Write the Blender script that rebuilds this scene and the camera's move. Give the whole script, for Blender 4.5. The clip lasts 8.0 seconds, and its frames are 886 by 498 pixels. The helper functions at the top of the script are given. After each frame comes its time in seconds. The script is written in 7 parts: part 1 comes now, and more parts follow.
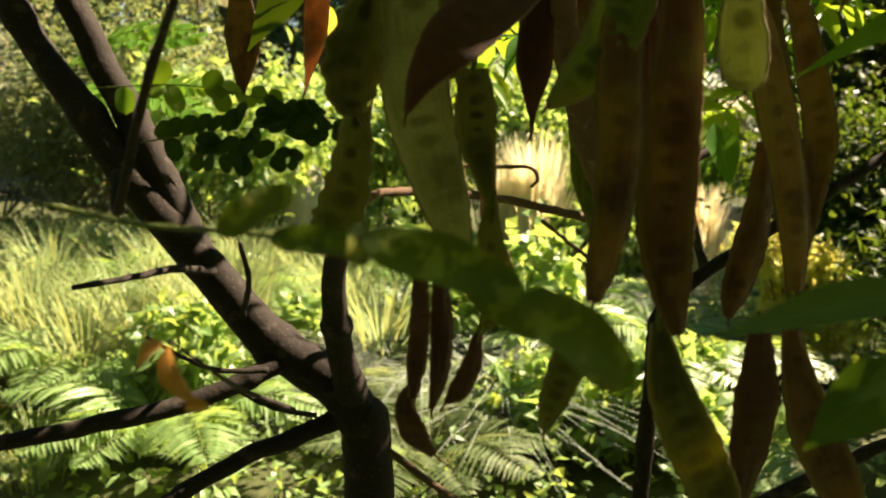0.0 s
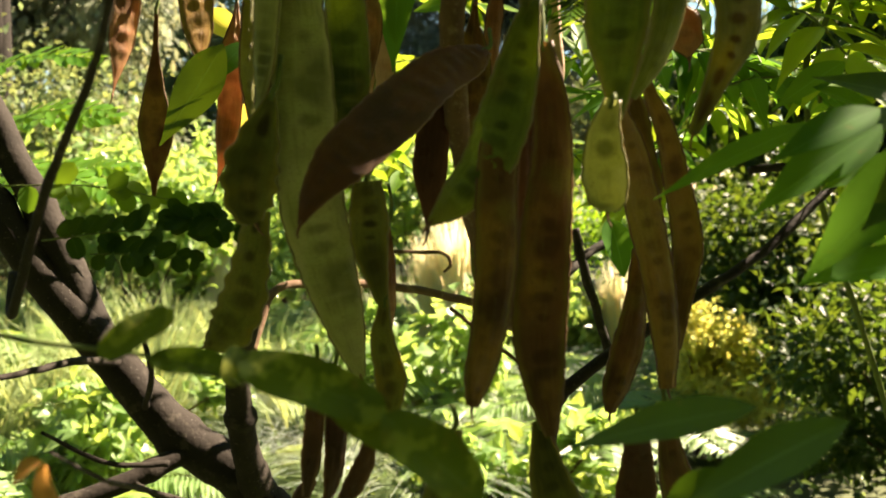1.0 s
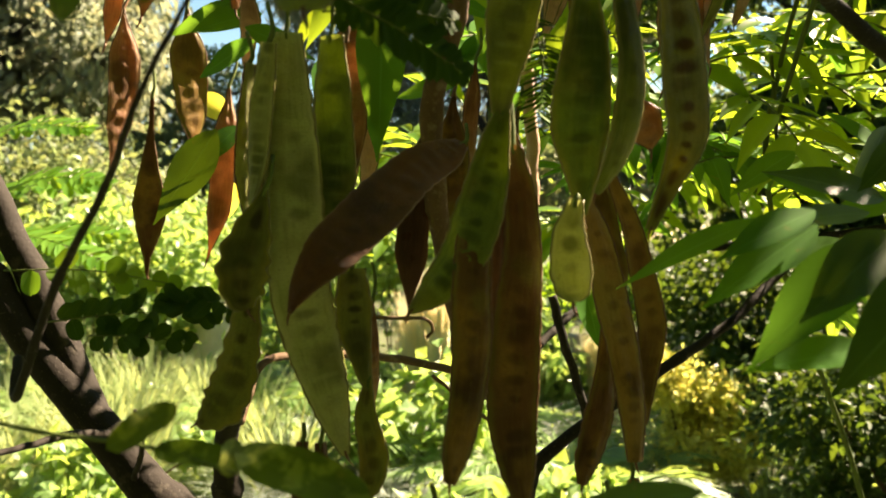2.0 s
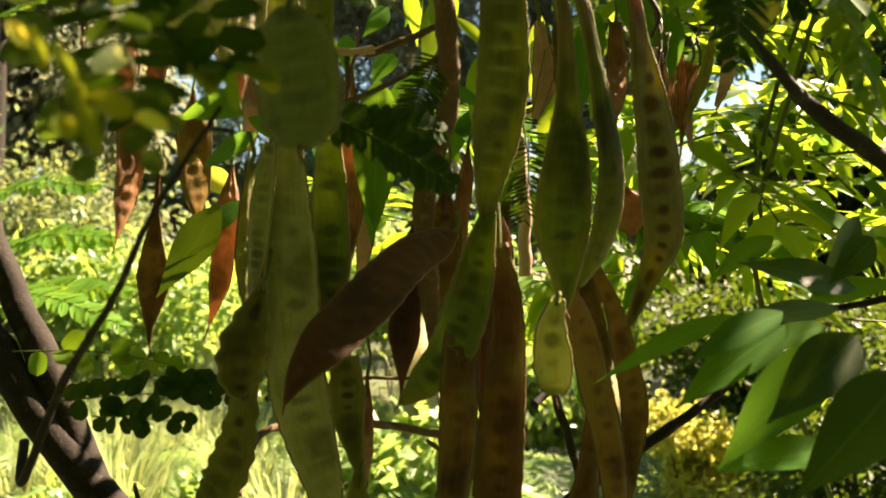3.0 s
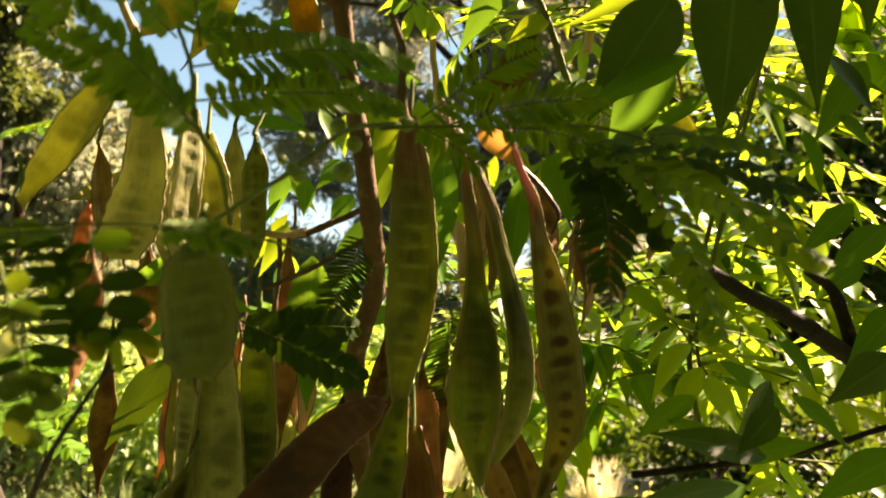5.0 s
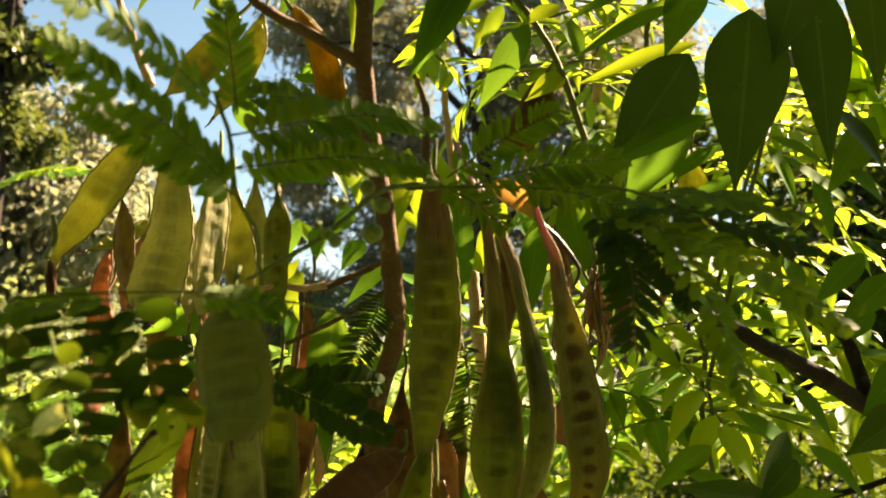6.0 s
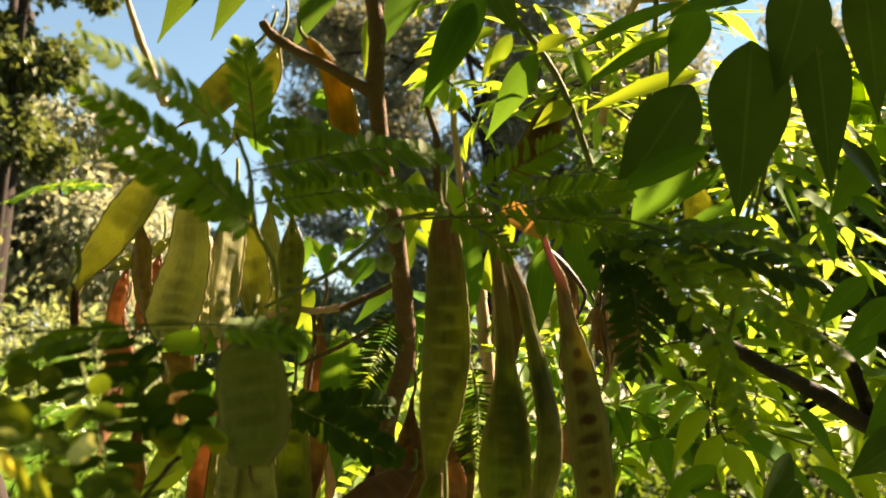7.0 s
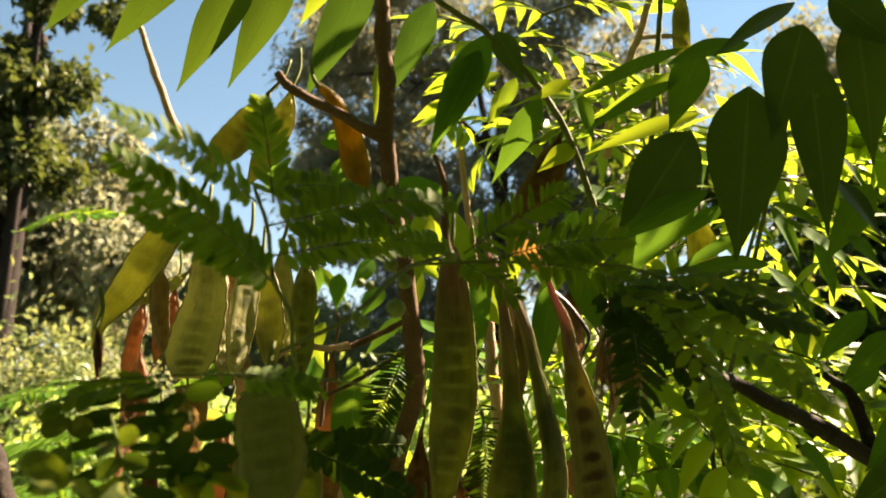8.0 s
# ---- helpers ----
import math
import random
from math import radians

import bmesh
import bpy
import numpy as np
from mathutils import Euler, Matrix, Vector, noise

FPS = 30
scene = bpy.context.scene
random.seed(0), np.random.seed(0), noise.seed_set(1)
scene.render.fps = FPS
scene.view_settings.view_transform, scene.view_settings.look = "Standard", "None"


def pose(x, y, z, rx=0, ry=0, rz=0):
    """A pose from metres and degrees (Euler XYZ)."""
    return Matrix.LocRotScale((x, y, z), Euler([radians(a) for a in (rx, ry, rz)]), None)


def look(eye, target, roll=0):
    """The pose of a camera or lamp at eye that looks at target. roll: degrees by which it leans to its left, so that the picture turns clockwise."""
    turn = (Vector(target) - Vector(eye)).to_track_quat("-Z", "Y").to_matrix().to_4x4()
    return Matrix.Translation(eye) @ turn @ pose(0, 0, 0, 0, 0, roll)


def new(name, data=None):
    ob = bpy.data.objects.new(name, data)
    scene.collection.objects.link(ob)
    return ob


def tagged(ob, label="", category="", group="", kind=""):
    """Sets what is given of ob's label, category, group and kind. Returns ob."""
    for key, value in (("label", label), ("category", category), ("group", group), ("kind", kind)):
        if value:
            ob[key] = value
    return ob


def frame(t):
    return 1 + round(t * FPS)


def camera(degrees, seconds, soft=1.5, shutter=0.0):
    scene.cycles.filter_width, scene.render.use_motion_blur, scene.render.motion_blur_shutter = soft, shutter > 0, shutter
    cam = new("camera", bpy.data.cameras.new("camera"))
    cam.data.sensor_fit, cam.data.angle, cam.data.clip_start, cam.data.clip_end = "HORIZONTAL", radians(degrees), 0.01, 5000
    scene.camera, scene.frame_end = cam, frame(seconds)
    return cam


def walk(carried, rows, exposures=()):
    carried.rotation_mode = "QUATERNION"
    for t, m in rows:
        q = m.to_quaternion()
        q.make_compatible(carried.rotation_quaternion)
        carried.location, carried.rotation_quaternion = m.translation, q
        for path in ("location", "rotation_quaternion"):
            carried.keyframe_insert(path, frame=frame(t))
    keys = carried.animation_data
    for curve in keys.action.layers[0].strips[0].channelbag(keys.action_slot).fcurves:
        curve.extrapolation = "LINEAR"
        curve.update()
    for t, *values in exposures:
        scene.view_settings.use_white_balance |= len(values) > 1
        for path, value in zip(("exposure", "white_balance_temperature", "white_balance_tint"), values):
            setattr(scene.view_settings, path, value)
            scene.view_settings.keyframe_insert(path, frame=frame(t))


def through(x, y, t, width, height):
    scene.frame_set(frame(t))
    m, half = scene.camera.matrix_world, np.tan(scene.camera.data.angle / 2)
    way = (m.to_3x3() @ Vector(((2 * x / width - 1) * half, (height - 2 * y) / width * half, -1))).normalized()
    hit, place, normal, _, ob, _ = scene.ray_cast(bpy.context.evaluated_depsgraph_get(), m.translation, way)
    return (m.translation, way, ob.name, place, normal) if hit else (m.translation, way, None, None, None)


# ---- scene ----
cam = camera(57.8, 8.0, soft=1.8, shutter=0.2)
cam.data.dof.use_dof, cam.data.dof.focus_distance, cam.data.dof.aperture_fstop = True, 0.6, 12.5
PATH = [
    (0, (0.00799, -0.00417, 1.36346), (-0.02612, 1.96690, 1.02625), -0.043),
    (0.5, (0.02354, -0.01324, 1.37677), (0.09295, 1.97033, 1.13056), 0.474),
    (1, (0.02463, -0.02157, 1.38105), (0.16434, 1.96699, 1.21952), 0.974),
    (1.5, (0.02506, -0.03511, 1.38968), (0.19894, 1.95538, 1.30184), 0.968),
    (1.7, (0.02461, -0.04006, 1.39292), (0.20434, 1.95090, 1.33146), 0.866),
    (2.8, (0.02654, -0.06793, 1.41831), (0.19262, 1.92465, 1.46338), 1.048),
    (3, (0.02835, -0.06938, 1.42427), (0.19980, 1.92204, 1.49391), 1.159),
    (3.5, (0.03194, -0.08042, 1.43428), (0.19134, 1.90879, 1.56708), 1.435),
    (4, (0.04493, -0.08968, 1.44380), (0.20221, 1.89594, 1.62428), 1.085),
    (4.5, (0.06138, -0.09877, 1.45682), (0.24219, 1.87927, 1.69067), 0.561),
    (5, (0.06316, -0.10190, 1.47120), (0.25000, 1.86776, 1.76362), 0.838),
    (5.2, (0.06263, -0.10508, 1.47611), (0.24274, 1.86157, 1.79212), 1.045),
    (6.3, (0.04790, -0.11127, 1.48034), (0.23475, 1.84139, 1.87050), 0.625),
    (6.5, (0.04969, -0.11457, 1.48089), (0.21888, 1.83915, 1.87378), 0.832),
    (7, (0.04734, -0.12241, 1.48638), (0.21518, 1.82930, 1.88972), 0.961),
    (7.5, (0.04261, -0.12898, 1.48818), (0.20260, 1.81664, 1.92289), 1.111),
    (8, (0.04577, -0.14063, 1.49562), (0.19118, 1.80287, 1.94471), 0.962),
]
EXPOSURES = [(0.0, 2.56, 8200, 17), (1.0, 3.02, 7900, 15), (3.0, 3.1, 8600, 18), (4.0, 3.06, 8900, 22), (5.0, 3.26, 9700, 24), (6.5, 3.29, 9300, 25), (8.0, 3.0, 8700, 24)]
walk(cam, [(t, look(eye, target, roll)) for t, eye, target, roll in PATH], EXPOSURES)

# world, sun
TO_SUN = Vector((0.72, 0.42, 0.78)).normalized()
world = bpy.data.worlds.new("sky")
scene.world = world
world.use_nodes = True
_nt = world.node_tree
_sky = _nt.nodes.new("ShaderNodeTexSky")
_sky.sky_type, _sky.sun_disc = "NISHITA", False
_sky.ozone_density, _sky.dust_density, _sky.air_density = 0.6, 0.0, 1.0
_sky.sun_elevation = math.asin(TO_SUN.z)
_sky.sun_rotation = math.atan2(TO_SUN.x, TO_SUN.y)
_clear = _nt.nodes.new("ShaderNodeHueSaturation")
_clear.inputs["Hue"].default_value, _clear.inputs["Saturation"].default_value = 0.485, 1.18
_nt.links.new(_sky.outputs[0], _clear.inputs["Color"])
_nt.links.new(_clear.outputs[0], _nt.nodes["Background"].inputs[0])
_nt.nodes["Background"].inputs[1].default_value = 0.028
_sun = bpy.data.lights.new("sun", "SUN")
_sun.energy, _sun.angle, _sun.color = 5.0, radians(0.5), (1.0, 0.9, 0.76)
sun = new("sun", _sun)
sun.matrix_world = look(TO_SUN * 30, (0, 0, 0))

# ---- materials ----
class Nodes:
    """Short hand for one node material."""

    def __init__(self, name):
        self.mat = bpy.data.materials.new(name)
        self.mat.use_nodes = True
        self.tree = self.mat.node_tree
        self.tree.nodes.clear()
        self.out = self.tree.nodes.new("ShaderNodeOutputMaterial")

    def add(self, kind, **values):
        node = self.tree.nodes.new(kind)
        for key, value in values.items():
            setattr(node, key, value)
        return node

    def put(self, socket, value):
        if isinstance(value, bpy.types.NodeSocket):
            self.tree.links.new(value, socket)
        elif isinstance(value, (tuple, list)) and len(value) == 3 and socket.type == "RGBA":
            socket.default_value = (*value, 1)
        else:
            socket.default_value = value

    def math(self, op, a, b=0.0, c=0.0):
        node = self.add("ShaderNodeMath", operation=op)
        for socket, value in zip(node.inputs, (a, b, c)):
            self.put(socket, value)
        return node.outputs[0]

    def ramp(self, x, lo, hi):
        node = self.add("ShaderNodeMapRange", interpolation_type="SMOOTHSTEP")
        self.put(node.inputs[0], x)
        node.inputs[1].default_value, node.inputs[2].default_value = lo, hi
        return node.outputs[0]

    def mix(self, fac, a, b, blend="MIX"):
        node = self.add("ShaderNodeMix", data_type="RGBA", blend_type=blend)
        self.put(node.inputs[0], fac)
        self.put(node.inputs[6], a)
        self.put(node.inputs[7], b)
        return node.outputs[2]

    def noise(self, scale, detail=3.0, vec=None, rough=0.55):
        node = self.add("ShaderNodeTexNoise")
        node.inputs["Scale"].default_value, node.inputs["Detail"].default_value = scale, detail
        node.inputs["Roughness"].default_value = rough
        if vec is None:
            vec = self.add("ShaderNodeNewGeometry").outputs["Position"]
        self.put(node.inputs["Vector"], vec)
        return node.outputs[0]

    def uv(self):
        split = self.add("ShaderNodeSeparateXYZ")
        self.put(split.inputs[0], self.add("ShaderNodeUVMap").outputs[0])
        return split.outputs[0], split.outputs[1]

    def chance(self, island=False):
        if island:
            return self.add("ShaderNodeNewGeometry").outputs["Random Per Island"]
        return self.add("ShaderNodeObjectInfo").outputs["Random"]

    def bump(self, height, strength, distance):
        node = self.add("ShaderNodeBump")
        node.inputs["Strength"].default_value, node.inputs["Distance"].default_value = strength, distance
        self.put(node.inputs["Height"], height)
        return node.outputs[0]

    def finish(self, colour, rough=0.5, normal=None, through=None, share=0.0, spec=0.4):
        """A principled surface; through: the colour of light that passes a thin leaf, share: how much of it does."""
        main = self.add("ShaderNodeBsdfPrincipled")
        self.put(main.inputs["Base Color"], colour)
        self.put(main.inputs["Roughness"], rough)
        main.inputs["Specular IOR Level"].default_value = spec
        if normal is not None:
            self.put(main.inputs["Normal"], normal)
        shader = main.outputs[0]
        if share:
            thin = self.add("ShaderNodeBsdfTranslucent")
            self.put(thin.inputs[0], through)
            if normal is not None:
                self.put(thin.inputs["Normal"], normal)
            both = self.add("ShaderNodeMixShader")
            both.inputs[0].default_value = share
            self.tree.links.new(shader, both.inputs[1])
            self.tree.links.new(thin.outputs[0], both.inputs[2])
            shader = both.outputs[0]
        self.tree.links.new(shader, self.out.inputs[0])
        return self.mat


def leaf_material(name, dark, light, thru, share=0.45, rough=0.42, island=False, veins=9.0, spots=0.0, rib=0.35, spec=0.1):
    """A green leaf: two tones by chance, a pale midrib, slanting side veins, fine blotches."""
    n = Nodes(name)
    u, v = n.uv()
    side = n.math("ABSOLUTE", n.math("SUBTRACT", v, 0.5))
    tone = n.chance(island)
    blot = n.noise(60, 4)
    colour = n.mix(n.math("MULTIPLY_ADD", blot, 0.6, n.math("MULTIPLY", tone, 0.6)), dark, light)
    pale = tuple(min(1, 1.5 * c + 0.03) for c in light)
    midrib = n.math("MULTIPLY", n.math("SUBTRACT", 1.0, n.ramp(side, 0.012, 0.035)), rib)
    wave = n.math("PINGPONG", n.math("MULTIPLY", n.math("SUBTRACT", u, n.math("MULTIPLY", side, 0.35)), veins), 0.5)
    vein = n.math("MULTIPLY", n.math("SUBTRACT", 1.0, n.ramp(wave, 0.0, 0.07)), rib * 0.22)
    lines = n.math("MAXIMUM", midrib, vein)
    colour = n.mix(lines, colour, pale)
    edge = n.ramp(n.noise(22, 3), 0.45, 0.7)
    colour = n.mix(n.math("MULTIPLY", edge, 0.35), colour, tuple(0.5 * c for c in dark))
    if spots > 1.0:
        colour = n.mix(n.math("MULTIPLY", n.ramp(n.noise(120, 3), 0.52, 0.62), 0.8), colour, (0.22, 0.24, 0.05))
    if spots:
        patch = n.ramp(n.noise(95, 5), 0.66 - 0.1 * spots, 0.74)
        colour = n.mix(n.math("MULTIPLY", patch, 0.75), colour, (0.14, 0.09, 0.03))
    glow = n.mix(tone, thru, tuple(c * k for c, k in zip(thru, (1.25, 0.95, 0.7))))
    glow = n.mix(n.math("MULTIPLY", lines, 0.6), glow, tuple(0.6 * c for c in thru))
    normal = n.bump(n.math("SUBTRACT", n.math("MULTIPLY", blot, 0.6), lines), 0.3, 0.0003)
    return n.finish(colour, n.math("MULTIPLY_ADD", blot, 0.2, rough - 0.1), normal, glow, share, spec)


def pod_material(name, base, seed, rim, blotch, share, thru, spotty=0.5, seen=0.55, rough=0.5, neck=None, reach=4.6, ridge=0.0, even=0.0):
    """The valve of a flat pod. Its map runs across (0 to 1) and along (one unit a seed).
    seen: how dark the seeds show; neck: colour of the stalk end, over reach seeds; ridge: pale folds between the seeds; even: how much of every seed shows."""
    n = Nodes(name)
    u, v = n.uv()
    grain = n.noise(140, 4)
    broad = n.noise(38, 3)
    warp = n.math("MULTIPLY_ADD", n.noise(75, 2), 1.0, -0.5)
    each = n.add("ShaderNodeTexWhiteNoise", noise_dimensions="1D")
    n.put(each.inputs["W"], n.math("MULTIPLY_ADD", n.chance(), 40.0, n.math("FLOOR", v)))
    lot = n.add("ShaderNodeSeparateColor")
    n.put(lot.inputs[0], each.outputs[1])
    across = n.math("ABSOLUTE", n.math("MULTIPLY_ADD", u, 2.0, -1.0))
    aside = n.math("ADD", n.math("MULTIPLY_ADD", u, 2.0, -1.15), n.math("ADD", n.math("MULTIPLY", lot.outputs[0], 0.3), n.math("MULTIPLY", warp, 0.5)))
    step = n.math("ADD", n.math("SUBTRACT", n.math("FRACT", v), 0.62), n.math("ADD", n.math("MULTIPLY", lot.outputs[1], 0.24), n.math("MULTIPLY", warp, 0.3)))
    size = n.math("MULTIPLY_ADD", lot.outputs[2], 0.75, 0.62)
    near = n.math("SQRT", n.math("ADD", n.math("POWER", n.math("DIVIDE", n.math("ABSOLUTE", aside), 0.56), 2.0), n.math("POWER", n.math("DIVIDE", n.math("ABSOLUTE", step), 0.40), 2.0)))
    near = n.math("ADD", n.math("DIVIDE", near, size), n.math("MULTIPLY_ADD", grain, 0.7, -0.35))
    inside = n.math("SUBTRACT", 1.0, n.ramp(near, 0.38, 1.1))
    tone = n.math("MULTIPLY_ADD", n.chance(), 0.5, n.math("MULTIPLY", broad, 0.6))
    colour = n.mix(tone, tuple(0.6 * c for c in base), tuple(1.4 * c for c in base))
    patch = n.noise(20, 3)
    colour = n.mix(n.math("MULTIPLY", n.ramp(patch, 0.5, 0.64), 0.75), colour, tuple(0.32 * c for c in base))
    colour = n.mix(n.math("MULTIPLY", n.ramp(patch, 0.46, 0.36), 0.5), colour, rim)
    colour = n.mix(n.math("MULTIPLY", n.ramp(broad, 0.5, 0.68), spotty), colour, blotch)
    some = n.math("MAXIMUM", n.math("MULTIPLY", n.ramp(each.outputs[0], 0.1, 0.85), n.ramp(n.noise(30, 2), 0.3, 0.52)), n.math("MULTIPLY", n.ramp(each.outputs[0], -0.3, 0.5), even))
    dark = n.math("MULTIPLY", inside, n.math("MULTIPLY", some, seen))
    colour = n.mix(dark, colour, seed)
    streak = n.add("ShaderNodeCombineXYZ")
    n.put(streak.inputs[0], n.math("MULTIPLY", u, 7.0))
    n.put(streak.inputs[1], n.math("MULTIPLY_ADD", v, 0.35, n.math("MULTIPLY", n.chance(), 50.0)))
    lines = n.noise(1.6, 4, streak.outputs[0])
    colour = n.mix(n.math("MULTIPLY", n.ramp(lines, 0.5, 0.75), 0.3), colour, rim)
    colour = n.mix(n.math("MULTIPLY", n.ramp(lines, 0.46, 0.26), 0.35), colour, tuple(0.4 * c for c in base))
    # net of fine cross veins
    vec = n.add("ShaderNodeCombineXYZ")
    n.put(vec.inputs[0], n.math("MULTIPLY", u, 2.0))
    n.put(vec.inputs[1], n.math("MULTIPLY", v, 3.0))
    net = n.noise(5, 3, vec.outputs[0])
    colour = n.mix(n.math("MULTIPLY", n.ramp(net, 0.5, 0.62), 0.25), colour, tuple(0.5 * c for c in base))
    if ridge:
        fold = n.ramp(n.math("ABSOLUTE", n.math("ADD", n.math("SUBTRACT", n.math("FRACT", v), 0.5), n.math("MULTIPLY", warp, 0.35))), 0.30, 0.46)
        fold = n.math("MULTIPLY", n.math("MULTIPLY", fold, n.ramp(across, 0.85, 0.5)), n.math("MULTIPLY", n.ramp(n.noise(60, 3), 0.35, 0.65), ridge))
        colour = n.mix(fold, colour, tuple(min(1, 1.5 * c + 0.06) for c in base))
    if neck:
        stretch = n.ramp(n.math("ADD", v, n.math("MULTIPLY", grain, 2.0)), reach + 1.5, 0.5 * reach)
        colour = n.mix(n.math("MULTIPLY", stretch, 0.9), colour, n.mix(n.ramp(lines, 0.4, 0.62), tuple(0.75 * c for c in neck), tuple(min(1, 1.15 * c + 0.02) for c in neck)))
    edge = n.math("MULTIPLY", n.ramp(n.math("MULTIPLY_ADD", warp, 0.3, across), 0.68, 0.97), 0.65)
    colour = n.mix(edge, colour, rim)
    speck = n.ramp(n.noise(420, 2), 0.68, 0.74)
    colour = n.mix(n.math("MULTIPLY", speck, 0.5), colour, (0.05, 0.025, 0.012))
    glow = n.mix(n.math("MULTIPLY", n.ramp(broad, 0.4, 0.65), 0.6), n.mix(dark, thru, tuple(0.3 * a for a in thru)), tuple(0.55 * a for a in thru))
    glow = n.mix(n.math("MULTIPLY", n.ramp(lines, 0.5, 0.34), 0.3), glow, tuple(0.3 * a for a in thru))
    glow = n.mix(n.math("MULTIPLY", n.ramp(patch, 0.5, 0.62), 0.65), glow, tuple(0.35 * a for a in thru))
    glow = n.mix(n.math("MULTIPLY", n.ramp(net, 0.5, 0.62), 0.3), glow, tuple(0.4 * a for a in thru))
    if neck:
        glow = n.mix(n.ramp(v, reach + 1.0, 0.3 * reach), glow, tuple(1.1 * c for c in neck))
    normal = n.bump(n.math("ADD", n.math("ADD", net, lines), n.math("MULTIPLY", grain, 0.6)), 0.5, 0.0009)
    return n.finish(colour, n.math("MULTIPLY_ADD", grain, 0.25, rough - 0.2), normal, glow, share, 0.13)


def bark_material(name, a, b, lichen, scale=90.0, rough=0.85):
    n = Nodes(name)
    co = n.add("ShaderNodeNewGeometry").outputs["Position"]
    coarse, fine = n.noise(scale * 0.35, 4, co), n.noise(scale * 3, 5, co)
    colour = n.mix(n.math("MULTIPLY_ADD", coarse, 0.8, n.math("MULTIPLY", fine, 0.3)), a, b)
    colour = n.mix(n.math("MULTIPLY", n.ramp(n.noise(scale * 0.8, 4, co), 0.58, 0.7), 0.6), colour, lichen)
    speck = n.ramp(n.noise(scale * 6, 2, co), 0.66, 0.72)
    colour = n.mix(n.math("MULTIPLY", speck, 0.5), colour, tuple(min(1, 2.2 * c + 0.05) for c in b))
    normal = n.bump(n.math("ADD", coarse, n.math("MULTIPLY", fine, 0.6)), 0.7, 0.0015)
    return n.finish(colour, rough, normal, spec=0.12)


def plain_material(name, a, b, scale=20.0, rough=0.8, depth=0.003, spec=0.3):
    n = Nodes(name)
    coarse, fine = n.noise(scale * 0.2, 4), n.noise(scale, 5)
    colour = n.mix(n.math("MULTIPLY_ADD", coarse, 0.9, n.math("MULTIPLY", fine, 0.25)), a, b)
    return n.finish(colour, rough, n.bump(fine, 0.6, depth), spec=spec)


M_POD_GREEN = pod_material("green_pod", (0.12, 0.165, 0.034), (0.022, 0.036, 0.011), (0.2, 0.23, 0.07), (0.21, 0.17, 0.045), 0.28, (0.3, 0.36, 0.05), 0.5, 0.7, 0.45, None, 4.6, 0.2, 0.15)
M_POD_BROWNTOP = pod_material("green_pod_brown_top", (0.125, 0.145, 0.042), (0.036, 0.045, 0.016), (0.2, 0.21, 0.08), (0.17, 0.14, 0.04), 0.26, (0.28, 0.32, 0.05), 0.5, 0.6, 0.4, (0.18, 0.095, 0.06), 4.2, 0.5, 0.25)
M_POD_NECK = pod_material("green_pod_pink_neck", (0.09, 0.135, 0.03), (0.034, 0.045, 0.010), (0.25, 0.23, 0.06), (0.17, 0.15, 0.04), 0.28, (0.24, 0.3, 0.045), 0.5, 0.7, 0.4, (0.22, 0.10, 0.085), 2.4, 0.15, 0.3)
M_POD_STRIPED = pod_material("striped_green_pod", (0.095, 0.13, 0.036), (0.035, 0.045, 0.014), (0.26, 0.26, 0.12), (0.11, 0.10, 0.04), 0.25, (0.26, 0.3, 0.05), 0.5, 0.5, 0.42, (0.2, 0.13, 0.09), 1.8, 0.0)
M_POD_SPOTNECK = pod_material("spotted_pod_pink_neck", (0.15, 0.155, 0.045), (0.06, 0.012, 0.009), (0.3, 0.24, 0.06), (0.17, 0.12, 0.035), 0.3, (0.45, 0.38, 0.04), 0.6, 1.0, 0.4, (0.5, 0.2, 0.22), 1.7, 0.15, 0.9)
M_POD_GREY = pod_material("grey_green_pod", (0.32, 0.34, 0.14), (0.045, 0.062, 0.02), (0.5, 0.48, 0.26), (0.36, 0.35, 0.15), 0.3, (0.42, 0.44, 0.13), 0.7, 0.7, 0.45, None, 4.6, 0.2, 0.25)
M_POD_NETTED = pod_material("netted_green_pod", (0.18, 0.21, 0.075), (0.07, 0.09, 0.03), (0.3, 0.31, 0.14), (0.22, 0.23, 0.08), 0.28, (0.32, 0.36, 0.08), 0.6, 0.45, 0.45, None, 4.6, 0.35, 0.1)
M_POD_SPOT = pod_material("spotted_pod", (0.13, 0.145, 0.038), (0.03, 0.022, 0.008), (0.23, 0.2, 0.05), (0.09, 0.065, 0.02), 0.3, (0.4, 0.36, 0.04), 0.75, 1.0, 0.5, None, 4.6, 0.0, 0.6)
M_POD_BROWN = pod_material("red_brown_pod", (0.12, 0.056, 0.024), (0.04, 0.017, 0.009), (0.17, 0.15, 0.04), (0.26, 0.14, 0.035), 0.13, (0.3, 0.14, 0.04), 0.8, 0.6, 0.4)
M_POD_DULL = pod_material("dull_brown_pod", (0.085, 0.034, 0.015), (0.035, 0.015, 0.008), (0.11, 0.05, 0.022), (0.05, 0.024, 0.014), 0.12, (0.25, 0.10, 0.04), 0.6, 0.45, 0.62)
M_POD_TAN = pod_material("tan_pod", (0.22, 0.13, 0.042), (0.06, 0.028, 0.011), (0.25, 0.21, 0.06), (0.11, 0.05, 0.018), 0.17, (0.36, 0.21, 0.04), 0.85, 0.5, 0.4)
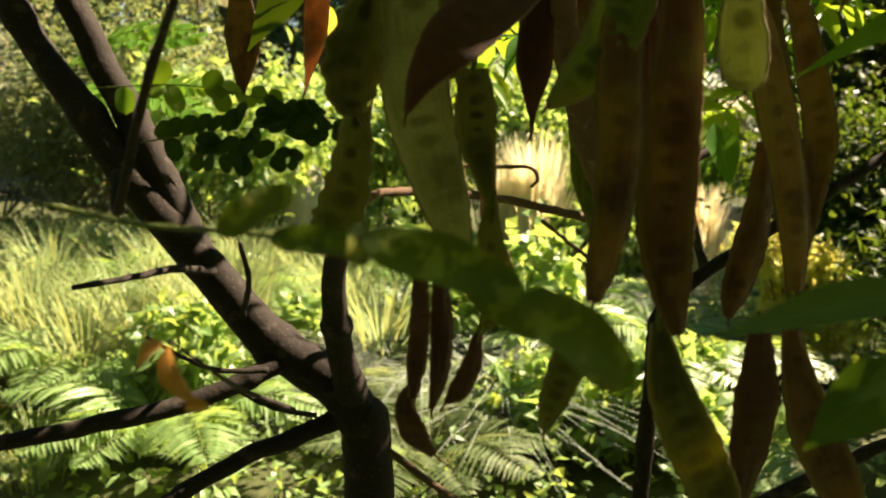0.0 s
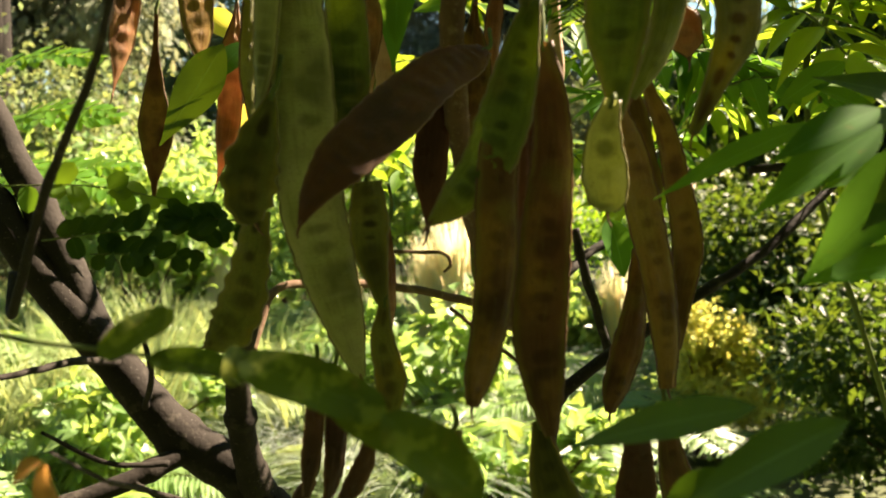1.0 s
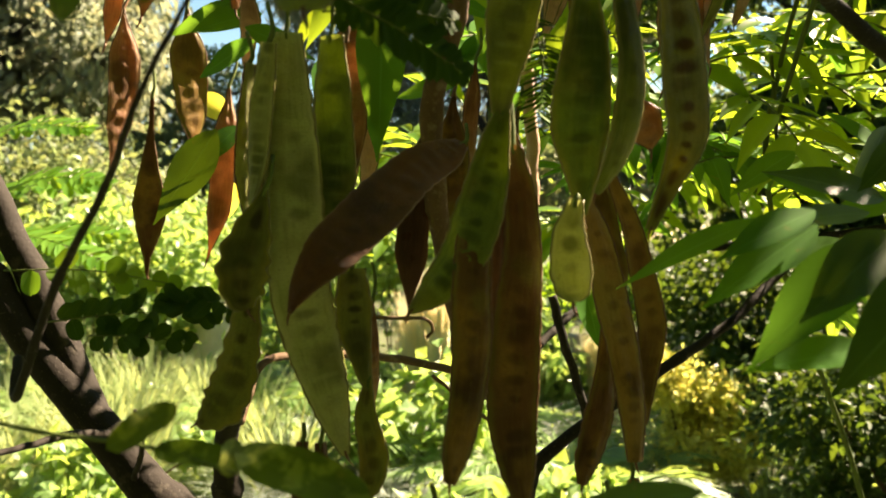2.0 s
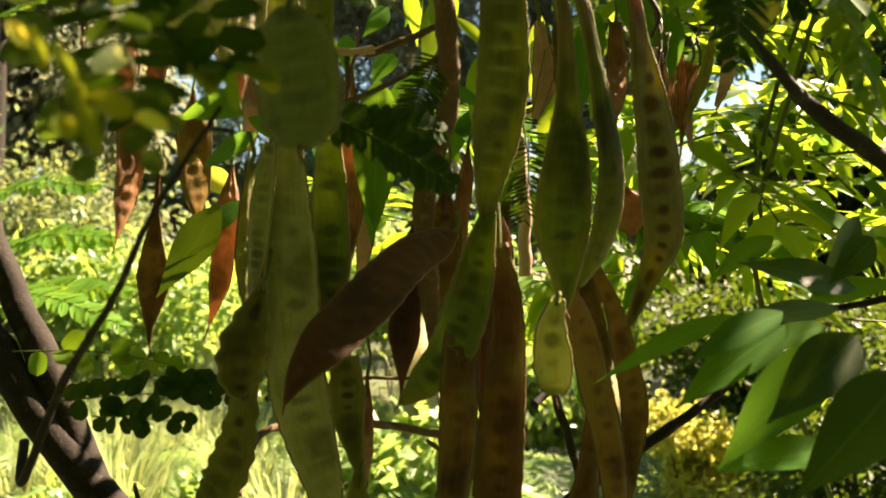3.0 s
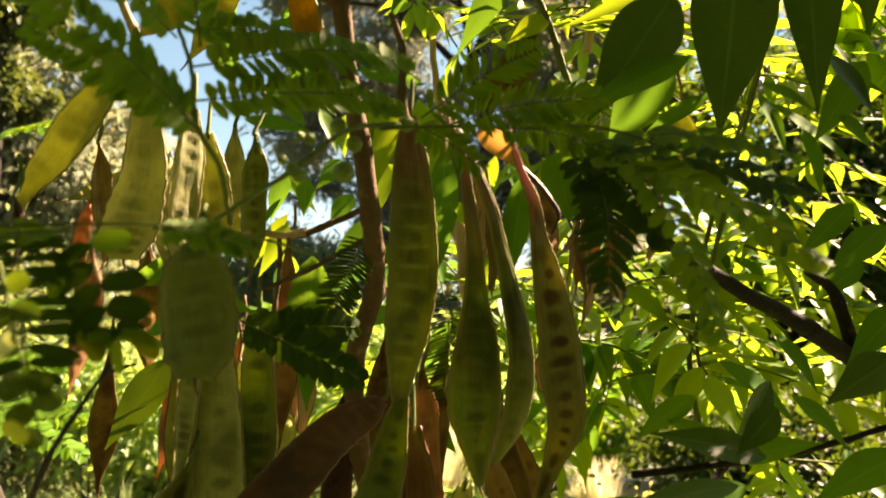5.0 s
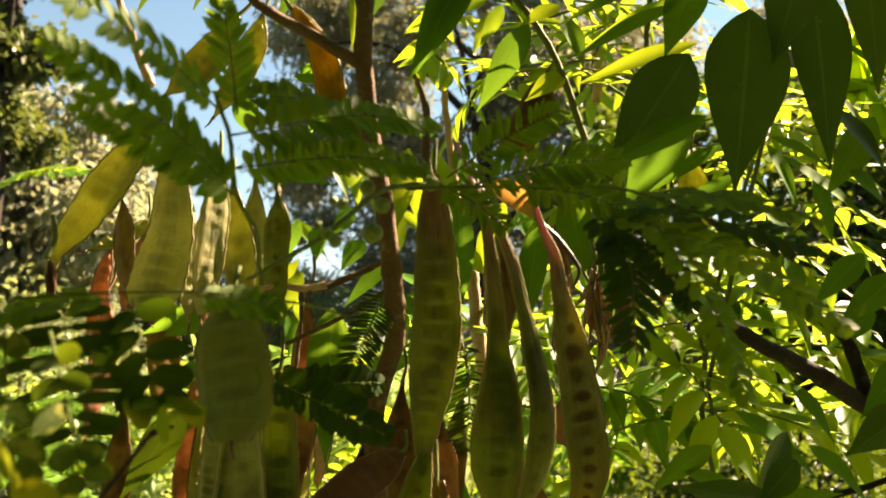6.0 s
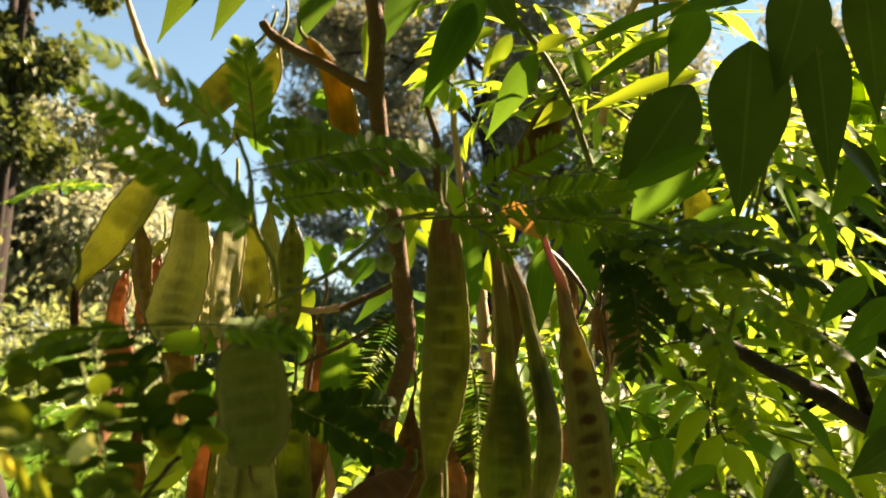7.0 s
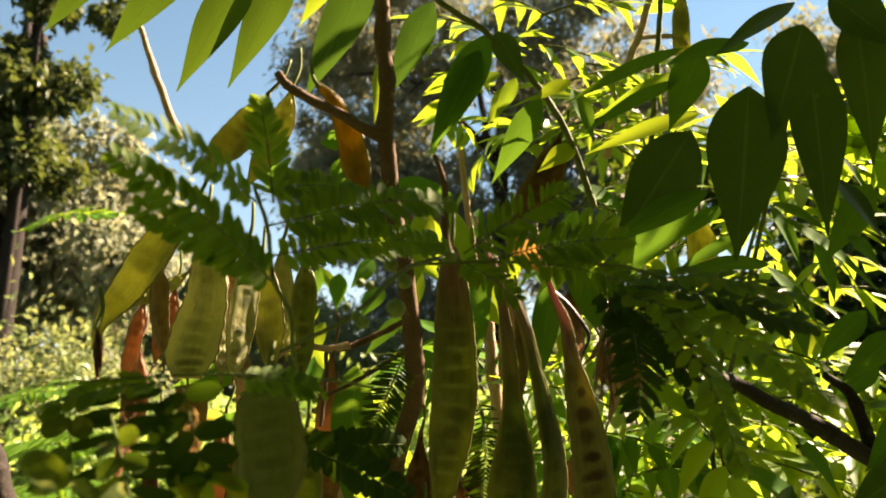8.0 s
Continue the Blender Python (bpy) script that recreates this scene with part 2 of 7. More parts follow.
M_POD_DARK = pod_material("dark_pod", (0.075, 0.034, 0.02), (0.04, 0.018, 0.011), (0.11, 0.05, 0.03), (0.05, 0.025, 0.015), 0.1, (0.25, 0.08, 0.02), 0.4, 0.4, 0.38)
M_POD_ORANGE = pod_material("orange_pod", (0.27, 0.135, 0.07), (0.14, 0.05, 0.02), (0.5, 0.3, 0.17), (0.36, 0.22, 0.10), 0.4, (0.6, 0.3, 0.15), 0.9, 0.4)
M_POD_STRAW = pod_material("straw_pod", (0.34, 0.34, 0.12), (0.15, 0.14, 0.04), (0.5, 0.46, 0.2), (0.24, 0.26, 0.09), 0.4, (0.54, 0.55, 0.13), 0.6, 0.5)
M_POD_PAPER = pod_material("papery_split_pod", (0.5, 0.33, 0.23), (0.3, 0.15, 0.08), (0.6, 0.45, 0.34), (0.36, 0.17, 0.09), 0.35, (0.7, 0.42, 0.25), 0.8, 0.2)
M_POD_AMBER = pod_material("amber_pod", (0.3, 0.19, 0.03), (0.09, 0.04, 0.008), (0.42, 0.3, 0.07), (0.3, 0.12, 0.02), 0.34, (0.5, 0.32, 0.05), 0.7, 0.6, 0.4)
M_SUTURE = plain_material("pod_seam", (0.10, 0.10, 0.03), (0.22, 0.19, 0.075), 300, 0.45, 0.0003)
M_SUTURE_DARK = plain_material("dark_pod_seam", (0.07, 0.03, 0.018), (0.16, 0.08, 0.035), 300, 0.5, 0.0003)
M_STALK_PINK = plain_material("pink_stalk", (0.36, 0.13, 0.15), (0.46, 0.25, 0.22), 200, 0.45, 0.0003)
M_STALK_GREEN = plain_material("green_stalk", (0.045, 0.075, 0.018), (0.10, 0.125, 0.035), 200, 0.7, 0.0003, 0.12)
M_BLACK = plain_material("dry_black_stalk", (0.014, 0.010, 0.008), (0.04, 0.025, 0.02), 200, 0.5, 0.0003)
M_BARK = bark_material("grey_brown_bark", (0.008, 0.007, 0.006), (0.027, 0.022, 0.018), (0.058, 0.05, 0.04), 90)
M_TWIG = bark_material("red_brown_twig", (0.045, 0.028, 0.018), (0.13, 0.082, 0.05), (0.17, 0.14, 0.095), 160)
M_TWIG_PALE = bark_material("pale_twig", (0.30, 0.18, 0.13), (0.42, 0.30, 0.22), (0.4, 0.33, 0.25), 160)
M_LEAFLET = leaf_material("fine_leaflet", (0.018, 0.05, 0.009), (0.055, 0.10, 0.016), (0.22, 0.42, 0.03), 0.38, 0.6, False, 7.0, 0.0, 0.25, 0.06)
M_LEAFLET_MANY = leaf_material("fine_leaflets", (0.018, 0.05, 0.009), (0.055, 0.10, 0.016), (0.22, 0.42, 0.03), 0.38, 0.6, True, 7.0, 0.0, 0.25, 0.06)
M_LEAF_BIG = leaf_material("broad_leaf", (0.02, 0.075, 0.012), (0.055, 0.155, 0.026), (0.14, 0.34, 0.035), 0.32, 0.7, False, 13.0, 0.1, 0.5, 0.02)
M_LEAF_YELLOW = leaf_material("yellow_leaf", (0.34, 0.36, 0.05), (0.52, 0.52, 0.12), (0.7, 0.68, 0.1), 0.5, 0.45, False, 11.0, 0.6, 0.3)
M_LEAF_PALE = leaf_material("pale_leaf", (0.035, 0.07, 0.012), (0.14, 0.18, 0.03), (0.36, 0.42, 0.035), 0.4, 0.5, False, 12.0, 0.3, 0.3)
M_LEAF_BRIGHT = leaf_material("bright_leaves", (0.04, 0.13, 0.02), (0.10, 0.21, 0.035), (0.3, 0.56, 0.04), 0.5, 0.4, True, 11.0, 0.0, 0.35)
M_LEAF_OLIVE = leaf_material("shrub_leaves", (0.045, 0.08, 0.032), (0.125, 0.165, 0.078), (0.24, 0.335, 0.125), 0.4, 0.45, True, 8.0, 0.0, 0.25)
M_LEAF_DARK = leaf_material("dark_shrub_leaves", (0.018, 0.04, 0.012), (0.04, 0.075, 0.022), (0.10, 0.18, 0.02), 0.3, 0.45, True, 8.0, 0.0, 0.2)
M_LEAF_GUM = leaf_material("pale_tree_leaves", (0.07, 0.095, 0.06), (0.24, 0.27, 0.19), (0.28, 0.35, 0.22), 0.4, 0.45, True, 8.0, 0.0, 0.2)
M_LEAF_HALF = leaf_material("dark_tree_leaves", (0.03, 0.05, 0.022), (0.075, 0.10, 0.045), (0.12, 0.18, 0.04), 0.25, 0.4, True, 8.0, 0.0, 0.2)
M_NEEDLE = leaf_material("pine_needles", (0.08, 0.11, 0.075), (0.17, 0.19, 0.145), (0.2, 0.24, 0.14), 0.35, 0.5, True, 4.0, 0.0, 0.1)
M_GRASS = leaf_material("long_grass", (0.07, 0.12, 0.04), (0.29, 0.36, 0.17), (0.34, 0.46, 0.19), 0.4, 0.45, True, 3.0, 0.0, 0.15)
M_GRASS_DRY = leaf_material("bleached_grass", (0.4, 0.42, 0.27), (0.7, 0.71, 0.53), (0.72, 0.73, 0.5), 0.5, 0.6, True, 3.0, 0.0, 0.1, 0.05)
M_GRASS_BLUE = leaf_material("blue_grey_grass", (0.2, 0.26, 0.22), (0.4, 0.45, 0.38), (0.36, 0.46, 0.32), 0.35, 0.45, True, 3.0, 0.0, 0.1)
M_YELLOW_BUSH = leaf_material("yellow_bush_leaves", (0.4, 0.42, 0.08), (0.68, 0.66, 0.2), (0.55, 0.6, 0.16), 0.4, 0.5, True, 5.0, 0.0, 0.1)
M_BUD = plain_material("green_bud", (0.07, 0.12, 0.022), (0.14, 0.2, 0.05), 900, 0.6, 0.0012)
M_SOIL = plain_material("leaf_litter_and_grass", (0.025, 0.03, 0.012), (0.06, 0.075, 0.025), 8, 0.95, 0.02)
M_STONE = plain_material("pale_stone", (0.2, 0.18, 0.13), (0.58, 0.54, 0.43), 14, 0.9, 0.02)
M_PLANK = plain_material("weathered_timber", (0.20, 0.18, 0.15), (0.36, 0.33, 0.28), 30, 0.85, 0.004)
M_LEAF_DRY = leaf_material("dry_leaf", (0.22, 0.09, 0.03), (0.36, 0.19, 0.07), (0.5, 0.29, 0.09), 0.4, 0.5, False, 9.0, 0.8, 0.3)
M_LEAF_LIME = leaf_material("lime_leaves", (0.062, 0.145, 0.032), (0.22, 0.33, 0.135), (0.35, 0.56, 0.13), 0.45, 0.4, True, 9.0, 0.0, 0.3, 0.4)
M_LEAF_LANCE = leaf_material("lance_leaf", (0.036, 0.10, 0.014), (0.09, 0.19, 0.028), (0.29, 0.47, 0.04), 0.45, 0.45, False, 12.0, 0.0, 0.35)
M_LEAF_MOTTLED = leaf_material("mottled_leaf", (0.008, 0.026, 0.006), (0.06, 0.09, 0.02), (0.15, 0.26, 0.02), 0.25, 0.5, False, 9.0, 1.2, 0.3, 0.15)
M_LEAF_MID = leaf_material("mid_green_leaf", (0.028, 0.08, 0.014), (0.075, 0.155, 0.03), (0.11, 0.25, 0.03), 0.2, 0.5, False, 15.0, 0.25, 0.55, 0.12)
# Broad leaf with the shade painted in: darker tones, less light let through.
M_LEAF_SHADED = leaf_material("shaded_broad_leaf", (0.014, 0.042, 0.010), (0.045, 0.095, 0.02), (0.12, 0.24, 0.015), 0.16, 0.45, False, 13.0, 0.15, 0.5, 0.2)
# Fine leaflet with shade put into its colour, for sprays against bright gaps.
M_LEAFLET_SHADED = leaf_material("shaded_leaflet", (0.009, 0.028, 0.006), (0.028, 0.06, 0.012), (0.09, 0.19, 0.012), 0.14, 0.6, False, 7.0, 0.0, 0.3, 0.04)

# ---- builders ----
def mesh_of(name, V, F, UV=None, material=None, smooth=True):
    me = bpy.data.meshes.new(name)
    me.from_pydata([tuple(v) for v in V], [], [tuple(f) for f in F])
    if UV is not None:
        layer = me.uv_layers.new(name="UVMap")
        index = np.empty(len(me.loops), dtype=np.int32)
        me.loops.foreach_get("vertex_index", index)
        layer.data.foreach_set("uv", np.asarray(UV, dtype=np.float32)[index].ravel())
    if smooth:
        me.polygons.foreach_set("use_smooth", np.ones(len(me.polygons), dtype=bool))
    if material:
        me.materials.append(material)
    me.update()
    return me


def part(name, data, parent=None, label="", m=None):
    """One mesh object, under a thing or a part, at the world pose m."""
    ob = new(name, data)
    if parent is not None:
        ob.parent = parent
        ob.matrix_parent_inverse = WORLD_OF[parent].inverted()
    if m is not None:
        ob.matrix_basis = m
    WORLD_OF[ob] = ob.matrix_basis.copy()
    return tagged(ob, label)


WORLD_OF = {}


def thing(name, label, category, group="", place=(0, 0, 0), kind=""):
    ob = new(name)
    ob.empty_display_size = 0.02
    ob.location = place
    WORLD_OF[ob] = Matrix.Translation(place)
    return tagged(ob, label, category, group, kind)


def basis(origin, along, normal):
    """A pose whose y runs along, and whose z is as near to normal as can be."""
    y = Vector(along).normalized()
    x = y.cross(Vector(normal)).normalized()
    z = x.cross(y)
    m = Matrix((x, y, z)).transposed().to_4x4()
    m.translation = origin
    return m


def smooth01(x):
    x = np.clip(x, 0, 1)
    return x * x * (3 - 2 * x)


def spline(points, n):
    """n points on a smooth line through the points given."""
    P = np.array([Vector(p) for p in points], dtype=float)
    if len(P) == 2:
        return P[0] + np.linspace(0, 1, n)[:, None] * (P[1] - P[0])
    E = np.vstack([2 * P[0] - P[1], P, 2 * P[-1] - P[-2]])
    out = []
    for s in np.linspace(0, len(P) - 1 - 1e-9, n):
        i = int(s)
        f = s - i
        a, b, c, d = E[i:i + 4]
        out.append(0.5 * (2 * b + (c - a) * f + (2 * a - 5 * b + 4 * c - d) * f * f + (3 * b - a - 3 * c + d) * f ** 3))
    return np.array(out)


def tube_data(P, R, sides=8, rough=0.0, seed=0):
    """Vertices, faces and map of a round limb along the points P with radii R, closed at both ends."""
    P, n = np.asarray(P, dtype=float), len(P)
    R = np.broadcast_to(R, n) if np.ndim(R) else np.full(n, R)
    T = np.gradient(P, axis=0)
    T /= np.linalg.norm(T, axis=1)[:, None] + 1e-12
    ref = np.array((0.31, 0.77, 0.55)) if abs(T[0] @ np.array((0.31, 0.77, 0.55))) < 0.9 else np.array((0.8, -0.5, 0.3))
    V, UV, F = [], [], []
    rng = np.random.default_rng(seed)
    for i in range(n):
        a = ref - T[i] * (ref @ T[i])
        a /= np.linalg.norm(a)
        b = np.cross(T[i], a)
        ref = a
        for k in range(sides):
            w = 2 * math.pi * k / sides
            r = R[i] * (1 + rough * rng.normal())
            V.append(P[i] + r * (math.cos(w) * a + math.sin(w) * b))
            UV.append((k / sides, i / n))
    for i in range(n - 1):
        for k in range(sides):
            j = (k + 1) % sides
            F.append((i * sides + k, i * sides + j, (i + 1) * sides + j, (i + 1) * sides + k))
    F.append(tuple(range(sides))[::-1])
    F.append(tuple((n - 1) * sides + k for k in range(sides)))
    return V, F, UV


def branch(parent, name, points, r0, r1, material, label="", sides=10, rough=0.05, knots=True):
    """A tapering limb with slightly swollen nodes."""
    P = spline(points, max(16, 16 * len(points)))
    n = len(P)
    rng = np.random.default_rng(n + int(1000 * abs(P[0][0])))
    off = [noise.noise_vector(Vector(p.tolist()) * (0.25 / max(r0, r1))) for p in P]
    P[1:-1] += np.array(off)[1:-1] * 0.35 * min(r0, r1)
    R = np.linspace(r0, r1, n)
    if knots:
        k = np.arange(n)
        for c in rng.uniform(0, n, max(2, n // 14)):
            R = R * (1 + rng.uniform(0.06, 0.2) * np.exp(-((k - c) / 1.8) ** 2))
    V, F, UV = tube_data(P, R, sides, rough * 0.3, n)
    return part(name, mesh_of(name, V, F, UV, material), parent, label)


def blade_data(L, W, nl=8, shape="lance", fold=0.15, curl=0.12, twist=0.0, wavy=0.0):
    """A leaf along +y from the origin, its upper side to +z: 2 halves of nl quads and a lifted margin."""
    V, UV, F = [], [], []
    for i in range(nl + 1):
        s = i / nl
        if shape == "lance":
            w = math.sin(math.pi * s ** 0.74) ** 1.15 * (1 - 0.2 * s)
        elif shape == "oval":
            w = math.sin(math.pi * s ** 0.8) ** 0.8 * (1 - 0.12 * s)
        else:
            w = max(0.0, 1 - abs(2 * s - 1) ** 2.8) ** 0.5
        w = max(w, 0.03) * W / 2
        z = -curl * L * s * s
        y = L * (s - 0.15 * curl * s * s)
        lift = fold * w
        roll = twist * s
        for j, c in enumerate((-1, -0.5, 0, 0.5, 1)):
            x, h = c * w, lift * abs(c) ** 1.4 + (wavy * w * math.sin(9 * s + 3 * c) * abs(c))
            V.append((x * math.cos(roll) - h * math.sin(roll), y, z + h * math.cos(roll) + x * math.sin(roll)))
            UV.append((s, 0.5 + c / 2))
    for i in range(nl):
        for j in range(4):
            a = i * 5 + j
            F.append((a, a + 1, a + 6, a + 5))
    return V, F, UV


def leaf(parent, base, tip, width, normal, material=None, shape="lance", label="", curl=0.1, fold=0.2, twist=0.0, wavy=0.05, name="leaf"):
    """One broad leaf as a part."""
    base, tip = Vector(base), Vector(tip)
    V, F, UV = blade_data((tip - base).length, width, 14, shape, fold, curl, twist, wavy)
    ob = part(name, mesh_of(name, V, F, UV, material or M_LEAF_BIG), parent, label, basis(base, tip - base, normal))
    return ob


LEAFLETS = {}


def leaflet_mesh(L, W, material, shape="oblong"):
    key = (round(L, 4), round(W, 4), material.name, shape)
    if key not in LEAFLETS:
        LEAFLETS[key] = mesh_of("leaflet", *blade_data(L, W, 8, shape, 0.18, 0.08), material)
    return LEAFLETS[key]


def pinna(parent, base, tip, normal, pairs, L, W, split=False, droop=0.08, angle=68, seed=0, material=None, bare=0.06, wild=0.0):
    """A feathered leaf branch: a thin stalk with pairs of small oblong leaflets; split: each leaflet a sub-part."""
    base, tip, normal = Vector(base), Vector(tip), Vector(normal).normalized()
    rng = random.Random(seed * 31 + pairs)
    span = tip - base
    side = span.normalized().cross(normal).normalized()
    up = side.cross(span.normalized())
    bend = -abs(droop) * span.length
    mid = (base + tip) / 2 - up * bend
    P = spline((base, mid, tip), 12)
    stalk = part("pinna", mesh_of("pinna", *tube_data(P, np.linspace(0.0005, 0.00025, 12), 5), M_STALK_GREEN), parent)
    VV, FF, UU = [], [], []
    Q = spline((base, mid, tip), pairs + 1)
    for k in range(pairs):
        s = bare + (1 - bare) * (k + 0.5) / pairs
        at = Vector(Q[0].tolist()).lerp(mid, 2 * s) if s < 0.5 else mid.lerp(tip, 2 * s - 1)
        i = min(int(s * pairs), pairs - 1)
        at = Vector((Q[i] + (Q[i + 1] - Q[i]) * (s * pairs - i)).tolist())
        run = Vector((Q[i + 1] - Q[i]).tolist()).normalized()
        size = (0.75 + 0.3 * math.sin(math.pi * min(1, s * 1.05))) * (1 - 0.35 * max(0, s - 0.8) / 0.2)
        for hand in (-1, 1):
            if rng.random() < 0.3 * wild:
                continue
            a = radians(angle + rng.uniform(-9, 9) * (1 + 2.5 * wild) - 18 * s)
            at = at + run * rng.uniform(-0.3, 0.3) * wild * L
            way = run * math.cos(a) + side * hand * math.sin(a) + up * rng.uniform(-0.16, 0.2) * (1 + 3 * wild)
            face = up + side * rng.uniform(-0.3, 0.3) * (1 + 2 * wild) + run * rng.uniform(-0.25, 0.25) * (1 + 2 * wild)
            m = basis(at, way, face) @ Matrix.Diagonal((rng.uniform(0.9, 1.1), size * rng.uniform(0.92, 1.08) * (1 - wild * 0.45 * rng.random()), 1, 1))
            if rng.random() < 0.025:
                continue
            if split:
                part("leaflet", leaflet_mesh(L, W, material or M_LEAFLET), stalk, "", m)
            else:
                V, F, UV = blade_data(L, W, 5, "oblong", 0.18, 0.08)
                o = len(VV)
                VV += [m @ Vector(v) for v in V]
                FF += [tuple(o + j for j in f) for f in F]
                UU += UV
    if not split:
        ob = part("foliage", mesh_of("foliage", VV, FF, UU, material or M_LEAFLET_MANY), stalk)
        tagged(ob, kind="stuff")
    return stalk


def pod(top, bottom, width, material, label, face=0.0, bow=0.0, arch=0.0, seeds=13, neck=0.32, beak=0.2, slim=1.0, shoulder=0.1, twist=0.0, thick=0.0022, seam=None, stalk=None, stalk_from=None, group="flat seed pods hanging on the tree", name="seed_pod", swell=0.0017):
    """A flat hanging seed pod: valve with a swelling over each seed, seam round the edge, stalk.
    face: degrees by which the flat side turns from the viewer's side (-y); bow: sideways, arch: out of its plane, as shares of its length."""
    top, bottom = Vector(top), Vector(bottom)
    L = (bottom - top).length
    n = Vector((math.sin(radians(face)), -math.cos(radians(face)), 0))
    m = basis(top, bottom - top, n)
    nl, nw = 72, 8
    rng = random.Random(int(1e5 * abs(top.x + 2 * top.z)) + seeds)
    V, UV, F, edge_a, edge_b = [], [], [], [], []

    bow += rng.uniform(-0.022, 0.022)
    sway, turn, swing = rng.uniform(-0.012, 0.012) * L, rng.uniform(-0.35, 0.35), rng.uniform(0, 6)

    def line(s):
        return Vector((-bow * L * 4 * s * (1 - s) + sway * math.sin(5.5 * s + swing) * s * (1 - s) * 4, L * s, arch * L * 4 * s * (1 - s) + sway * math.sin(4 * s + swing)))

    def half(s):
        w = (shoulder + (1 - shoulder) * float(smooth01(s / max(neck, 1e-3))) ** slim) * (1 - 0.93 * float(smooth01((s - 1 + beak * 1.6) / (beak * 1.6))))
        pinch = 1 + 0.014 * math.cos(2 * math.pi * s * seeds) + 0.03 * noise.noise(Vector((9 * s, seeds, top.x * 50)))
        return w * pinch * width / 2 * (1 + 0.03 * math.sin(11 * s + seeds))

    if material in (M_POD_BROWN, M_POD_TAN, M_POD_DARK):
        swell *= 0.45
    rise = [rng.uniform(0.55, 1.15) * (0.25 if rng.random() < 0.1 else 1) for _ in range(seeds + 1)]
    for front in (1, -1):
        for i in range(nl + 1):
            s = i / nl
            c, w = line(s), half(s)
            tw = twist * s + turn * math.sin(2.6 * s + swing) * s * (1.2 - s)
            k = s * seeds
            for j in range(nw + 1):
                a = 2 * j / nw - 1
                q = math.exp(-((k % 1 - 0.5) / 0.26) ** 2 - (a / 0.55) ** 2) * rise[min(int(k), seeds)] * float(smooth01((s - 0.06) / 0.1)) * float(smooth01((0.97 - s) / 0.08))
                h = front * (thick / 2 * (1 - a * a) ** 0.6 * min(1, w / (0.3 * width)) + swell * q) + 0.0009 * math.sin(7 * a + 9 * s + seeds) * (1 - s)
                x = a * w
                V.append((c.x + x * math.cos(tw) - h * math.sin(tw), c.y, c.z + h * math.cos(tw) + x * math.sin(tw)))
                UV.append((j / nw, k))
                if front == 1 and j == 0:
                    edge_a.append(V[-1])
                if front == 1 and j == nw:
                    edge_b.append(V[-1])
    block = (nl + 1) * (nw + 1)
    for f in range(2):
        for i in range(nl):
            for j in range(nw):
                a = f * block + i * (nw + 1) + j
                quad = (a, a + 1, a + nw + 2, a + nw + 1)
                F.append(quad if f == 0 else quad[::-1])
    body = part(name, mesh_of(name, V, F, UV, material), None, label, m)
    tagged(body, label, "seed pod", group)
    seam = seam or (M_SUTURE_DARK if material in (M_POD_BROWN, M_POD_DULL, M_POD_TAN, M_POD_DARK, M_POD_ORANGE) else M_SUTURE)
    for edge in (edge_a, edge_b):
        E = np.array(edge)[::2]
        R = np.full(len(E), 0.0005) * (0.8 + 0.2 * np.cos(np.arange(len(E)))) * np.linspace(1.15, 0.8, len(E))
        part("seam", mesh_of("seam", *tube_data(E, R, 5), seam), body, "", m)
    # beak
    e = V[nl * (nw + 1) + nw // 2]
    hook = [(e[0], e[1] - 0.002, e[2]), (e[0] + 0.0006, e[1] + 0.003, e[2]), (e[0] + 0.002, e[1] + 0.0065, e[2])]
    part("beak", mesh_of("beak", *tube_data(spline(hook, 6), np.linspace(0.0009, 0.0003, 6), 6), M_SUTURE_DARK), body, "", m)
    if stalk_from is None:
        stalk_from = top - (bottom - top).normalized() * rng.uniform(0.008, 0.02) + Vector((rng.uniform(-0.005, 0.005), 0.006, 0.012))
        stalk = stalk or (M_STALK_GREEN if rng.random() < 0.5 else M_SUTURE_DARK)
    if stalk_from is not None:
        a = Vector(stalk_from)
        mid = (a + top) / 2 + Vector((0.002, 0.001, -0.001))
        inner = top + (bottom - top) * 0.03
        P = spline((a, mid, top, inner), 12)
        V2, F2, UV2 = tube_data(P, np.linspace(0.0011, 0.0014, 12), 7)
        part("stalk", mesh_of("stalk", V2, F2, UV2, stalk or M_STALK_PINK), body)
    return body


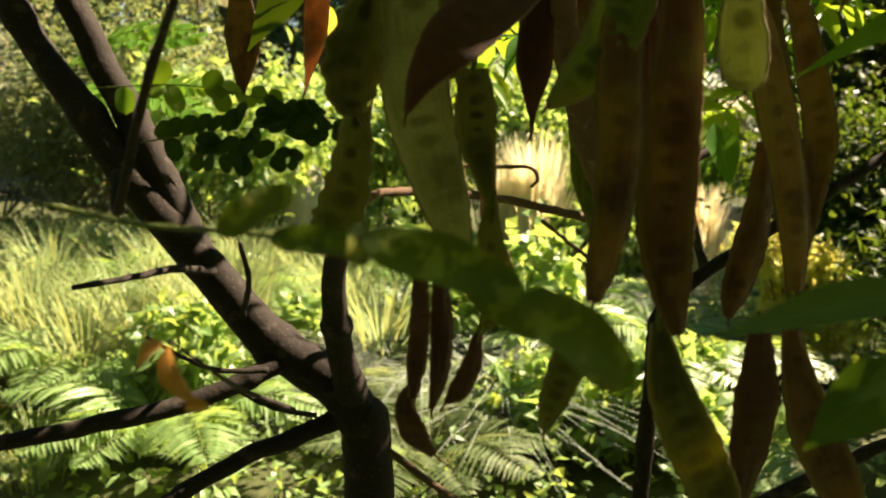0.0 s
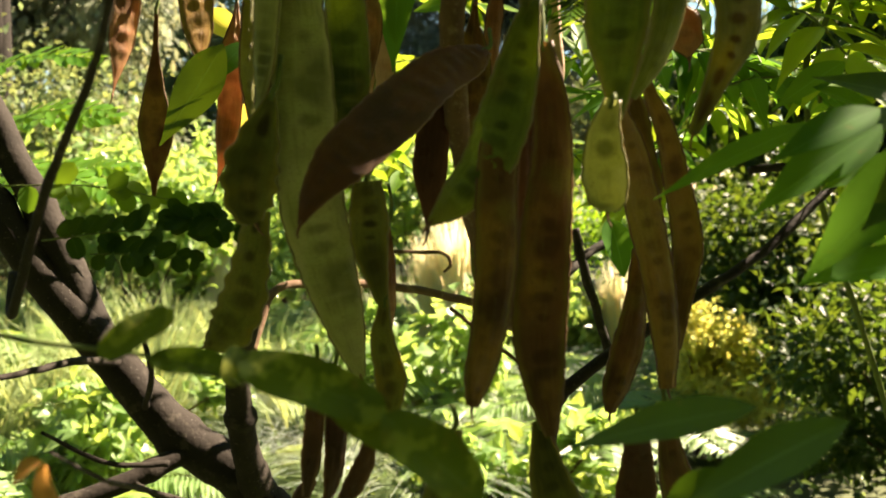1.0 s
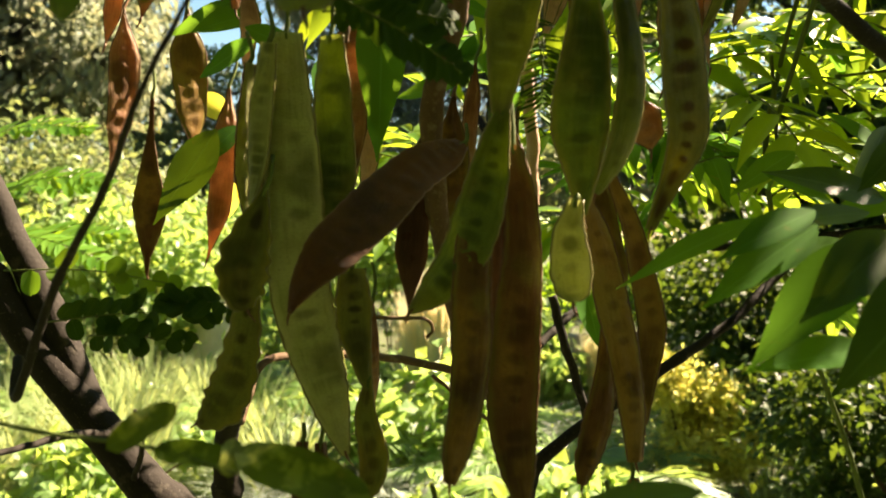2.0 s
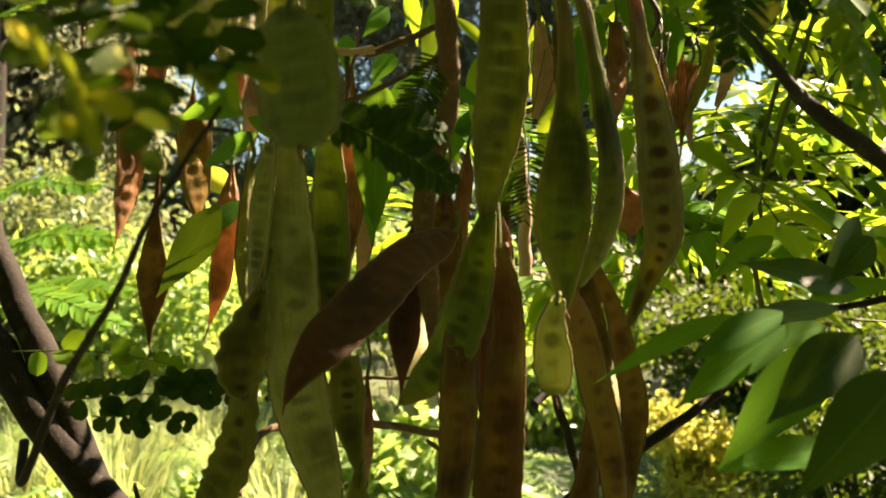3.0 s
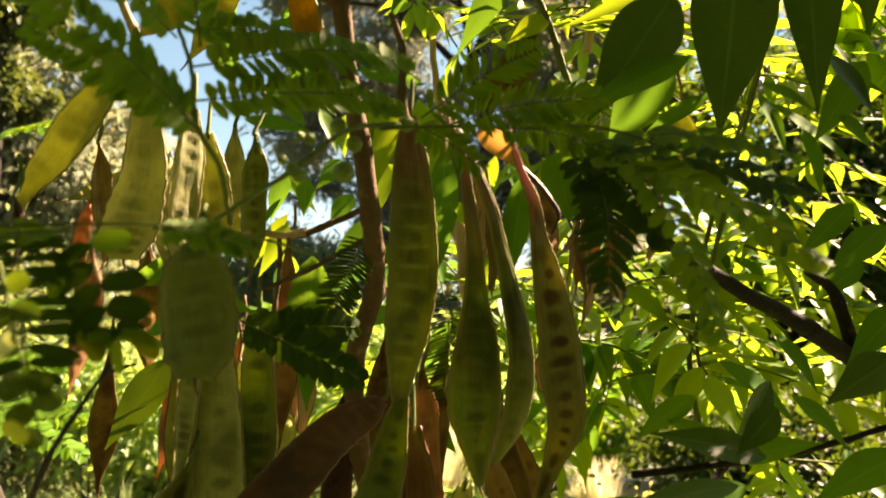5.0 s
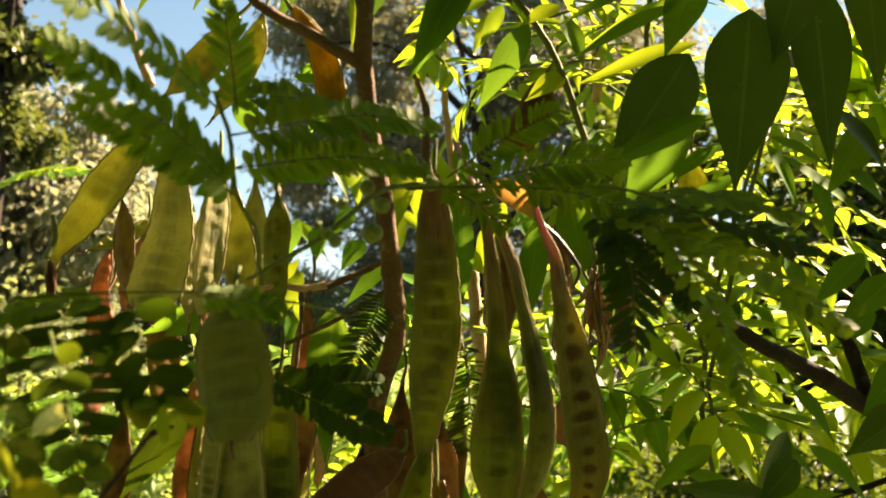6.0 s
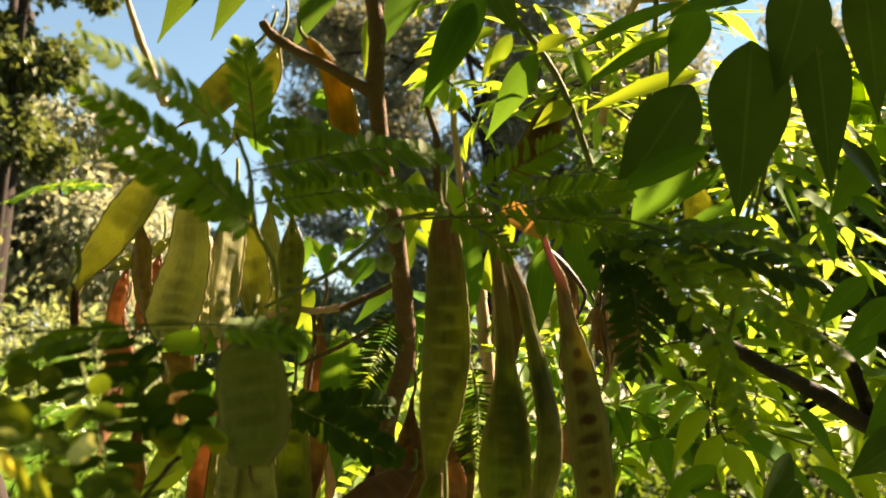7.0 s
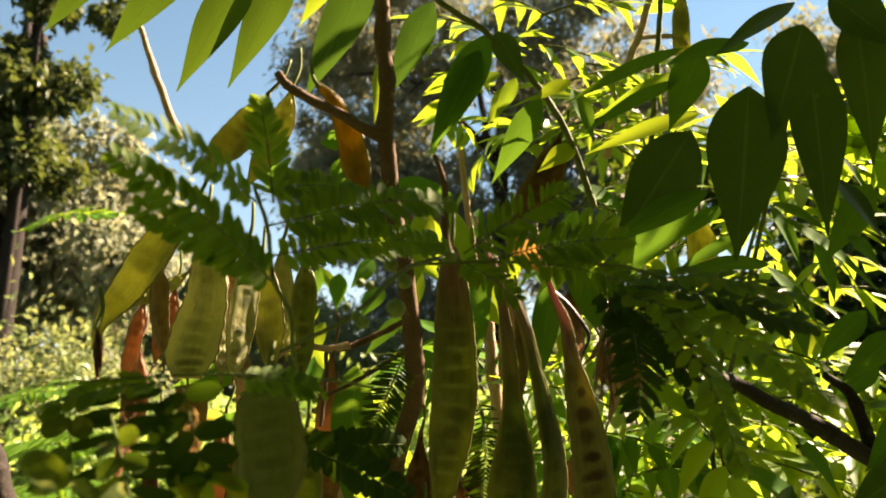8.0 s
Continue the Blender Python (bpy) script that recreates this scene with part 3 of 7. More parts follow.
def pod_along(points, widths, material, label, face=0.0, hang=1.0, turn=None, seeds=13, wave=0.03, thick=0.0024, swell=0.0012, seam=None, stalk=None, group="flat seed pods hanging on the tree", name="seed_pod"):
    """A flat hanging seed pod along a bent line of points with its width at each: swellings over the seeds, a raised seam round the edge, a beak, a stalk.
    face: degrees by which the flat side turns from the viewer's side; turn: by how much more it has turned at the tip."""
    rng = random.Random(label)
    nl, nw = 84, 10
    P = spline(points, nl + 1)
    at = np.linspace(0, 1, len(points))
    S = np.linspace(0, 1, nl + 1)
    Wd = np.interp(S, at, widths)
    for _ in range(5):
        Wd[1:-1] = (Wd[:-2] + 2 * Wd[1:-1] + Wd[2:]) / 4
    most = max(widths)
    T = np.gradient(P, axis=0)
    T /= np.linalg.norm(T, axis=1)[:, None]
    turn = rng.uniform(-14, 14) if turn is None else turn
    swing, shift = rng.uniform(0, 6), rng.uniform(0, 40)
    full = np.clip((Wd / most - 0.3) / 0.35, 0, 1)
    # the seeds sit where the pod is broad
    K = np.cumsum(0.35 + full)
    K = seeds * (K - K[0]) / (K[-1] - K[0])
    rise = [rng.uniform(0.5, 1.2) * (0.2 if rng.random() < 0.12 else 1) for _ in range(seeds + 2)]
    skew = [rng.uniform(-0.18, 0.18) for _ in range(seeds + 2)]
    if material in (M_POD_BROWN, M_POD_TAN, M_POD_DARK):
        swell *= 0.55
    swell = min(swell, 0.05 * most)
    V, UV, F, edges = [], [], [], ([], [])
    for front in (1, -1):
        for i in range(nl + 1):
            s, k = S[i], K[i]
            a = radians(face + turn * s + 9 * math.sin(3.1 * s + swing))
            n = np.array((math.sin(a), -math.cos(a), 0.0))
            n -= T[i] * (n @ T[i])
            n /= np.linalg.norm(n)
            side = np.cross(T[i], n)
            j0 = min(int(k), seeds)
            for j in range(nw + 1):
                c = 2 * j / nw - 1
                own = 1 + wave * math.cos(2 * math.pi * (k + (0.2 if c > 0 else 0))) * full[i] + 0.05 * noise.noise(Vector((8 * s, shift, 3 * math.copysign(1, c))))
                w = max(0.0004, Wd[i] / 2 * own)
                q = math.exp(-((k % 1 - 0.5 + 0.16 * c) / 0.27) ** 2 - ((c - skew[j0]) / 0.46) ** 2) * rise[j0] * full[i]
                cup = 0.10 * w * c * c * math.sin(2.2 * s + swing)
                h = front * (thick / 2 * max(0.0, 1 - c * c) ** 0.5 * min(1, Wd[i] / (0.35 * most)) + swell * q) + cup + 0.0008 * noise.noise(Vector((5 * s, 2 * c, shift)))
                v = P[i] + side * (c * w) + n * h - P[0]
                V.append(v)
                UV.append((j / nw, k))
                if front == 1 and j in (0, nw):
                    edges[j > 0].append(v)
    block = (nl + 1) * (nw + 1)
    for f in range(2):
        for i in range(nl):
            for j in range(nw):
                a = f * block + i * (nw + 1) + j
                quad = (a, a + 1, a + nw + 2, a + nw + 1)
                F.append(quad if f == 0 else quad[::-1])
    m = Matrix.Translation(P[0])
    body = part(name, mesh_of(name, V, F, UV, material), None, label, m)
    tagged(body, label, "seed pod", group)
    seam = seam or (M_SUTURE_DARK if material in (M_POD_BROWN, M_POD_DULL, M_POD_TAN, M_POD_DARK, M_POD_ORANGE) else M_SUTURE)
    for edge in edges:
        E = np.array(edge)[::2]
        R = 0.00062 * (0.85 + 0.15 * np.cos(1.7 * np.arange(len(E)))) * np.clip(Wd[::2] / (0.3 * most), 0.5, 1)
        part("seam", mesh_of("seam", *tube_data(E, R, 5), seam), body, "", m)
    e, d = P[-1] - P[0], T[-1]
    hook = [e - 0.002 * d, e + 0.003 * d + np.array((0.0006, 0, 0)), e + 0.0065 * d + np.array((0.0022, 0, 0))]
    part("beak", mesh_of("beak", *tube_data(spline(hook, 6), np.linspace(0.0009, 0.0003, 6), 6), M_SUTURE_DARK), body, "", m)
    up = -T[0] * rng.uniform(0.007, 0.014) * hang
    stem = [up + np.array((rng.uniform(-0.003, 0.003), 0.005, 0.009)) * hang, up * 0.5 + np.array((0.001, 0.001, 0.001)), np.zeros(3), T[0] * 0.004]
    part("stalk", mesh_of("stalk", *tube_data(spline(stem, 12), np.linspace(0.0011, 0.0014, 12), 7), stalk or M_STALK_GREEN), body, "", m)
    return body


def cloud_data(C, D, N, L, W):
    """Many small folded leaves: centres C, directions D, normals N, lengths L and widths W; five corners each."""
    C, D, N = (np.asarray(a, dtype=float) for a in (C, D, N))
    D = D / (np.linalg.norm(D, axis=1)[:, None] + 1e-9)
    S = np.cross(D, N)
    S /= np.linalg.norm(S, axis=1)[:, None] + 1e-9
    U = np.cross(S, D)
    L, W = np.asarray(L)[:, None], np.asarray(W)[:, None]
    base, tip = C - D * L / 2, C + D * L / 2 - U * L * 0.1
    mid = C + U * L * 0.02 - D * L * 0.06
    left, right = mid - S * W / 2 + U * W * 0.15, mid + S * W / 2 + U * W * 0.15
    V = np.stack([base, left, mid, right, tip], 1).reshape(-1, 3)
    UV = np.tile(np.array([(0, 0.5), (0.45, 0), (0.45, 0.5), (0.45, 1), (1, 0.5)]), (len(C), 1))
    o = 5 * np.arange(len(C))[:, None]
    F = np.concatenate([o + np.array([[0, 2, 1]]), o + np.array([[0, 3, 2]]), o + np.array([[1, 2, 4]]), o + np.array([[2, 3, 4]])], 1).reshape(-1, 3)
    return V, F, UV


def crown(name, parent, rng, centres, radii, count, L, W, material, hang=0.3, flat=0.8, shell=0.45, kind="stuff", spread=0.35, gaps=()):
    """A crown of many leaves gathered into sprays round the centres, denser towards each spray's outside.
    gaps: (place, radius) of holes through which the sun reaches that place."""
    centres, radii = np.asarray(centres, dtype=float), np.asarray(radii, dtype=float)
    share = radii ** 2 / np.sum(radii ** 2)
    C, D, N = [], [], []
    for c, r, k in zip(centres, radii, np.maximum(1, (share * count).astype(int))):
        sprays = max(3, int(k / 14))
        way = rng.normal(size=(sprays, 3))
        way /= np.linalg.norm(way, axis=1)[:, None]
        hub = c + way * (r * (shell + (1 - shell) * rng.random((sprays, 1)) ** 0.6)) * np.array((1, 1, flat))
        pick = rng.integers(0, sprays, k)
        off = rng.normal(size=(k, 3)) * r * spread * np.array((1, 1, 0.7))
        C.append(hub[pick] + off * rng.random((k, 1)))
        D.append(way[pick] * 0.7 + rng.normal(size=(k, 3)) * 0.6 + np.array((0, 0, -hang)))
        N.append(rng.normal(size=(k, 3)) * 0.6 + np.array((0, 0, 1.0)))
    C, D, N = np.vstack(C), np.vstack(D), np.vstack(N)
    for place, r in gaps:
        off = C - np.array(place)
        keep = np.linalg.norm(np.cross(off, np.array(TO_SUN)), axis=1) > r + 0.3 * L
        C, D, N = C[keep], D[keep], N[keep]
    k = len(C)
    V, F, UV = cloud_data(C, D, N, L * rng.uniform(0.6, 1.25, k), W * rng.uniform(0.7, 1.2, k))
    ob = part(name, mesh_of(name, V, F, UV, material, False), parent)
    return tagged(ob, kind=kind)


def grass_tuft(name, rng, place, blades, height, spread, width, material, lean=0.5, parent=None):
    """A tuft of long arching blades."""
    V, F, UV = [], [], []
    for _ in range(blades):
        a = rng.uniform(0, 2 * math.pi)
        out = np.array((math.cos(a), math.sin(a), 0))
        root = np.array(place) + out * spread * 0.35 * rng.random()
        h, reach = height * rng.uniform(0.55, 1.1), spread * rng.uniform(0.3, 1.1) * lean * 2
        s = np.array((-out[1], out[0], 0)) * width / 2
        o = len(V)
        for i in range(6):
            f = i / 5
            p = root + out * reach * f ** 2.1 + np.array((0, 0, h * (f - 0.42 * lean * f ** 3)))
            w = (1 - f ** 2) * 0.95 + 0.05
            V += [p - s * w, p + s * w]
            UV += [(f, 0), (f, 1)]
        F += [(o + 2 * i, o + 2 * i + 1, o + 2 * i + 3, o + 2 * i + 2) for i in range(5)]
    ob = part(name, mesh_of(name, V, F, UV, material), parent)
    return ob

# ---- the ground and what stands far off ----
def ground_height(x, y):
    return 0.16 * math.sin(0.35 * x + 0.6) * math.cos(0.3 * y) + 0.05 * math.sin(1.7 * x) * math.sin(1.3 * y + 1)


def build_ground():
    xs = np.concatenate([-np.geomspace(8, 1500, 14)[::-1], np.linspace(-7.5, 7.5, 40), np.geomspace(8, 1500, 14)])
    ys = np.concatenate([-np.geomspace(4, 600, 10)[::-1], np.linspace(-3.5, 14, 50), np.geomspace(15, 2500, 16)])
    V = [(x, y, ground_height(x, y) * (1 if abs(x) < 40 and abs(y) < 40 else 0)) for y in ys for x in xs]
    w = len(xs)
    F = [(j * w + i, j * w + i + 1, (j + 1) * w + i + 1, (j + 1) * w + i) for j in range(len(ys) - 1) for i in range(w - 1)]
    ob = part("ground", mesh_of("ground", V, F, None, M_SOIL))
    tagged(ob, "grassy garden soil with leaf litter and low weeds", "ground", kind="structure")


build_ground()


def far_tree(name, label, place, height, trunk_r, spheres, count, L, W, material, seed, hang=0.3, limbs=9, spread=0.35, flat=0.8):
    rng = np.random.default_rng(seed)
    tree = thing(name, label, "tree", "", place)
    x, y, z = place
    top = np.array((x, y, z + height))
    P = spline(((x, y, z - 0.1), (x + 0.1, y, z + height * 0.4), tuple(top)), 10)
    part("trunk", mesh_of("trunk", *tube_data(P, np.linspace(trunk_r, trunk_r * 0.25, 10), 10, 0.06, seed), M_BARK), tree)
    C = np.array([s[:3] for s in spheres], dtype=float) + np.array(place)
    R = np.array([s[3] for s in spheres])
    for i in range(min(limbs, len(C))):
        j = 3 + int(5 * rng.random())
        mid = (P[j] + C[i]) / 2 + np.array((0, 0, 0.08 * height))
        part("limb", mesh_of("limb", *tube_data(spline((P[j], mid, C[i]), 8), np.linspace(trunk_r * 0.35, trunk_r * 0.08, 8), 7, 0.05, i), M_BARK), tree)
    crown("crown", tree, rng, C, R, count, L, W, material, hang, flat, 0.4, "stuff", spread)
    return tree


def puffs(seed, n, box, r0, r1):
    """Places of a crown's sprays: n balls within the box (x0, x1, y0, y1, z0, z1)."""
    rng = np.random.default_rng(seed)
    x0, x1, y0, y1, z0, z1 = box
    return [(rng.uniform(x0, x1), rng.uniform(y0, y1), rng.uniform(z0, z1), rng.uniform(r0, r1)) for _ in range(n)]


far_tree("gum_tree", "tall tree with pale olive sunlit drooping foliage", (-6.0, 12.5, 0), 9.0, 0.22, puffs(3, 60, (-3.4, 2.1, -1.0, 1.0, 0.6, 6.6), 0.5, 1.0), 70000, 0.2, 0.085, M_LEAF_GUM, 3, 0.8)
far_tree("dark_broadleaf_tree", "tree with dark glossy leaves in shade", (-4.5, 9.6, 0), 8.0, 0.2, puffs(5, 44, (-3.4, 0.87, -0.6, 0.6, 4.2, 7.43), 0.26, 0.55), 26000, 0.16, 0.085, M_LEAF_HALF, 5, 0.5)
far_tree("pine_tree", "large dark pine with brownish green needles", (3.6, 24.0, 0), 17.0, 0.4, puffs(7, 110, (-6.0, 5.4, -2, 2, 2.0, 16.5), 0.8, 1.5), 120000, 0.36, 0.09, M_NEEDLE, 7, 0.1, 14, 0.45)
far_tree("pine_tree", "dark pine standing at the garden's far edge", (17.0, 22.0, 0), 15.0, 0.4, puffs(8, 60, (-5.0, 5.0, -2, 2, 1.0, 13.5), 0.8, 1.5), 60000, 0.36, 0.09, M_NEEDLE, 8, 0.1, 12, 0.45)
far_tree("dark_broadleaf_tree", "dense dark evergreen tree in deep shade", (5.2, 7.6, 0), 4.6, 0.16, puffs(9, 44, (-2.2, 2.8, -0.8, 0.8, 0.2, 4.4), 0.5, 0.9), 42000, 0.14, 0.08, M_LEAF_DARK, 9, 0.4)
far_tree("broadleaf_tree", "sunlit green tree beyond the lawn", (-1.0, 19.5, 0), 4.2, 0.15, puffs(10, 50, (-6.5, 6.5, -0.8, 0.8, 0.2, 4.0), 0.6, 1.0), 34000, 0.14, 0.07, M_LEAF_OLIVE, 10, 0.4)
far_tree("broadleaf_tree", "sunlit green tree at the garden's edge", (-13.5, 14.0, 0), 5.0, 0.15, puffs(11, 40, (-3.5, 5.0, -0.8, 0.8, 0.2, 6.0), 0.6, 1.0), 26000, 0.13, 0.06, M_LEAF_OLIVE, 11, 0.4)
far_tree("broadleaf_tree", "leafy green tree behind the bright shrub", (10.5, 13.0, 0), 5.0, 0.15, puffs(12, 44, (-4.5, 5.0, -0.8, 0.8, 0.2, 5.6), 0.6, 1.0), 26000, 0.13, 0.06, M_LEAF_OLIVE, 12, 0.4)


def far_woods():
    """The belt of trees that closes the garden all round."""
    rng = np.random.default_rng(50)
    C, R = [], []
    for i in range(240):
        a, d = 2 * math.pi * i / 240, rng.uniform(29, 34)
        for k in range(3):
            C.append((d * math.sin(a) + rng.normal(), d * math.cos(a) + rng.normal(), 0.6 + k * 2.1 + rng.uniform(-0.4, 0.6)))
            R.append(rng.uniform(1.0, 1.6))
    ob = crown("far_woods", None, rng, C, R, 60000, 0.5, 0.3, M_LEAF_HALF, 0.3, 0.9, 0.2)
    tagged(ob, "dense belt of dark green trees in the distance", "woods", kind="stuff")


far_woods()
far_tree("broadleaf_tree", "olive green tree standing beyond the lawn", (-4.6, 20.5, 0), 6.0, 0.18, puffs(13, 44, (-3.2, 3.0, -0.8, 0.8, 0.8, 5.6), 0.6, 1.0), 30000, 0.17, 0.08, M_LEAF_OLIVE, 13, 0.4)
# added unseen trees on the garden's near side: close the place behind the walk, cut its sky light
for i, (x, y) in enumerate(((-3.8, -3.6), (0.4, -4.4), (4.4, -3.4), (-7.5, -1.5), (8.0, -4.5))):
    far_tree("broadleaf_tree", "unseen added tree with a dense green crown, blocking sky light", (x, y, 0), 7.0, 0.18, puffs(30 + i, 40, (-2.8, 2.8, -1.4, 2.6, 0.8, 7.4), 0.8, 1.3), 30000, 0.24, 0.14, M_LEAF_OLIVE, 30 + i, 0.4)


def shrub(name, label, place, size, count, L, W, material, seed, hang=0.1):
    rng = np.random.default_rng(seed)
    x, y, z = place
    z += ground_height(x, y)
    ob = thing(name, label, "shrub", "", (x, y, z))
    sx, sy, sz = size
    C, R = [], []
    for i in range(9):
        c = np.array((x + rng.uniform(-sx, sx) * 0.4, y + rng.uniform(-sy, sy) * 0.4, z + sz * rng.uniform(0.3, 0.8)))
        C.append(c)
        R.append(0.24 * min(sx, sz) * rng.uniform(0.8, 1.5))
        P = spline(((x + rng.uniform(-0.05, 0.05), y, z - 0.03), tuple((c + np.array((x, y, z))) / 2 + np.array((0, 0, 0.05))), tuple(c)), 6)
        part("stem", mesh_of("stem", *tube_data(P, np.linspace(0.012, 0.004, 6), 6), M_TWIG), ob)
    crown("foliage", ob, rng, C, R, count, L, W, material, hang, 0.85, 0.25, "stuff", 0.5)
    return ob


shrub("yellow_shrub", "bright yellow-leaved small shrub in full sun", (1.6, 3.75, 0), (0.46, 0.4, 0.9), 12000, 0.045, 0.02, M_YELLOW_BUSH, 21)
shrub("leafy_shrub", "low light-green leafy shrub in the sun", (-1.15, 3.2, 0), (1.2, 0.6, 0.6), 2600, 0.075, 0.055, M_LEAF_LIME, 22)
shrub("leafy_shrub", "low green weed with broad pale leaves", (0.62, 2.9, 0), (0.9, 0.5, 0.5), 1100, 0.11, 0.06, M_LEAF_LIME, 23)
shrub("leafy_shrub", "green bushy shrub on the lawn", (0.3, 5.8, 0), (1.5, 0.8, 0.62), 4200, 0.06, 0.035, M_LEAF_LIME, 24)
shrub("leafy_shrub", "dark green shrub standing in shade", (2.7, 4.2, 0), (1.9, 0.9, 1.5), 14000, 0.07, 0.035, M_LEAF_DARK, 25)
shrub("leafy_shrub", "dark green shrub standing in shade", (2.1, 2.7, 0), (1.2, 0.7, 1.0), 9000, 0.06, 0.03, M_LEAF_DARK, 46)
shrub("leafy_shrub", "grey-green shrub in dappled light", (-3.0, 4.2, 0), (1.5, 0.8, 0.9), 5200, 0.05, 0.03, M_LEAF_OLIVE, 26)
shrub("leafy_shrub", "tall sunlit green shrub behind the tree", (-2.9, 7.6, 0), (3.0, 1.2, 2.3), 14000, 0.09, 0.045, M_LEAF_OLIVE, 27)
shrub("leafy_shrub", "light green weedy shrub at the lawn's edge", (-0.9, 8.4, 0), (1.6, 0.8, 1.1), 4200, 0.09, 0.05, M_LEAF_BRIGHT, 28)
shrub("leafy_shrub", "olive green shrub at the back of the lawn", (-5.2, 9.0, 0), (2.6, 1.0, 1.5), 9000, 0.08, 0.04, M_LEAF_OLIVE, 31)
shrub("leafy_shrub", "olive green shrub at the back of the lawn", (-3.3, 9.3, 0), (2.0, 1.0, 1.3), 7000, 0.08, 0.04, M_LEAF_HALF, 32)
shrub("leafy_shrub", "tall lime-green leafy bush in the sun", (-1.9, 6.3, 0), (1.7, 0.8, 1.75), 5200, 0.12, 0.055, M_LEAF_LIME, 41, 0.35)
shrub("leafy_shrub", "tall lime-green leafy bush in the sun", (-0.75, 7.0, 0), (1.0, 0.6, 1.5), 3000, 0.11, 0.05, M_LEAF_LIME, 42, 0.35)
shrub("leafy_shrub", "grey-green bush with small pale leaves", (-3.6, 8.2, 0), (2.4, 1.0, 2.3), 9000, 0.09, 0.04, M_LEAF_GUM, 43, 0.3)
shrub("leafy_shrub", "broad-leaved green weed in the sun", (0.15, 3.9, 0), (0.7, 0.4, 0.75), 900, 0.13, 0.075, M_LEAF_LIME, 44)
shrub("leafy_shrub", "broad-leaved green weed in the sun", (1.05, 5.2, 0), (0.8, 0.5, 0.9), 1300, 0.12, 0.06, M_LEAF_LIME, 45)
shrub("leafy_shrub", "tall sunlit lime-green bush at the back", (0.3, 9.0, 0), (2.4, 0.9, 2.3), 7000, 0.13, 0.06, M_LEAF_LIME, 47, 0.35)
shrub("leafy_shrub", "tall sunlit lime-green bush at the back", (-1.5, 9.6, 0), (2.4, 0.9, 2.1), 7000, 0.13, 0.06, M_LEAF_LIME, 48, 0.35)
shrub("leafy_shrub", "light green shrub against pale stones", (1.9, 8.0, 0), (1.7, 0.8, 1.5), 5200, 0.08, 0.04, M_LEAF_BRIGHT, 29)


def build_ground_cover():
    rng = np.random.default_rng(12)
    n = 135000
    x, y = rng.uniform(-5.0, 5.0, n), rng.uniform(-3.0, 9.5, n)
    keep = np.sin(1.9 * x + 0.7 * y) + np.sin(1.1 * y - 0.8 * x + 2) + 0.9 * rng.normal(size=n) + 0.8 * (5.6 - np.hypot(x, y - 3.6)).clip(-3, 0) - 1.6 * (y < 1.6 + 0.5 * np.sin(2.1 * x)) > -0.3
    x, y = x[keep], y[keep]
    k = len(x)
    z = np.array([ground_height(a, b) for a, b in zip(x, y)]) + 0.24 * rng.random(k) ** 1.5
    C = np.stack([x, y, z], 1)
    D = rng.normal(size=(k, 3)) * np.array((1, 1, 0.5))
    N = rng.normal(size=(k, 3)) * 0.5 + np.array((0, 0, 1))
    V, F, UV = cloud_data(C, D, N, rng.uniform(0.025, 0.075, k), rng.uniform(0.018, 0.042, k))
    tagged(part("ground_cover", mesh_of("ground_cover", V, F, UV, M_LEAF_LIME, False)), "low bright green weeds covering the garden soil", "weeds", kind="stuff")


build_ground_cover()


def fern(place, fronds, L, seed, material):
    """A rosette of arching feathered fronds."""
    rng = random.Random(seed)
    x, y = place
    z = ground_height(x, y)
    ob = thing("fern", "low green fern with arching feathered fronds", "fern", "ferns", (x, y, z))
    for i in range(fronds):
        a = 2 * math.pi * i / fronds + rng.uniform(-0.3, 0.3)
        out = np.array((math.cos(a), math.sin(a), 0.0))
        l = L * rng.uniform(0.75, 1.15)
        P = spline(((x, y, z), tuple(np.array((x, y, z + 0.45 * l)) + out * 0.4 * l), tuple(np.array((x, y, z + 0.42 * l)) + out * 0.95 * l)), 40)
        C, D, N, Ls = [], [], [], []
        for k in range(5, 40):
            run = P[k] - P[k - 1]
            run /= np.linalg.norm(run)
            side = np.cross(run, (0, 0, 1.0))
            s = k / 39
            ll = 0.30 * l * math.sin(math.pi * min(1, 0.15 + 0.85 * s)) ** 0.8 + 0.01
            for hand in (-1, 1):
                d = side * hand + 0.45 * run + np.array((0, 0, rng.uniform(-0.25, 0.05)))
                C.append(P[k] + d / np.linalg.norm(d) * ll / 2)
                D.append(d)
                N.append(np.cross(side, run) * (1 if np.cross(side, run)[2] > 0 else -1) + np.array((rng.uniform(-0.2, 0.2), rng.uniform(-0.2, 0.2), 0)))
                Ls.append(ll)
        V, F, UV = cloud_data(C, D, N, Ls, np.full(len(Ls), 0.028 * l + 0.004))
        frond = part("frond", mesh_of("frond", V, F, UV, material, False), ob)
        part("frond_stalk", mesh_of("frond_stalk", *tube_data(P[::4], np.linspace(0.004, 0.0015, 10), 5), M_STALK_GREEN), frond)


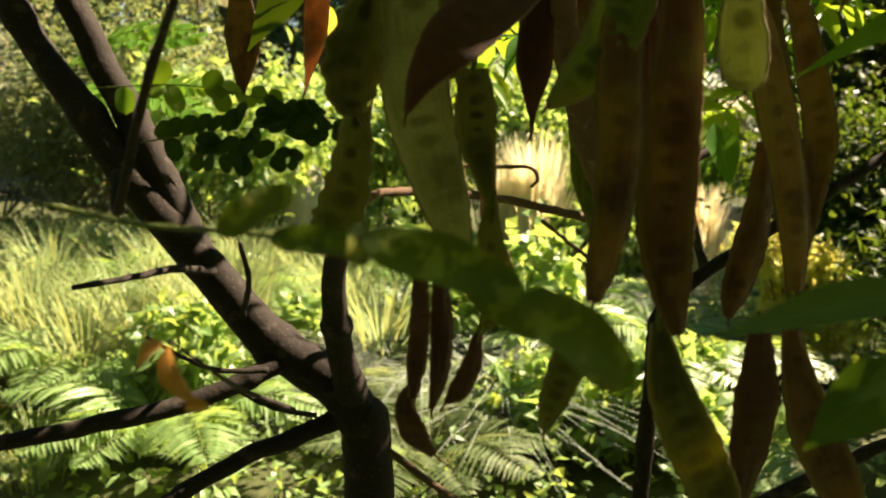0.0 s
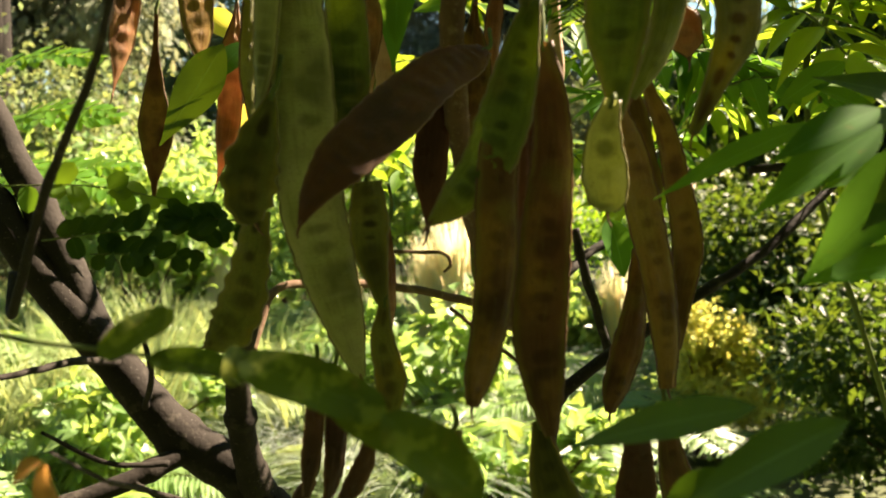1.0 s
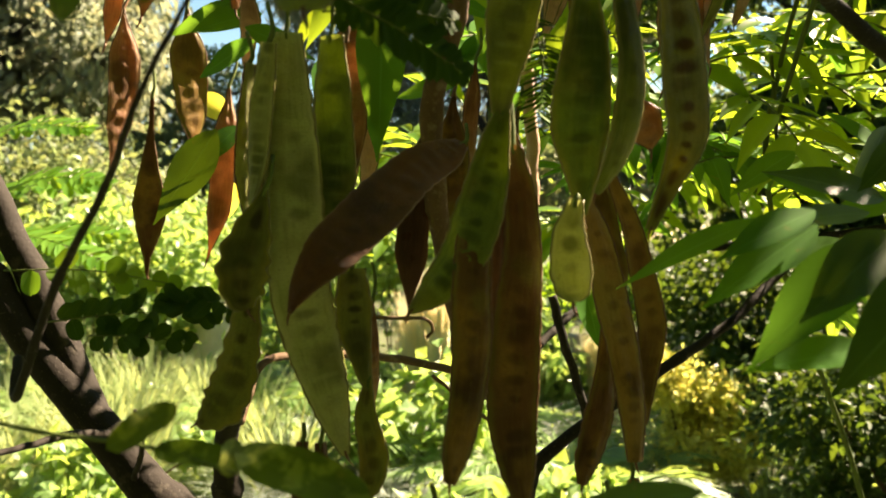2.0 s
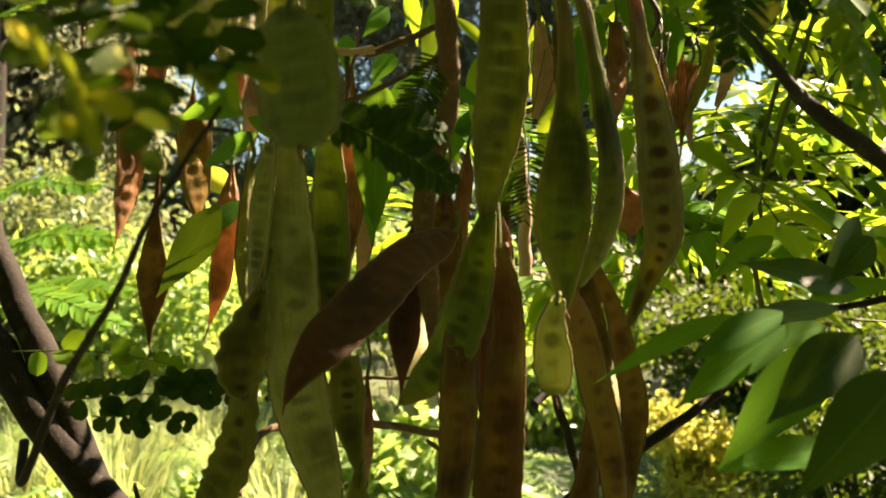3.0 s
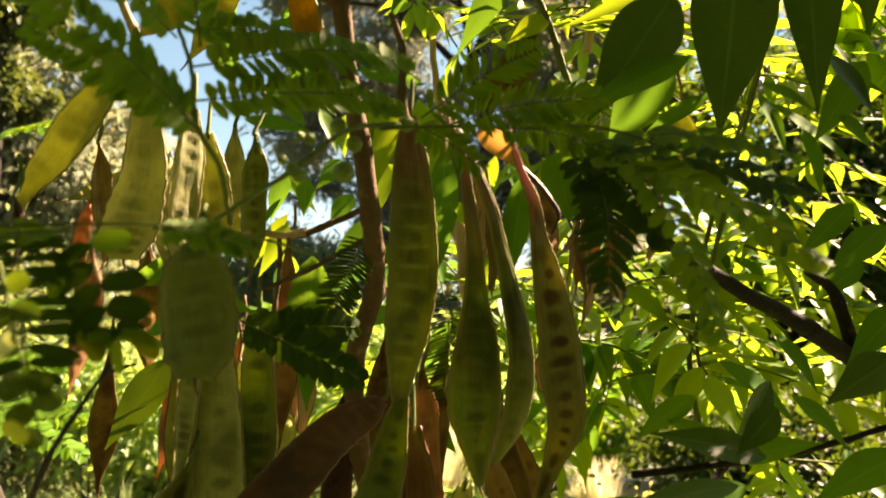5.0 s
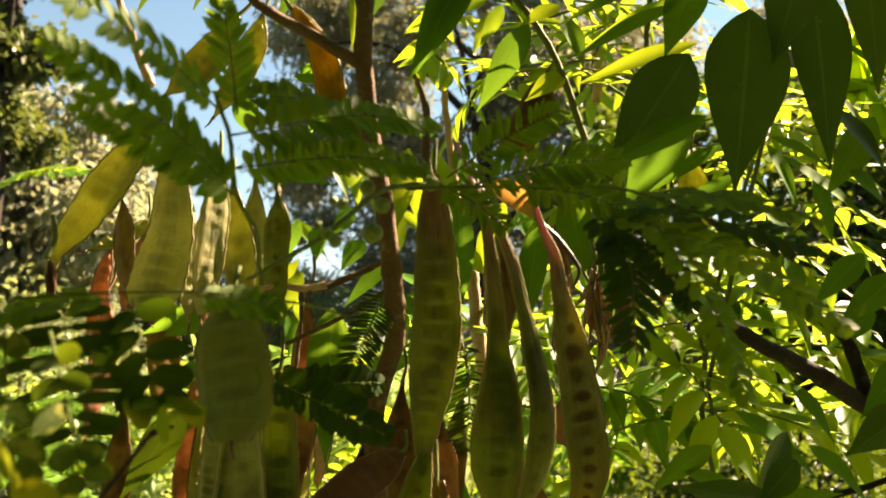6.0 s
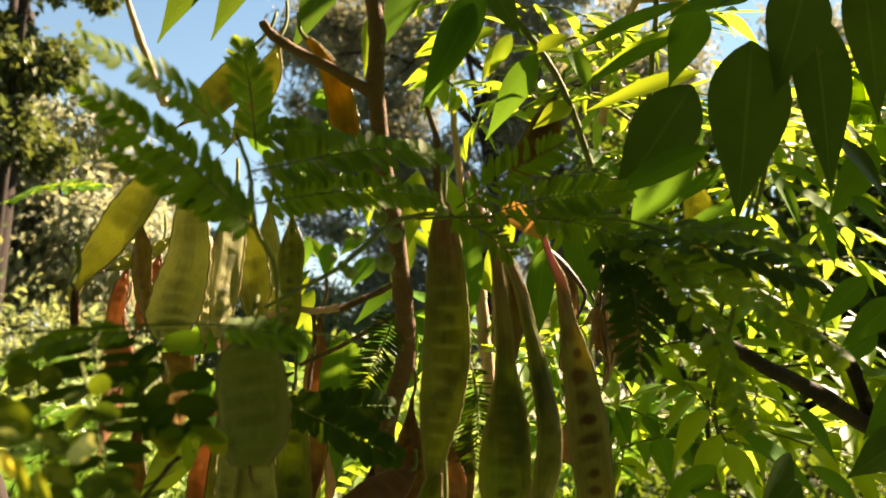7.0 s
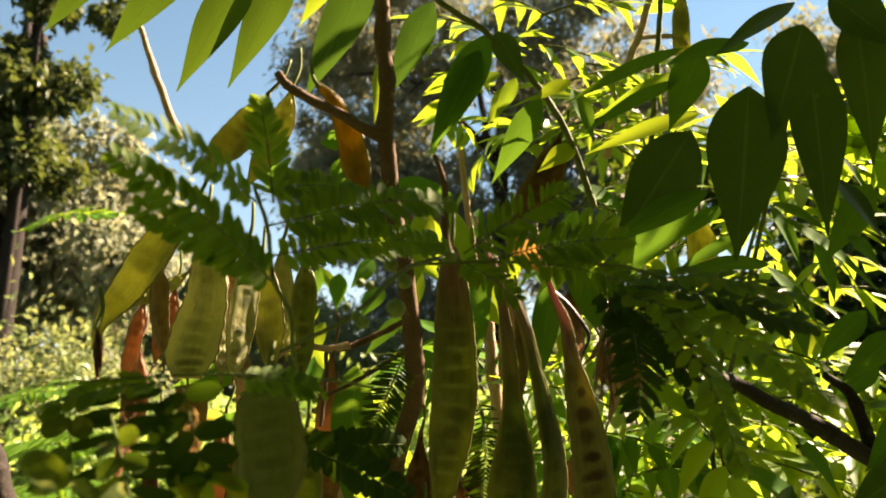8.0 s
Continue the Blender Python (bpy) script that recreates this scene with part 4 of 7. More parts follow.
fern((-1.0, 2.75), 11, 0.6, 1, M_LEAF_LIME)
fern((0.75, 3.5), 12, 0.75, 2, M_LEAF_LIME)
fern((-0.1, 2.6), 10, 0.5, 3, M_LEAF_OLIVE)
fern((0.25, 3.35), 10, 0.55, 4, M_LEAF_OLIVE)
fern((-1.7, 3.6), 11, 0.7, 5, M_LEAF_LIME)
fern((1.0, 2.7), 10, 0.5, 6, M_LEAF_LIME)
fern((-0.5, 3.3), 10, 0.55, 7, M_LEAF_OLIVE)
for i, (x, y, l) in enumerate(((-1.5, 4.6, 0.9), (-0.85, 4.9, 0.95), (-2.3, 5.2, 1.0), (0.45, 4.1, 0.8), (1.15, 3.6, 0.75), (-0.3, 5.6, 0.9))):
    fern((x, y), 12, l, 20 + i, M_LEAF_LIME)


def build_grass():
    rng = random.Random(4)
    for i in range(44):
        x, y = rng.uniform(-3.2, -0.3), rng.uniform(3.4, 6.0)
        ob = grass_tuft("grass_tuft", rng, (x, y, ground_height(x, y) - 0.02), 150, rng.uniform(0.6, 1.0), 0.42, 0.014, M_GRASS)
        tagged(ob, "tuft of long arching yellow-green grass in sun", "grass", "grass tufts", "stuff")
    for x, y in ((0.05, 4.4), (0.35, 4.8), (-0.25, 4.9), (0.7, 4.3), (-0.15, 3.5), (0.2, 3.2), (0.5, 3.7), (-0.45, 4.1)):
        ob = grass_tuft("grass_tuft", rng, (x, y, ground_height(x, y) - 0.02), 420, 0.55, 0.6, 0.007, M_GRASS_BLUE, 0.8)
        tagged(ob, "fountain of fine drooping blue-grey grass", "grass", "grass tufts", "stuff")
    for i in range(26):
        x, y = rng.uniform(-3.5, 3.5), rng.uniform(2.6, 9.0)
        ob = grass_tuft("grass_tuft", rng, (x, y, ground_height(x, y) - 0.02), 120, rng.uniform(0.2, 0.4), 0.35, 0.009, M_GRASS, 0.6)
        tagged(ob, "short tuft of green garden grass", "grass", "grass tufts", "stuff")


build_grass()


def build_low_wall():
    V, F = [], []
    bm = bmesh.new()
    bmesh.ops.create_cube(bm, size=1)
    for v in bm.verts:
        v.co.x *= 2.6
        v.co.y *= 0.12
        v.co.z *= 0.16
    bmesh.ops.bevel(bm, geom=bm.edges[:], offset=0.012, segments=2, affect="EDGES")
    me = bpy.data.meshes.new("timber_edging")
    bm.to_mesh(me)
    bm.free()
    me.materials.append(M_PLANK)
    ob = part("timber_edging", me, None, "", pose(2.3, 5.6, 0.62, 0, 1.5, 4))
    tagged(ob, "weathered grey timber rail beside the yellow shrub", "rail")
    for x in (1.3, 3.3):
        V, F, UV = tube_data([(x, 5.6, -0.1), (x, 5.6, 0.3), (x, 5.6, 0.62)], [0.05, 0.05, 0.048], 10, 0.03, 3)
        part("post", mesh_of("post", V, F, UV, M_PLANK), ob)


build_low_wall()


def boulder(place, size, seed):
    """A pale weathered garden stone."""
    bm = bmesh.new()
    bmesh.ops.create_icosphere(bm, subdivisions=4, radius=1)
    for v in bm.verts:
        d = v.co.normalized()
        k = 1 + 0.28 * noise.noise(d * 1.6 + Vector((seed, 0, 0))) + 0.08 * noise.noise(d * 5 + Vector((0, seed, 0)))
        v.co = Vector((d.x * size[0], d.y * size[1], d.z * size[2])) * k
    me = bpy.data.meshes.new("boulder")
    bm.to_mesh(me)
    bm.free()
    me.polygons.foreach_set("use_smooth", [True] * len(me.polygons))
    me.materials.append(M_STONE)
    x, y = place
    ob = part("boulder", me, None, "", pose(x, y, ground_height(x, y) + size[2] * 0.5))
    tagged(ob, "pale cream weathered garden stone in the sun", "stone", "garden stones")


boulder((-1.13, 6.15), (0.24, 0.22, 0.62), 8.0)
boulder((-1.6, 7.2), (0.42, 0.3, 0.6), 11.0)


def dry_clump(place, height, spread, seed):
    """A dense clump of bleached upright grass."""
    x, y = place
    ob = grass_tuft("dry_grass_clump", random.Random(seed), (x, y, ground_height(x, y) - 0.02), 520, height, spread, 0.03, M_GRASS_DRY, 0.3)
    tagged(ob, "clump of bleached cream dry grass in the sun", "grass", "dry grass clumps")


dry_clump((0.53, 5.2), 1.3, 0.36, 3)
dry_clump((0.36, 5.35), 1.1, 0.3, 4)
dry_clump((1.58, 5.15), 0.95, 0.26, 5)


# ---- the pod tree ----
pod_tree = thing("pod_tree", "small tree with dark forked limbs, feathery leaves and hanging pods", "tree", "", (-0.066, 0.56, 0.54))
bright_shrub = thing("bright_shrub", "leafy shrub with bright yellow-green lance-shaped leaflets, sun behind", "shrub", "", (0.624, 0.75, 0.218))
branch(pod_tree, "trunk", [(-0.068, 0.56, 0.54), (-0.057, 0.555, 1.07), (-0.066, 0.55, 1.15), (-0.127, 0.56, 1.2), (-0.201, 0.57, 1.282), (-0.254, 0.58, 1.351), (-0.305, 0.6, 1.412), (-0.358, 0.62, 1.512)], 0.0206, 0.00925, M_BARK, "", sides=14)
branch(pod_tree, "limb", [(-0.183, 0.575, 1.26), (-0.231, 0.585, 1.363), (-0.275, 0.6, 1.445), (-0.303, 0.61, 1.498)], 0.0125, 0.0091, M_BARK, "")
branch(pod_tree, "limb", [(-0.065, 0.55, 1.152), (-0.072, 0.52, 1.212), (-0.071, 0.5, 1.255), (-0.058, 0.46, 1.297), (-0.047, 0.44, 1.348)], 0.0111, 0.00495, M_BARK, "")
branch(pod_tree, "limb", [(-0.11, 0.555, 1.189), (-0.158, 0.52, 1.173), (-0.217, 0.49, 1.164), (-0.275, 0.46, 1.162), (-0.314, 0.44, 1.161)], 0.0074, 0.00435, M_BARK, "")
branch(pod_tree, "limb", [(-0.073, 0.55, 1.146), (-0.141, 0.52, 1.125), (-0.191, 0.5, 1.102)], 0.007, 0.00535, M_BARK, "")
branch(pod_tree, "twig", [(-0.04, 0.54, 1.122), (0.005, 0.5, 1.107), (0.042, 0.48, 1.086)], 0.00285, 0.0022, M_TWIG, "")
branch(pod_tree, "twig", [(-0.147, 0.36, 1.336), (-0.137, 0.335, 1.322), (-0.104, 0.29, 1.374), (-0.068, 0.24, 1.414), (-0.045, 0.2, 1.441), (-0.016, 0.161, 1.471)], 0.0025, 0.0007, M_BARK, "thin dark bare twig")
branch(pod_tree, "twig", [(-0.023, 0.17, 1.464), (-0.022, 0.18, 1.468), (-0.019, 0.2, 1.471)], 0.0008, 0.0006, M_BARK, "")
branch(pod_tree, "twig", [(-0.061, 0.5, 1.271), (-0.053, 0.53, 1.304), (-0.032, 0.56, 1.308), (0.026, 0.62, 1.299), (0.1, 0.66, 1.28), (0.149, 0.68, 1.267)], 0.00225, 0.0041, M_TWIG, "")
branch(pod_tree, "twig", [(-0.012, 0.86, 1.308), (0.051, 0.88, 1.304), (0.087, 0.88, 1.303), (0.097, 0.88, 1.291), (0.09, 0.88, 1.281)], 0.0022, 0.00195, M_TWIG, "")
branch(pod_tree, "twig", [(0.083, 0.7, 1.269), (0.116, 0.7, 1.242), (0.148, 0.7, 1.218)], 0.00185, 0.00185, M_TWIG, "")
branch(pod_tree, "twig", [(0.227, 0.9, 1.27), (0.27, 0.94, 1.3), (0.32, 0.97, 1.32)], 0.00535, 0.0058, M_BARK, "")
branch(pod_tree, "twig", [(0.219, 0.8, 1.337), (0.236, 0.8, 1.277), (0.263, 0.8, 1.198)], 0.0048, 0.00485, M_BARK, "")
branch(pod_tree, "limb", [(0.131, 0.5, 1.1), (0.135, 0.5, 1.18), (0.138, 0.5, 1.234), (0.162, 0.5, 1.259), (0.236, 0.52, 1.303), (0.303, 0.55, 1.337), (0.398, 0.6, 1.404)], 0.0057, 0.00325, M_BARK, "")
branch(pod_tree, "twig", [(0.206, 0.5, 1.101), (0.24, 0.48, 1.135), (0.279, 0.46, 1.17)], 0.0057, 0.0034, M_BARK, "")
branch(pod_tree, "stem", [(0.032, 0.315, 1.866), (0.038, 0.322, 1.772), (0.043, 0.325, 1.715), (0.045, 0.327, 1.674), (0.049, 0.335, 1.641), (0.061, 0.345, 1.579), (0.067, 0.365, 1.539), (0.067, 0.385, 1.512), (0.057, 0.4, 1.463), (0.072, 0.44, 1.376), (0.11, 0.5, 1.29)], 0.0044, 0.0068, M_TWIG, "red-brown upright stem with small pale pores", sides=12)
branch(pod_tree, "branch", [(0.047, 0.327, 1.669), (0.035, 0.325, 1.675), (0.015, 0.318, 1.684), (-0.004, 0.308, 1.689), (-0.015, 0.302, 1.694), (-0.02, 0.3, 1.7)], 0.0038, 0.0023, M_TWIG, "red-brown side branch with a stubby end")
branch(pod_tree, "twig", [(0.062, 0.386, 1.568), (0.044, 0.38, 1.558), (0.026, 0.376, 1.549), (0.015, 0.373, 1.547)], 0.00185, 0.00225, M_TWIG, "red-brown twig")
branch(pod_tree, "twig", [(0.026, 0.375, 1.55), (0.013, 0.372, 1.547), (-0.001, 0.37, 1.548), (-0.012, 0.368, 1.545), (-0.024, 0.367, 1.536)], 0.0026, 0.00095, M_TWIG_PALE, "pale pinkish lit twig with rings")
branch(pod_tree, "twig", [(0.011, 0.373, 1.547), (0.012, 0.373, 1.528), (0.01, 0.375, 1.499)], 0.00145, 0.0011, M_TWIG, "")
branch(pod_tree, "twig", [(0.062, 0.38, 1.548), (0.033, 0.365, 1.528), (0.006, 0.355, 1.513)], 0.0015, 0.00125, M_TWIG, "")
branch(pod_tree, "stem", [(-0.001, 0.24, 1.532), (0.013, 0.22, 1.536), (0.033, 0.2, 1.544), (0.053, 0.22, 1.567), (0.066, 0.25, 1.579), (0.081, 0.275, 1.588)], 0.0009, 0.0013, M_STALK_GREEN, "", knots=False)
branch(pod_tree, "stem", [(0.071, 0.272, 1.643), (0.074, 0.272, 1.636), (0.077, 0.273, 1.625), (0.078, 0.275, 1.601), (0.081, 0.277, 1.586)], 0.0012, 0.0023, M_TWIG, "dark purple bud stem")
branch(pod_tree, "stem", [(0.062, 0.33, 1.778), (0.085, 0.333, 1.765), (0.115, 0.335, 1.745), (0.145, 0.338, 1.712), (0.163, 0.34, 1.681), (0.179, 0.345, 1.638)], 0.00185, 0.00215, M_STALK_GREEN, "", knots=False)
branch(pod_tree, "stem", [(0.15, 0.65, 1.611), (0.155, 0.65, 1.566), (0.163, 0.65, 1.49), (0.166, 0.65, 1.427)], 0.0062, 0.0059, M_TWIG_PALE, "pale pinkish sunlit stem")
branch(pod_tree, "twig", [(0.115, 0.6, 1.788), (0.121, 0.6, 1.73), (0.132, 0.6, 1.652)], 0.00305, 0.0032, M_TWIG_PALE, "")
branch(pod_tree, "twig", [(0.318, 0.6, 1.955), (0.299, 0.6, 1.896), (0.271, 0.6, 1.826), (0.263, 0.6, 1.765)], 0.00385, 0.0042, M_TWIG_PALE, "")
branch(pod_tree, "twig", [(0.297, 0.6, 1.897), (0.336, 0.6, 1.901), (0.351, 0.6, 1.893)], 0.0026, 0.00235, M_TWIG_PALE, "")
branch(pod_tree, "twig", [(-0.277, 0.8, 2.006), (-0.255, 0.8, 1.953), (-0.231, 0.8, 1.894), (-0.207, 0.8, 1.84)], 0.0032, 0.0055, M_TWIG_PALE, "")
branch(pod_tree, "limb", [(0.174, 0.29, 1.566), (0.217, 0.32, 1.548), (0.259, 0.355, 1.533), (0.278, 0.38, 1.533), (0.313, 0.4, 1.52), (0.364, 0.43, 1.505), (0.424, 0.46, 1.48), (0.528, 0.5, 1.447)], 0.0016, 0.00805, M_BARK, "")
branch(pod_tree, "limb", [(0.376, 0.44, 1.543), (0.402, 0.45, 1.528), (0.422, 0.46, 1.484)], 0.0028, 0.0058, M_BARK, "")
branch(pod_tree, "twig", [(0.265, 0.5, 1.394), (0.336, 0.5, 1.402), (0.404, 0.5, 1.413), (0.48, 0.5, 1.433)], 0.00295, 0.0022, M_BARK, "")
branch(pod_tree, "hooked_stalk", [(0.141, 0.298, 1.574), (0.15, 0.298, 1.566), (0.158, 0.298, 1.556), (0.161, 0.298, 1.549), (0.157, 0.298, 1.54)], 0.0019, 0.0007, M_BLACK, "black dry hooked stalk", knots=False)

# pods
pod_along([(-0.018, 0.345, 1.496), (-0.017, 0.347, 1.463), (-0.015, 0.348, 1.434), (-0.013, 0.35, 1.403), (-0.01, 0.351, 1.373), (-0.005, 0.353, 1.35), (0.001, 0.355, 1.329), (0.007, 0.356, 1.308), (0.013, 0.358, 1.288)], [0.0146, 0.0234, 0.0276, 0.0295, 0.0296, 0.0283, 0.0239, 0.0162, 0.0042], M_POD_GREY, "long grey-green flat pod with faint seed marks", face=12, seeds=17)
pod_along([(-0.036, 0.352, 1.482), (-0.038, 0.352, 1.454), (-0.039, 0.352, 1.428), (-0.036, 0.352, 1.402)], [0.0053, 0.0077, 0.0071, 0.0018], M_POD_STRAW, "narrow straw-coloured flat pod turned edgewise", face=30, seeds=12, seam=M_SUTURE_DARK)
pod_along([(-0.025, 0.338, 1.489), (-0.028, 0.339, 1.46), (-0.03, 0.341, 1.434), (-0.033, 0.342, 1.41)], [0.0075, 0.0121, 0.0115, 0.0029], M_POD_GREY, "grey-green pod with a pale raised rim", face=-20, seeds=13)
pod_along([(0.003, 0.356, 1.498), (0.004, 0.357, 1.468), (0.006, 0.359, 1.435), (0.007, 0.36, 1.402), (0.008, 0.362, 1.378)], [0.012, 0.0192, 0.0199, 0.0151, 0.0061], M_POD_GREEN, "dark green flat pod hanging behind another", face=-15, seeds=15)
pod_along([(0.015, 0.352, 1.382), (0.016, 0.352, 1.364), (0.017, 0.352, 1.351), (0.021, 0.352, 1.333), (0.024, 0.352, 1.321)], [0.0132, 0.0189, 0.0163, 0.0084, 0.0032], M_POD_SPOT, "yellow-green pod with dark seed spots", face=10, seeds=7)
pod_along([(0.074, 0.4, 1.451), (0.064, 0.39, 1.444), (0.046, 0.37, 1.432), (0.026, 0.345, 1.411), (0.007, 0.326, 1.392), (-0.005, 0.32, 1.377), (-0.012, 0.318, 1.363)], [0.0086, 0.0208, 0.0258, 0.029, 0.0252, 0.0138, 0.0019], M_POD_DULL, "slanting dull red-brown pod with a black tip", face=-28, turn=4, seeds=16)
pod_along([(0.082, 0.283, 1.595), (0.083, 0.287, 1.575), (0.085, 0.292, 1.545), (0.086, 0.296, 1.518), (0.084, 0.3, 1.491), (0.082, 0.305, 1.469), (0.081, 0.309, 1.454)], [0.0058, 0.0175, 0.0228, 0.0253, 0.0225, 0.0133, 0.0067], M_POD_BROWNTOP, "green flat pod with raised transverse seed swellings", face=5, seeds=14)
pod_along([(0.083, 0.309, 1.457), (0.079, 0.308, 1.441), (0.076, 0.308, 1.425), (0.071, 0.307, 1.406), (0.065, 0.307, 1.39), (0.053, 0.306, 1.375), (0.042, 0.306, 1.365)], [0.0053, 0.0133, 0.0181, 0.0228, 0.0212, 0.0154, 0.0026], M_POD_GREEN, "bright green slanting pod with a bent neck", face=-10, seeds=11, hang=0.1)
pod_along([(0.071, 0.31, 1.42), (0.07, 0.307, 1.397), (0.069, 0.303, 1.376), (0.069, 0.3, 1.353), (0.067, 0.297, 1.328), (0.062, 0.293, 1.306), (0.059, 0.29, 1.293)], [0.0079, 0.0153, 0.0174, 0.0181, 0.0157, 0.0129, 0.0048], M_POD_BROWN, "dry red-brown pod mottled with orange", face=8, seeds=16)
pod_along([(0.089, 0.318, 1.441), (0.092, 0.315, 1.419), (0.093, 0.312, 1.397), (0.091, 0.309, 1.369), (0.089, 0.305, 1.341), (0.088, 0.302, 1.318), (0.09, 0.299, 1.297), (0.093, 0.296, 1.279)], [0.0072, 0.0137, 0.016, 0.02, 0.0226, 0.0223, 0.0163, 0.0049], M_POD_BROWN, "broad red-brown dry pod", face=-12, seeds=17)
pod((0.089, 0.34, 1.424), (0.09, 0.34, 1.32), 0.0107, M_POD_DARK, "blackish dry pod between two others", seeds=14, face=20)
pod_along([(0.102, 0.29, 1.595), (0.109, 0.294, 1.579), (0.113, 0.298, 1.561), (0.117, 0.303, 1.536), (0.119, 0.307, 1.51), (0.12, 0.311, 1.489), (0.12, 0.315, 1.467), (0.121, 0.32, 1.448), (0.123, 0.324, 1.431), (0.125, 0.328, 1.41)], [0.0035, 0.0051, 0.0062, 0.0079, 0.0111, 0.0214, 0.0276, 0.0274, 0.0172, 0.0039], M_POD_NECK, "broad green pod on a long pink neck", face=6, seeds=14, stalk=M_STALK_PINK)
pod_along([(0.107, 0.3, 1.595), (0.125, 0.305, 1.559), (0.133, 0.311, 1.533), (0.14, 0.316, 1.507), (0.146, 0.322, 1.48), (0.146, 0.327, 1.458), (0.142, 0.333, 1.438), (0.134, 0.338, 1.421)], [0.0036, 0.0063, 0.0075, 0.0109, 0.0143, 0.0162, 0.013, 0.004], M_POD_STRIPED, "slender striped green pod curving outward", face=20, seeds=15)
pod_along([(0.114, 0.298, 1.416), (0.111, 0.298, 1.401), (0.112, 0.297, 1.386), (0.113, 0.297, 1.375), (0.113, 0.297, 1.371)], [0.0057, 0.014, 0.0186, 0.015, 0.0057], M_POD_GREY, "short pale green pod with a blunt end", face=-8, seeds=5, hang=0.1)
pod_along([(0.133, 0.287, 1.59), (0.139, 0.289, 1.571), (0.146, 0.291, 1.555), (0.149, 0.292, 1.537), (0.154, 0.294, 1.514), (0.159, 0.296, 1.487), (0.162, 0.298, 1.466), (0.164, 0.3, 1.445), (0.159, 0.301, 1.429), (0.154, 0.303, 1.415), (0.15, 0.305, 1.403)], [0.002, 0.004, 0.0066, 0.0087, 0.0184, 0.0242, 0.0253, 0.0218, 0.012, 0.0079, 0.0042], M_POD_SPOTNECK, "spotted green and brown pod on a pink stalk", face=8, seeds=15, stalk=M_STALK_PINK)
pod_along([(0.134, 0.372, 1.424), (0.143, 0.37, 1.401), (0.151, 0.367, 1.368), (0.159, 0.365, 1.334), (0.163, 0.362, 1.306), (0.164, 0.36, 1.282)], [0.01, 0.0176, 0.0197, 0.0174, 0.0141, 0.0081], M_POD_TAN, "tan dry pod with brown mottling", face=10, seeds=17)
pod_along([(0.153, 0.38, 1.435), (0.165, 0.378, 1.407), (0.172, 0.377, 1.379), (0.177, 0.375, 1.351), (0.174, 0.374, 1.322), (0.172, 0.372, 1.299)], [0.0051, 0.0101, 0.0135, 0.0151, 0.0106, 0.0039], M_POD_TAN, "tan and brown dry pod with a split seam", face=-25, seeds=15)
pod_along([(0.155, 0.385, 1.349), (0.154, 0.384, 1.32), (0.15, 0.383, 1.296), (0.144, 0.381, 1.276), (0.141, 0.38, 1.264)], [0.0069, 0.0126, 0.0171, 0.0142, 0.0045], M_POD_BROWN, "small brown pod beside the tan ones", face=15, seeds=9)
pod_along([(-0.026, 0.338, 1.42), (-0.03, 0.339, 1.406), (-0.035, 0.341, 1.391), (-0.037, 0.342, 1.379), (-0.037, 0.344, 1.368), (-0.035, 0.345, 1.362)], [0.0023, 0.0132, 0.0231, 0.0249, 0.0186, 0.007], M_POD_SPOT, "yellow-green pod with large dark seed spots", face=6, seeds=5, wave=0.09)
pod_along([(-0.038, 0.372, 1.367), (-0.041, 0.373, 1.345), (-0.045, 0.374, 1.326), (-0.052, 0.376, 1.309), (-0.061, 0.377, 1.301), (-0.065, 0.378, 1.299)], [0.0111, 0.0183, 0.0229, 0.0241, 0.0112, 0.0028], M_POD_SPOT, "dark spotted green pod with wavy edge", face=-4, seeds=7, wave=0.09)
pod_along([(-0.148, 0.6, 1.507), (-0.149, 0.6, 1.477), (-0.15, 0.6, 1.447), (-0.149, 0.6, 1.42), (-0.15, 0.6, 1.397), (-0.151, 0.6, 1.379), (-0.151, 0.6, 1.365)], [0.0024, 0.0038, 0.0141, 0.0264, 0.017, 0.0047, 0.0019], M_POD_BROWN, "small brown lantern-shaped pod on a thin neck", face=0, seeds=8, group='dry pods at the back')
pod((-0.171, 0.6, 1.573), (-0.181, 0.6, 1.442), 0.0223, M_POD_ORANGE, "orange-red dry pod glowing in the sun", seeds=10, twist=1.4, arch=0.06, bow=0.05, group='dry pods at the back')
pod_along([(0.024, 0.352, 1.327), (0.023, 0.352, 1.308), (0.027, 0.352, 1.289), (0.025, 0.352, 1.274), (0.021, 0.352, 1.266)], [0.0032, 0.011, 0.0153, 0.0116, 0.0032], M_POD_SPOT, "olive pod with dark seeds below the others", face=-6, seeds=6, hang=0.1)
pod((-0.118, 0.58, 1.569), (-0.112, 0.58, 1.457), 0.026, M_POD_TAN, "tan and orange dry pod", seeds=10, twist=1.1, arch=0.05, group='dry pods at the back')
pod((-0.089, 0.6, 1.517), (-0.105, 0.6, 1.376), 0.0192, M_POD_ORANGE, "narrow red-brown dry pod", seeds=11, twist=-1.2, arch=0.06, group='dry pods at the back', face=30)
pod((0.06, 0.42, 1.472), (0.047, 0.42, 1.353), 0.0186, M_POD_DARK, "blackish old pod on a pale stalk", seeds=12, bow=-0.03)
pod((0.026, 0.5, 1.355), (0.028, 0.5, 1.278), 0.0113, M_POD_ORANGE, "thin orange dry pod", seeds=10, face=40, group='dry pods at the back')
pod((0.012, 0.42, 1.552), (0.012, 0.42, 1.423), 0.0166, M_POD_ORANGE, "orange-red dry pod hanging behind", seeds=14, group='dry pods at the back')
